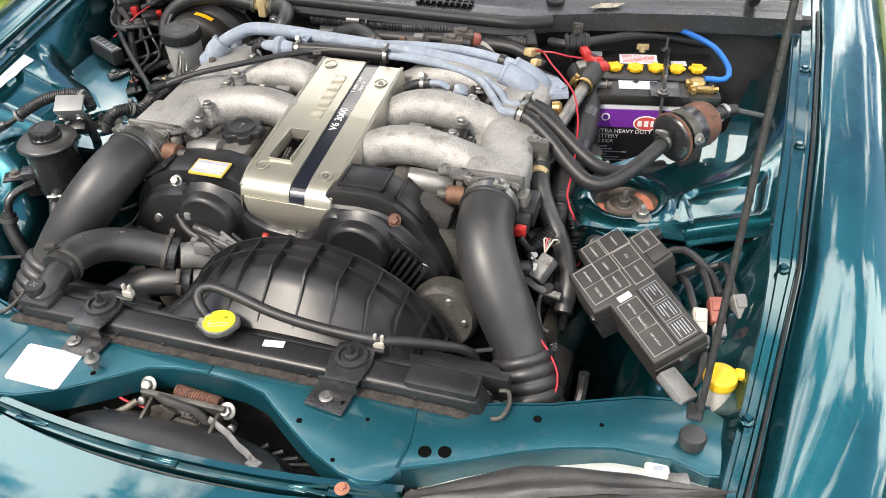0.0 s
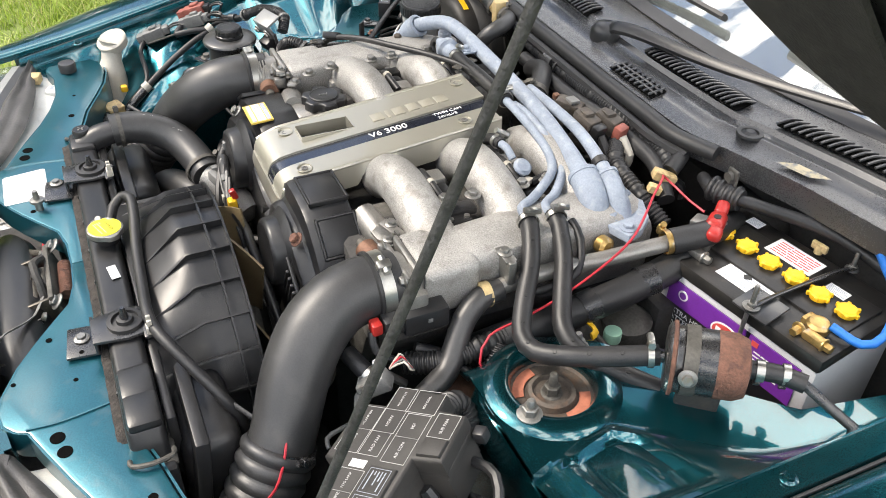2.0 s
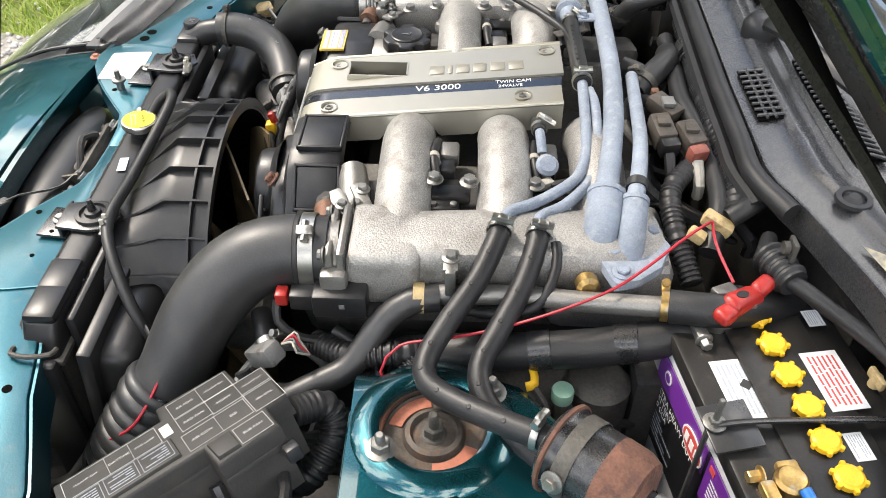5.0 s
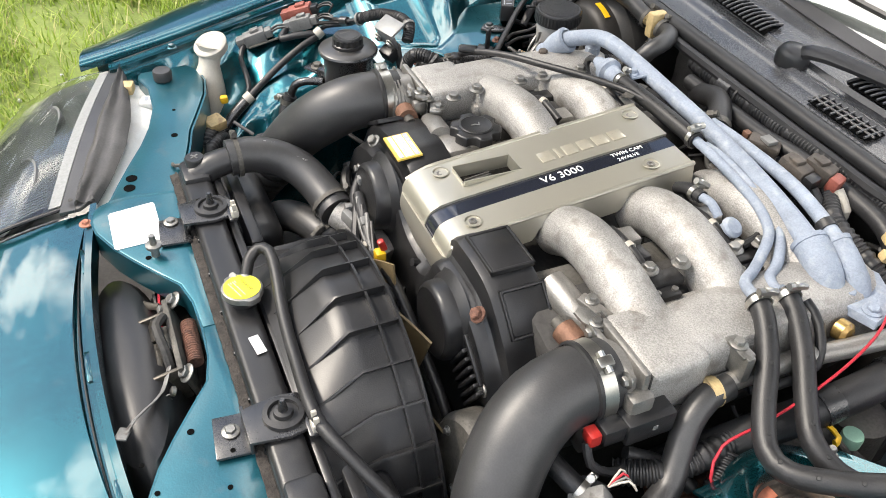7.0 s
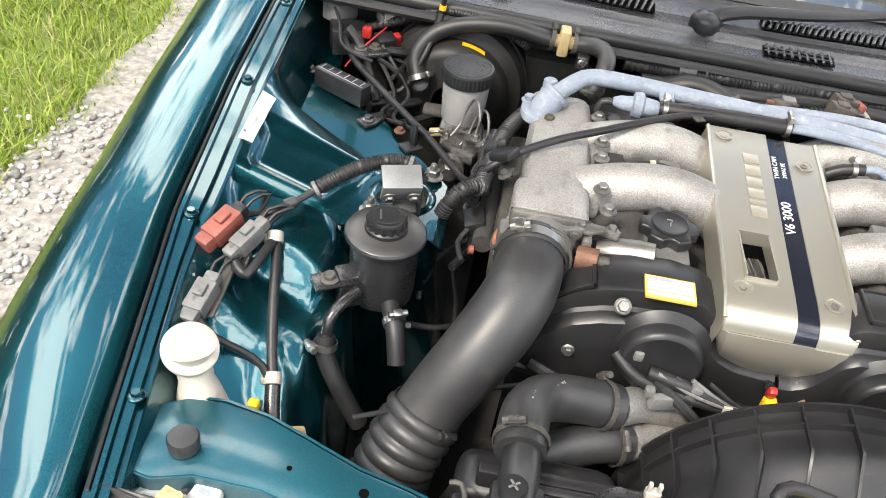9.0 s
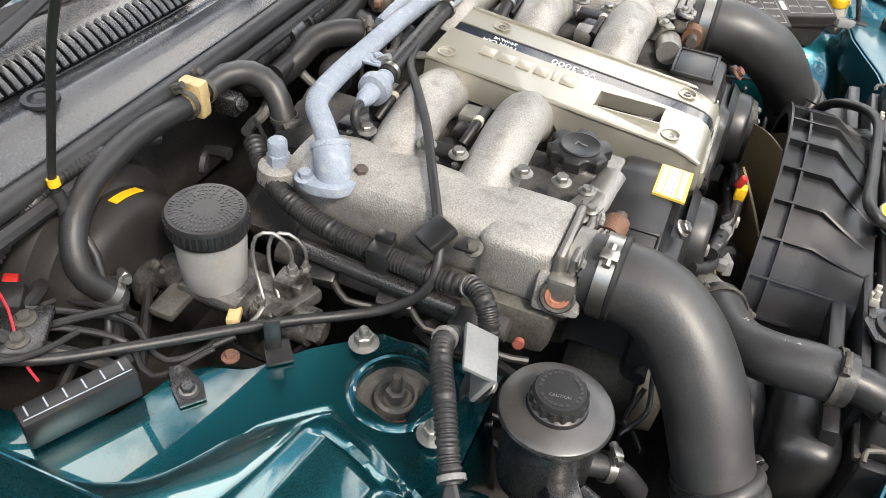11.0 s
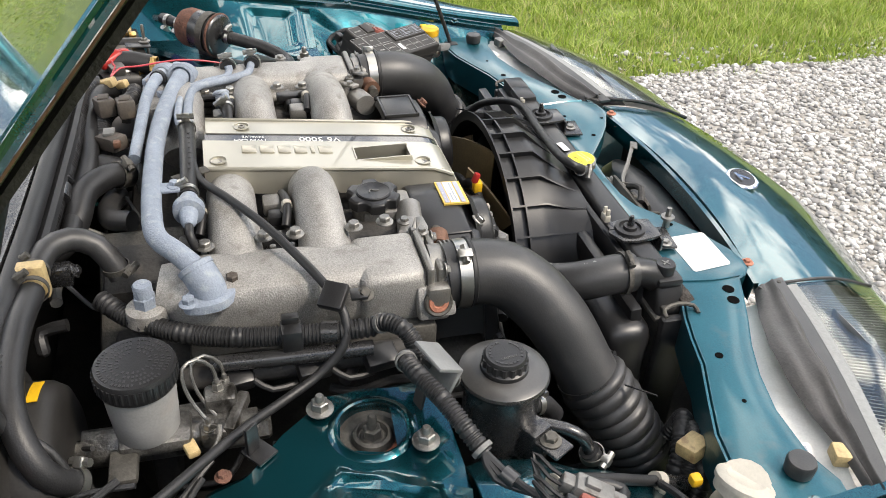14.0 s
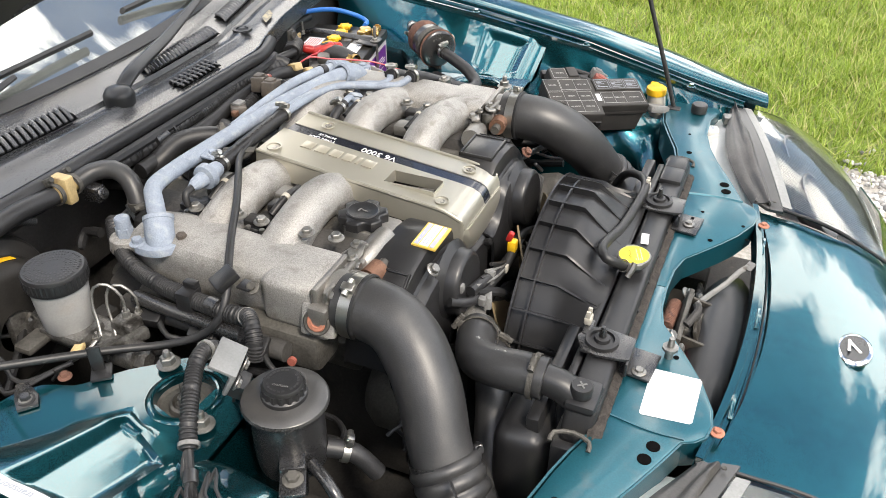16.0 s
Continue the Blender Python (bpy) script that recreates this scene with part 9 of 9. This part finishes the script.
for at, rz, mt in (((0.128, 0.266, 0.906), 12, DARK_PLUG), ((0.140, 0.298, 0.905), 20, DARK_PLUG)):
    cp = thing("wiring_plug", "weathered brown-grey plug behind the engine", "plug", "plugs behind the engine")
    part("shell", merge(rbox(0.040, 0.026, 0.028, Matrix.Translation(at) @ pose(0, 0, 0, 0, 12, rz), 0.004), rbox(0.018, 0.016, 0.006, Matrix.Translation((at[0], at[1], at[2] + 0.015)), 0.001)), mt, cp)
    part("seal", rbox(0.016, 0.024, 0.024, Matrix.Translation((at[0] + 0.026, at[1] + 0.006, at[2] - 0.006)) @ pose(0, 0, 0, 0, 12, rz), 0.004), BROWN_RED if rz > 15 else BLACK_PLASTIC, cp)
    part("lead", tube([(at[0] + 0.034, at[1] + 0.006, at[2] - 0.01), (at[0] + 0.055, at[1] + 0.008, at[2] - 0.03), (at[0] + 0.05, at[1] + 0.01, at[2] - 0.05)], 0.007, 8), WHITE_PLASTIC if rz > 15 else RUBBER, cp)
hh = thing("heater_hose", "thick black heater hose behind the engine", "hose", "heater hoses")
part("hose", tube([(-0.02, 0.26, 0.872), (-0.045, 0.285, 0.885), (-0.085, 0.312, 0.886), (-0.13, 0.322, 0.870), (-0.16, 0.345, 0.85), (-0.17, 0.40, 0.84)], 0.0175, 14), RUBBER, hh)
part("clamp", band_bm((-0.032, 0.272, 0.879), (-0.6, 0.6, 0.3), 0.0185, 0.010, turn=1.0), GRIME, hh)
hh = thing("heater_hose", "thick black heater hose with steel elbow", "hose", "heater hoses")
part("hose", tube([(0.0, 0.262, 0.862), (0.02, 0.30, 0.868), (0.01, 0.345, 0.862), (0.0, 0.42, 0.85)], 0.0165, 14), RUBBER, hh)
part("hose", tube([(-0.12, 0.255, 0.855), (-0.10, 0.285, 0.850), (-0.06, 0.29, 0.845), (-0.02, 0.28, 0.84)], 0.015, 14), RUBBER_GREY, hh)
dh = thing("wiring_plug", "dark weathered plug behind the engine", "plug", "plugs behind the engine")
part("shell", rbox(0.045, 0.028, 0.022, Matrix.Translation((0.05, 0.285, 0.89)) @ pose(0, 0, 0, 0, 10, 40), 0.004), DARK_PLUG, dh)
part("seal", rbox(0.012, 0.010, 0.010, Matrix.Translation((0.025, 0.275, 0.898)), 0.002), BROWN_METAL, dh)
part("tag", rbox(0.020, 0.016, 0.006, Matrix.Translation((0.055, 0.287, 0.903)), 0.001), GREY_PLASTIC, dh)

# many small leads and vacuum lines filling the gaps
rnd = random.Random(4)
lead_zones = [((-0.28, 0.26, 0.80), (0.26, 0.36, 0.87), 22), ((-0.36, -0.24, 0.68), (0.36, -0.21, 0.78), 8), ((0.34, -0.25, 0.68), (0.44, 0.22, 0.76), 12), ((-0.44, -0.22, 0.68), (-0.34, 0.25, 0.78), 12),
              ((-0.70, 0.24, 0.80), (-0.56, 0.44, 0.88), 8), ((0.50, -0.42, 0.60), (0.66, -0.30, 0.72), 8), ((-0.60, 0.20, 0.74), (-0.38, 0.38, 0.80), 6)]
for lo, hi, count in lead_zones:
    for i in range(count):
        a = V([rnd.uniform(l, h) for l, h in zip(lo, hi)])
        pts = [a]
        d = V((rnd.uniform(-1, 1), rnd.uniform(-1, 1), rnd.uniform(-0.4, 0.3))).normalized()
        for k in range(4):
            d = (d + 0.7 * V((rnd.uniform(-1, 1), rnd.uniform(-1, 1), rnd.uniform(-0.5, 0.4)))).normalized()
            p = pts[-1] + d * rnd.uniform(0.025, 0.05)
            pts.append(V([min(max(c, l - 0.01), h) for c, l, h in zip(p, lo, hi)]) + V((0, 0, 0.001 * k)))
        single("lead", tube(pts, rnd.choice((0.003, 0.004, 0.006, 0.008)), 8), rnd.choice((RUBBER, RUBBER, RUBBER, RUBBER_GREY, GREY_PLASTIC)), "short black lead low in the engine bay", "lead", "small leads")
for s in (1, -1):
    single("bracket", rbox(0.05, 0.03, 0.12, Matrix.Translation((s * 0.40, 0.23, 0.72)), 0.006), DARK, "dark steel bracket low in the bay", "bracket", "low brackets")

# ---- gravel and grass ----
grnd = np.random.default_rng(7)


def scatter_mesh(name, mat, kind_verts, kind_faces, places, label, category, smooth=False):
    """One mesh of many small pieces: places are rows of x, y, z, yaw, sx, sy, sz, lean."""
    kv = np.array(kind_verts)
    kf = np.array(kind_faces)
    n = len(places)
    p = np.array(places)
    c, s = np.cos(p[:, 3]), np.sin(p[:, 3])
    vx = kv[None, :, 0] * p[:, 4:5]
    vy = kv[None, :, 1] * p[:, 5:6] + p[:, 7:8] * kv[None, :, 2] ** 2 * p[:, 6:7]
    vz = kv[None, :, 2] * p[:, 6:7]
    out = np.stack([vx * c[:, None] - vy * s[:, None] + p[:, 0:1], vx * s[:, None] + vy * c[:, None] + p[:, 1:2], vz + p[:, 2:3]], -1).reshape(-1, 3)
    faces = (kf[None] + (np.arange(n) * len(kv))[:, None, None]).reshape(-1, kf.shape[1])
    me = bpy.data.meshes.new(name)
    me.from_pydata(out.tolist(), [], faces.tolist())
    me.materials.append(mat)
    if smooth:
        me.polygons.foreach_set("use_smooth", [True] * len(me.polygons))
    ob = new(name, me)
    return tagged(ob, label, category, kind="stuff")


def island_material(name, stops, rough=0.8, trans=0.0):
    m = bpy.data.materials.new(name)
    m.use_nodes = True
    n, l = m.node_tree.nodes, m.node_tree.links
    geo = n.new("ShaderNodeNewGeometry")
    rp = n.new("ShaderNodeValToRGB")
    while len(rp.color_ramp.elements) < len(stops):
        rp.color_ramp.elements.new(0.5)
    for e, (pos, col) in zip(rp.color_ramp.elements, stops):
        e.position, e.color = pos, (*col, 1)
    l.new(geo.outputs["Random Per Island"], rp.inputs["Fac"])
    p = n["Principled BSDF"]
    l.new(rp.outputs["Color"], p.inputs["Base Color"])
    p.inputs["Roughness"].default_value = rough
    if trans:
        p.inputs["Subsurface Weight"].default_value = 0.0
        tr = n.new("ShaderNodeBsdfTranslucent")
        l.new(rp.outputs["Color"], tr.inputs["Color"])
        mixs = n.new("ShaderNodeMixShader")
        mixs.inputs[0].default_value = trans
        l.new(p.outputs["BSDF"], mixs.inputs[1])
        l.new(tr.outputs["BSDF"], mixs.inputs[2])
        l.new(mixs.outputs["Shader"], n["Material Output"].inputs["Surface"])
    return m


STONES = island_material("gravel_stones", [(0.0, (0.16, 0.155, 0.15)), (0.3, (0.34, 0.33, 0.315)), (0.7, (0.47, 0.46, 0.44)), (1.0, (0.64, 0.63, 0.61))])
BLADES = island_material("grass_blades", [(0.0, (0.15, 0.23, 0.030)), (0.35, (0.25, 0.35, 0.045)), (0.7, (0.36, 0.46, 0.075)), (0.88, (0.45, 0.47, 0.15)), (1.0, (0.52, 0.45, 0.25))], 0.6, 0.4)

# rounded pebble: an uneven icosahedron
gr = (1 + 5 ** 0.5) / 2
stone_v = [V(p).normalized() * 0.55 * k for p, k in zip([(-1, gr, 0), (1, gr, 0), (-1, -gr, 0), (1, -gr, 0), (0, -1, gr), (0, 1, gr), (0, -1, -gr), (0, 1, -gr), (gr, 0, -1), (gr, 0, 1), (-gr, 0, -1), (-gr, 0, 1)],
                                                      (1.05, 0.9, 1.0, 1.12, 0.88, 1.0, 0.95, 1.05, 1.1, 0.92, 1.0, 1.08))]
stone_v = [tuple(p) for p in stone_v]
stone_f = [(0, 11, 5), (0, 5, 1), (0, 1, 7), (0, 7, 10), (0, 10, 11), (1, 5, 9), (5, 11, 4), (11, 10, 2), (10, 7, 6), (7, 1, 8), (3, 9, 4), (3, 4, 2), (3, 2, 6), (3, 6, 8), (3, 8, 9), (4, 9, 5), (2, 4, 11), (6, 2, 10), (8, 6, 7), (9, 8, 1)]
rows = []
for x0, x1, y0, y1, n in ((0.3, 2.3, -3.9, -0.9, 26000), (1.05, 2.3, 0.8, 3.6, 9000), (-2.3, -1.0, -2.4, 1.2, 5000)):
    xs, ys = grnd.uniform(x0, x1, n), grnd.uniform(y0, y1, n)
    for x, y in zip(xs, ys):
        e0, e1 = drive_edge(y, -1), drive_edge(y, 1)
        inside = e0 < x < e1
        if not inside and grnd.random() > 0.12:
            continue
        sz = grnd.uniform(0.008, 0.021) * (1.5 if grnd.random() < 0.06 else 1)
        rows.append((x, y, ground_height(x, y) + 0.012 + sz * 0.2, grnd.uniform(0, 6.28), sz * grnd.uniform(0.8, 1.6), sz, sz * grnd.uniform(0.6, 1.0), 0.0))
scatter_mesh("gravel", STONES, stone_v, stone_f, rows, "pale grey loose gravel stones on the drive", "gravel", smooth=True)

blade_v = [(-0.5, 0, 0), (0.5, 0, 0), (-0.32, 0, 0.5), (0.32, 0, 0.5), (0, 0, 1.0)]
blade_f = [(0, 1, 3), (0, 3, 2), (2, 3, 4)]
rows = []
for x0, x1, y0, y1, n, hmin, hmax in ((1.95, 5.2, -4.2, 3.2, 135000, 0.025, 0.080), (-5.2, -1.6, -2.4, 4.2, 120000, 0.025, 0.080), (5.2, 12, -7, 5, 30000, 0.04, 0.09), (-12, -5.2, -4, 8, 26000, 0.04, 0.09)):
    xs, ys = grnd.uniform(x0, x1, n), grnd.uniform(y0, y1, n)
    for x, y in zip(xs, ys):
        e0, e1 = drive_edge(y, -1), drive_edge(y, 1)
        if e0 + 0.02 < x < e1 - 0.02 and grnd.random() > 0.02:
            continue
        patch = noise.noise(V((x * 1.4, y * 1.4, 11)))
        worn = noise.noise(V((x * 0.9, y * 0.9, 31)))
        if worn > 0.28 and grnd.random() < 0.75 and x < 0:
            continue
        tuft = noise.noise(V((x * 5.5, y * 5.5, 3)))
        h = grnd.uniform(hmin, hmax) * (1.0 + 0.6 * patch + 0.7 * tuft) * (1.5 if grnd.random() < 0.02 else 1)
        rows.append((x, y, ground_height(x, y) - 0.004, grnd.uniform(0, 6.28), grnd.uniform(0.004, 0.008) * (1.9 if hmin > 0.03 else 1.15), 1.0, h, grnd.uniform(-1.7, 1.7)))
scatter_mesh("grass", BLADES, blade_v, blade_f, rows, "bright green tufted grass beside the drive", "grass")

# belt of trees round the field, tall behind the passenger side, low elsewhere, leaf clump by leaf clump
LEAVES = island_material("tree_leaves", [(0.0, (0.030, 0.045, 0.012)), (0.5, (0.070, 0.095, 0.026)), (1.0, (0.13, 0.16, 0.05))], 0.8, 0.15)
rows = []
for a in grnd.uniform(0, 2 * math.pi, 17000):
    top = ramp(math.cos(a), [(-1.0, 13.0), (-0.5, 10.5), (0.0, 6.5), (1.0, 4.5)]) * (1.0 + 0.30 * noise.noise(V((6 * math.cos(a), 6 * math.sin(a), 5))) + 0.22 * noise.noise(V((25 * math.cos(a), 25 * math.sin(a), 8))))
    r = grnd.uniform(25, 30)
    k = grnd.uniform(0.4, 1.1)
    rows.append((r * math.cos(a), r * math.sin(a), top * grnd.random() ** 0.7, grnd.uniform(0, 6.28), k * grnd.uniform(0.8, 1.5), k, k * grnd.uniform(0.7, 1.1), 0.0))
scatter_mesh("tree_belt", LEAVES, stone_v, stone_f, rows, "dark green belt of leafy trees round the field", "trees")
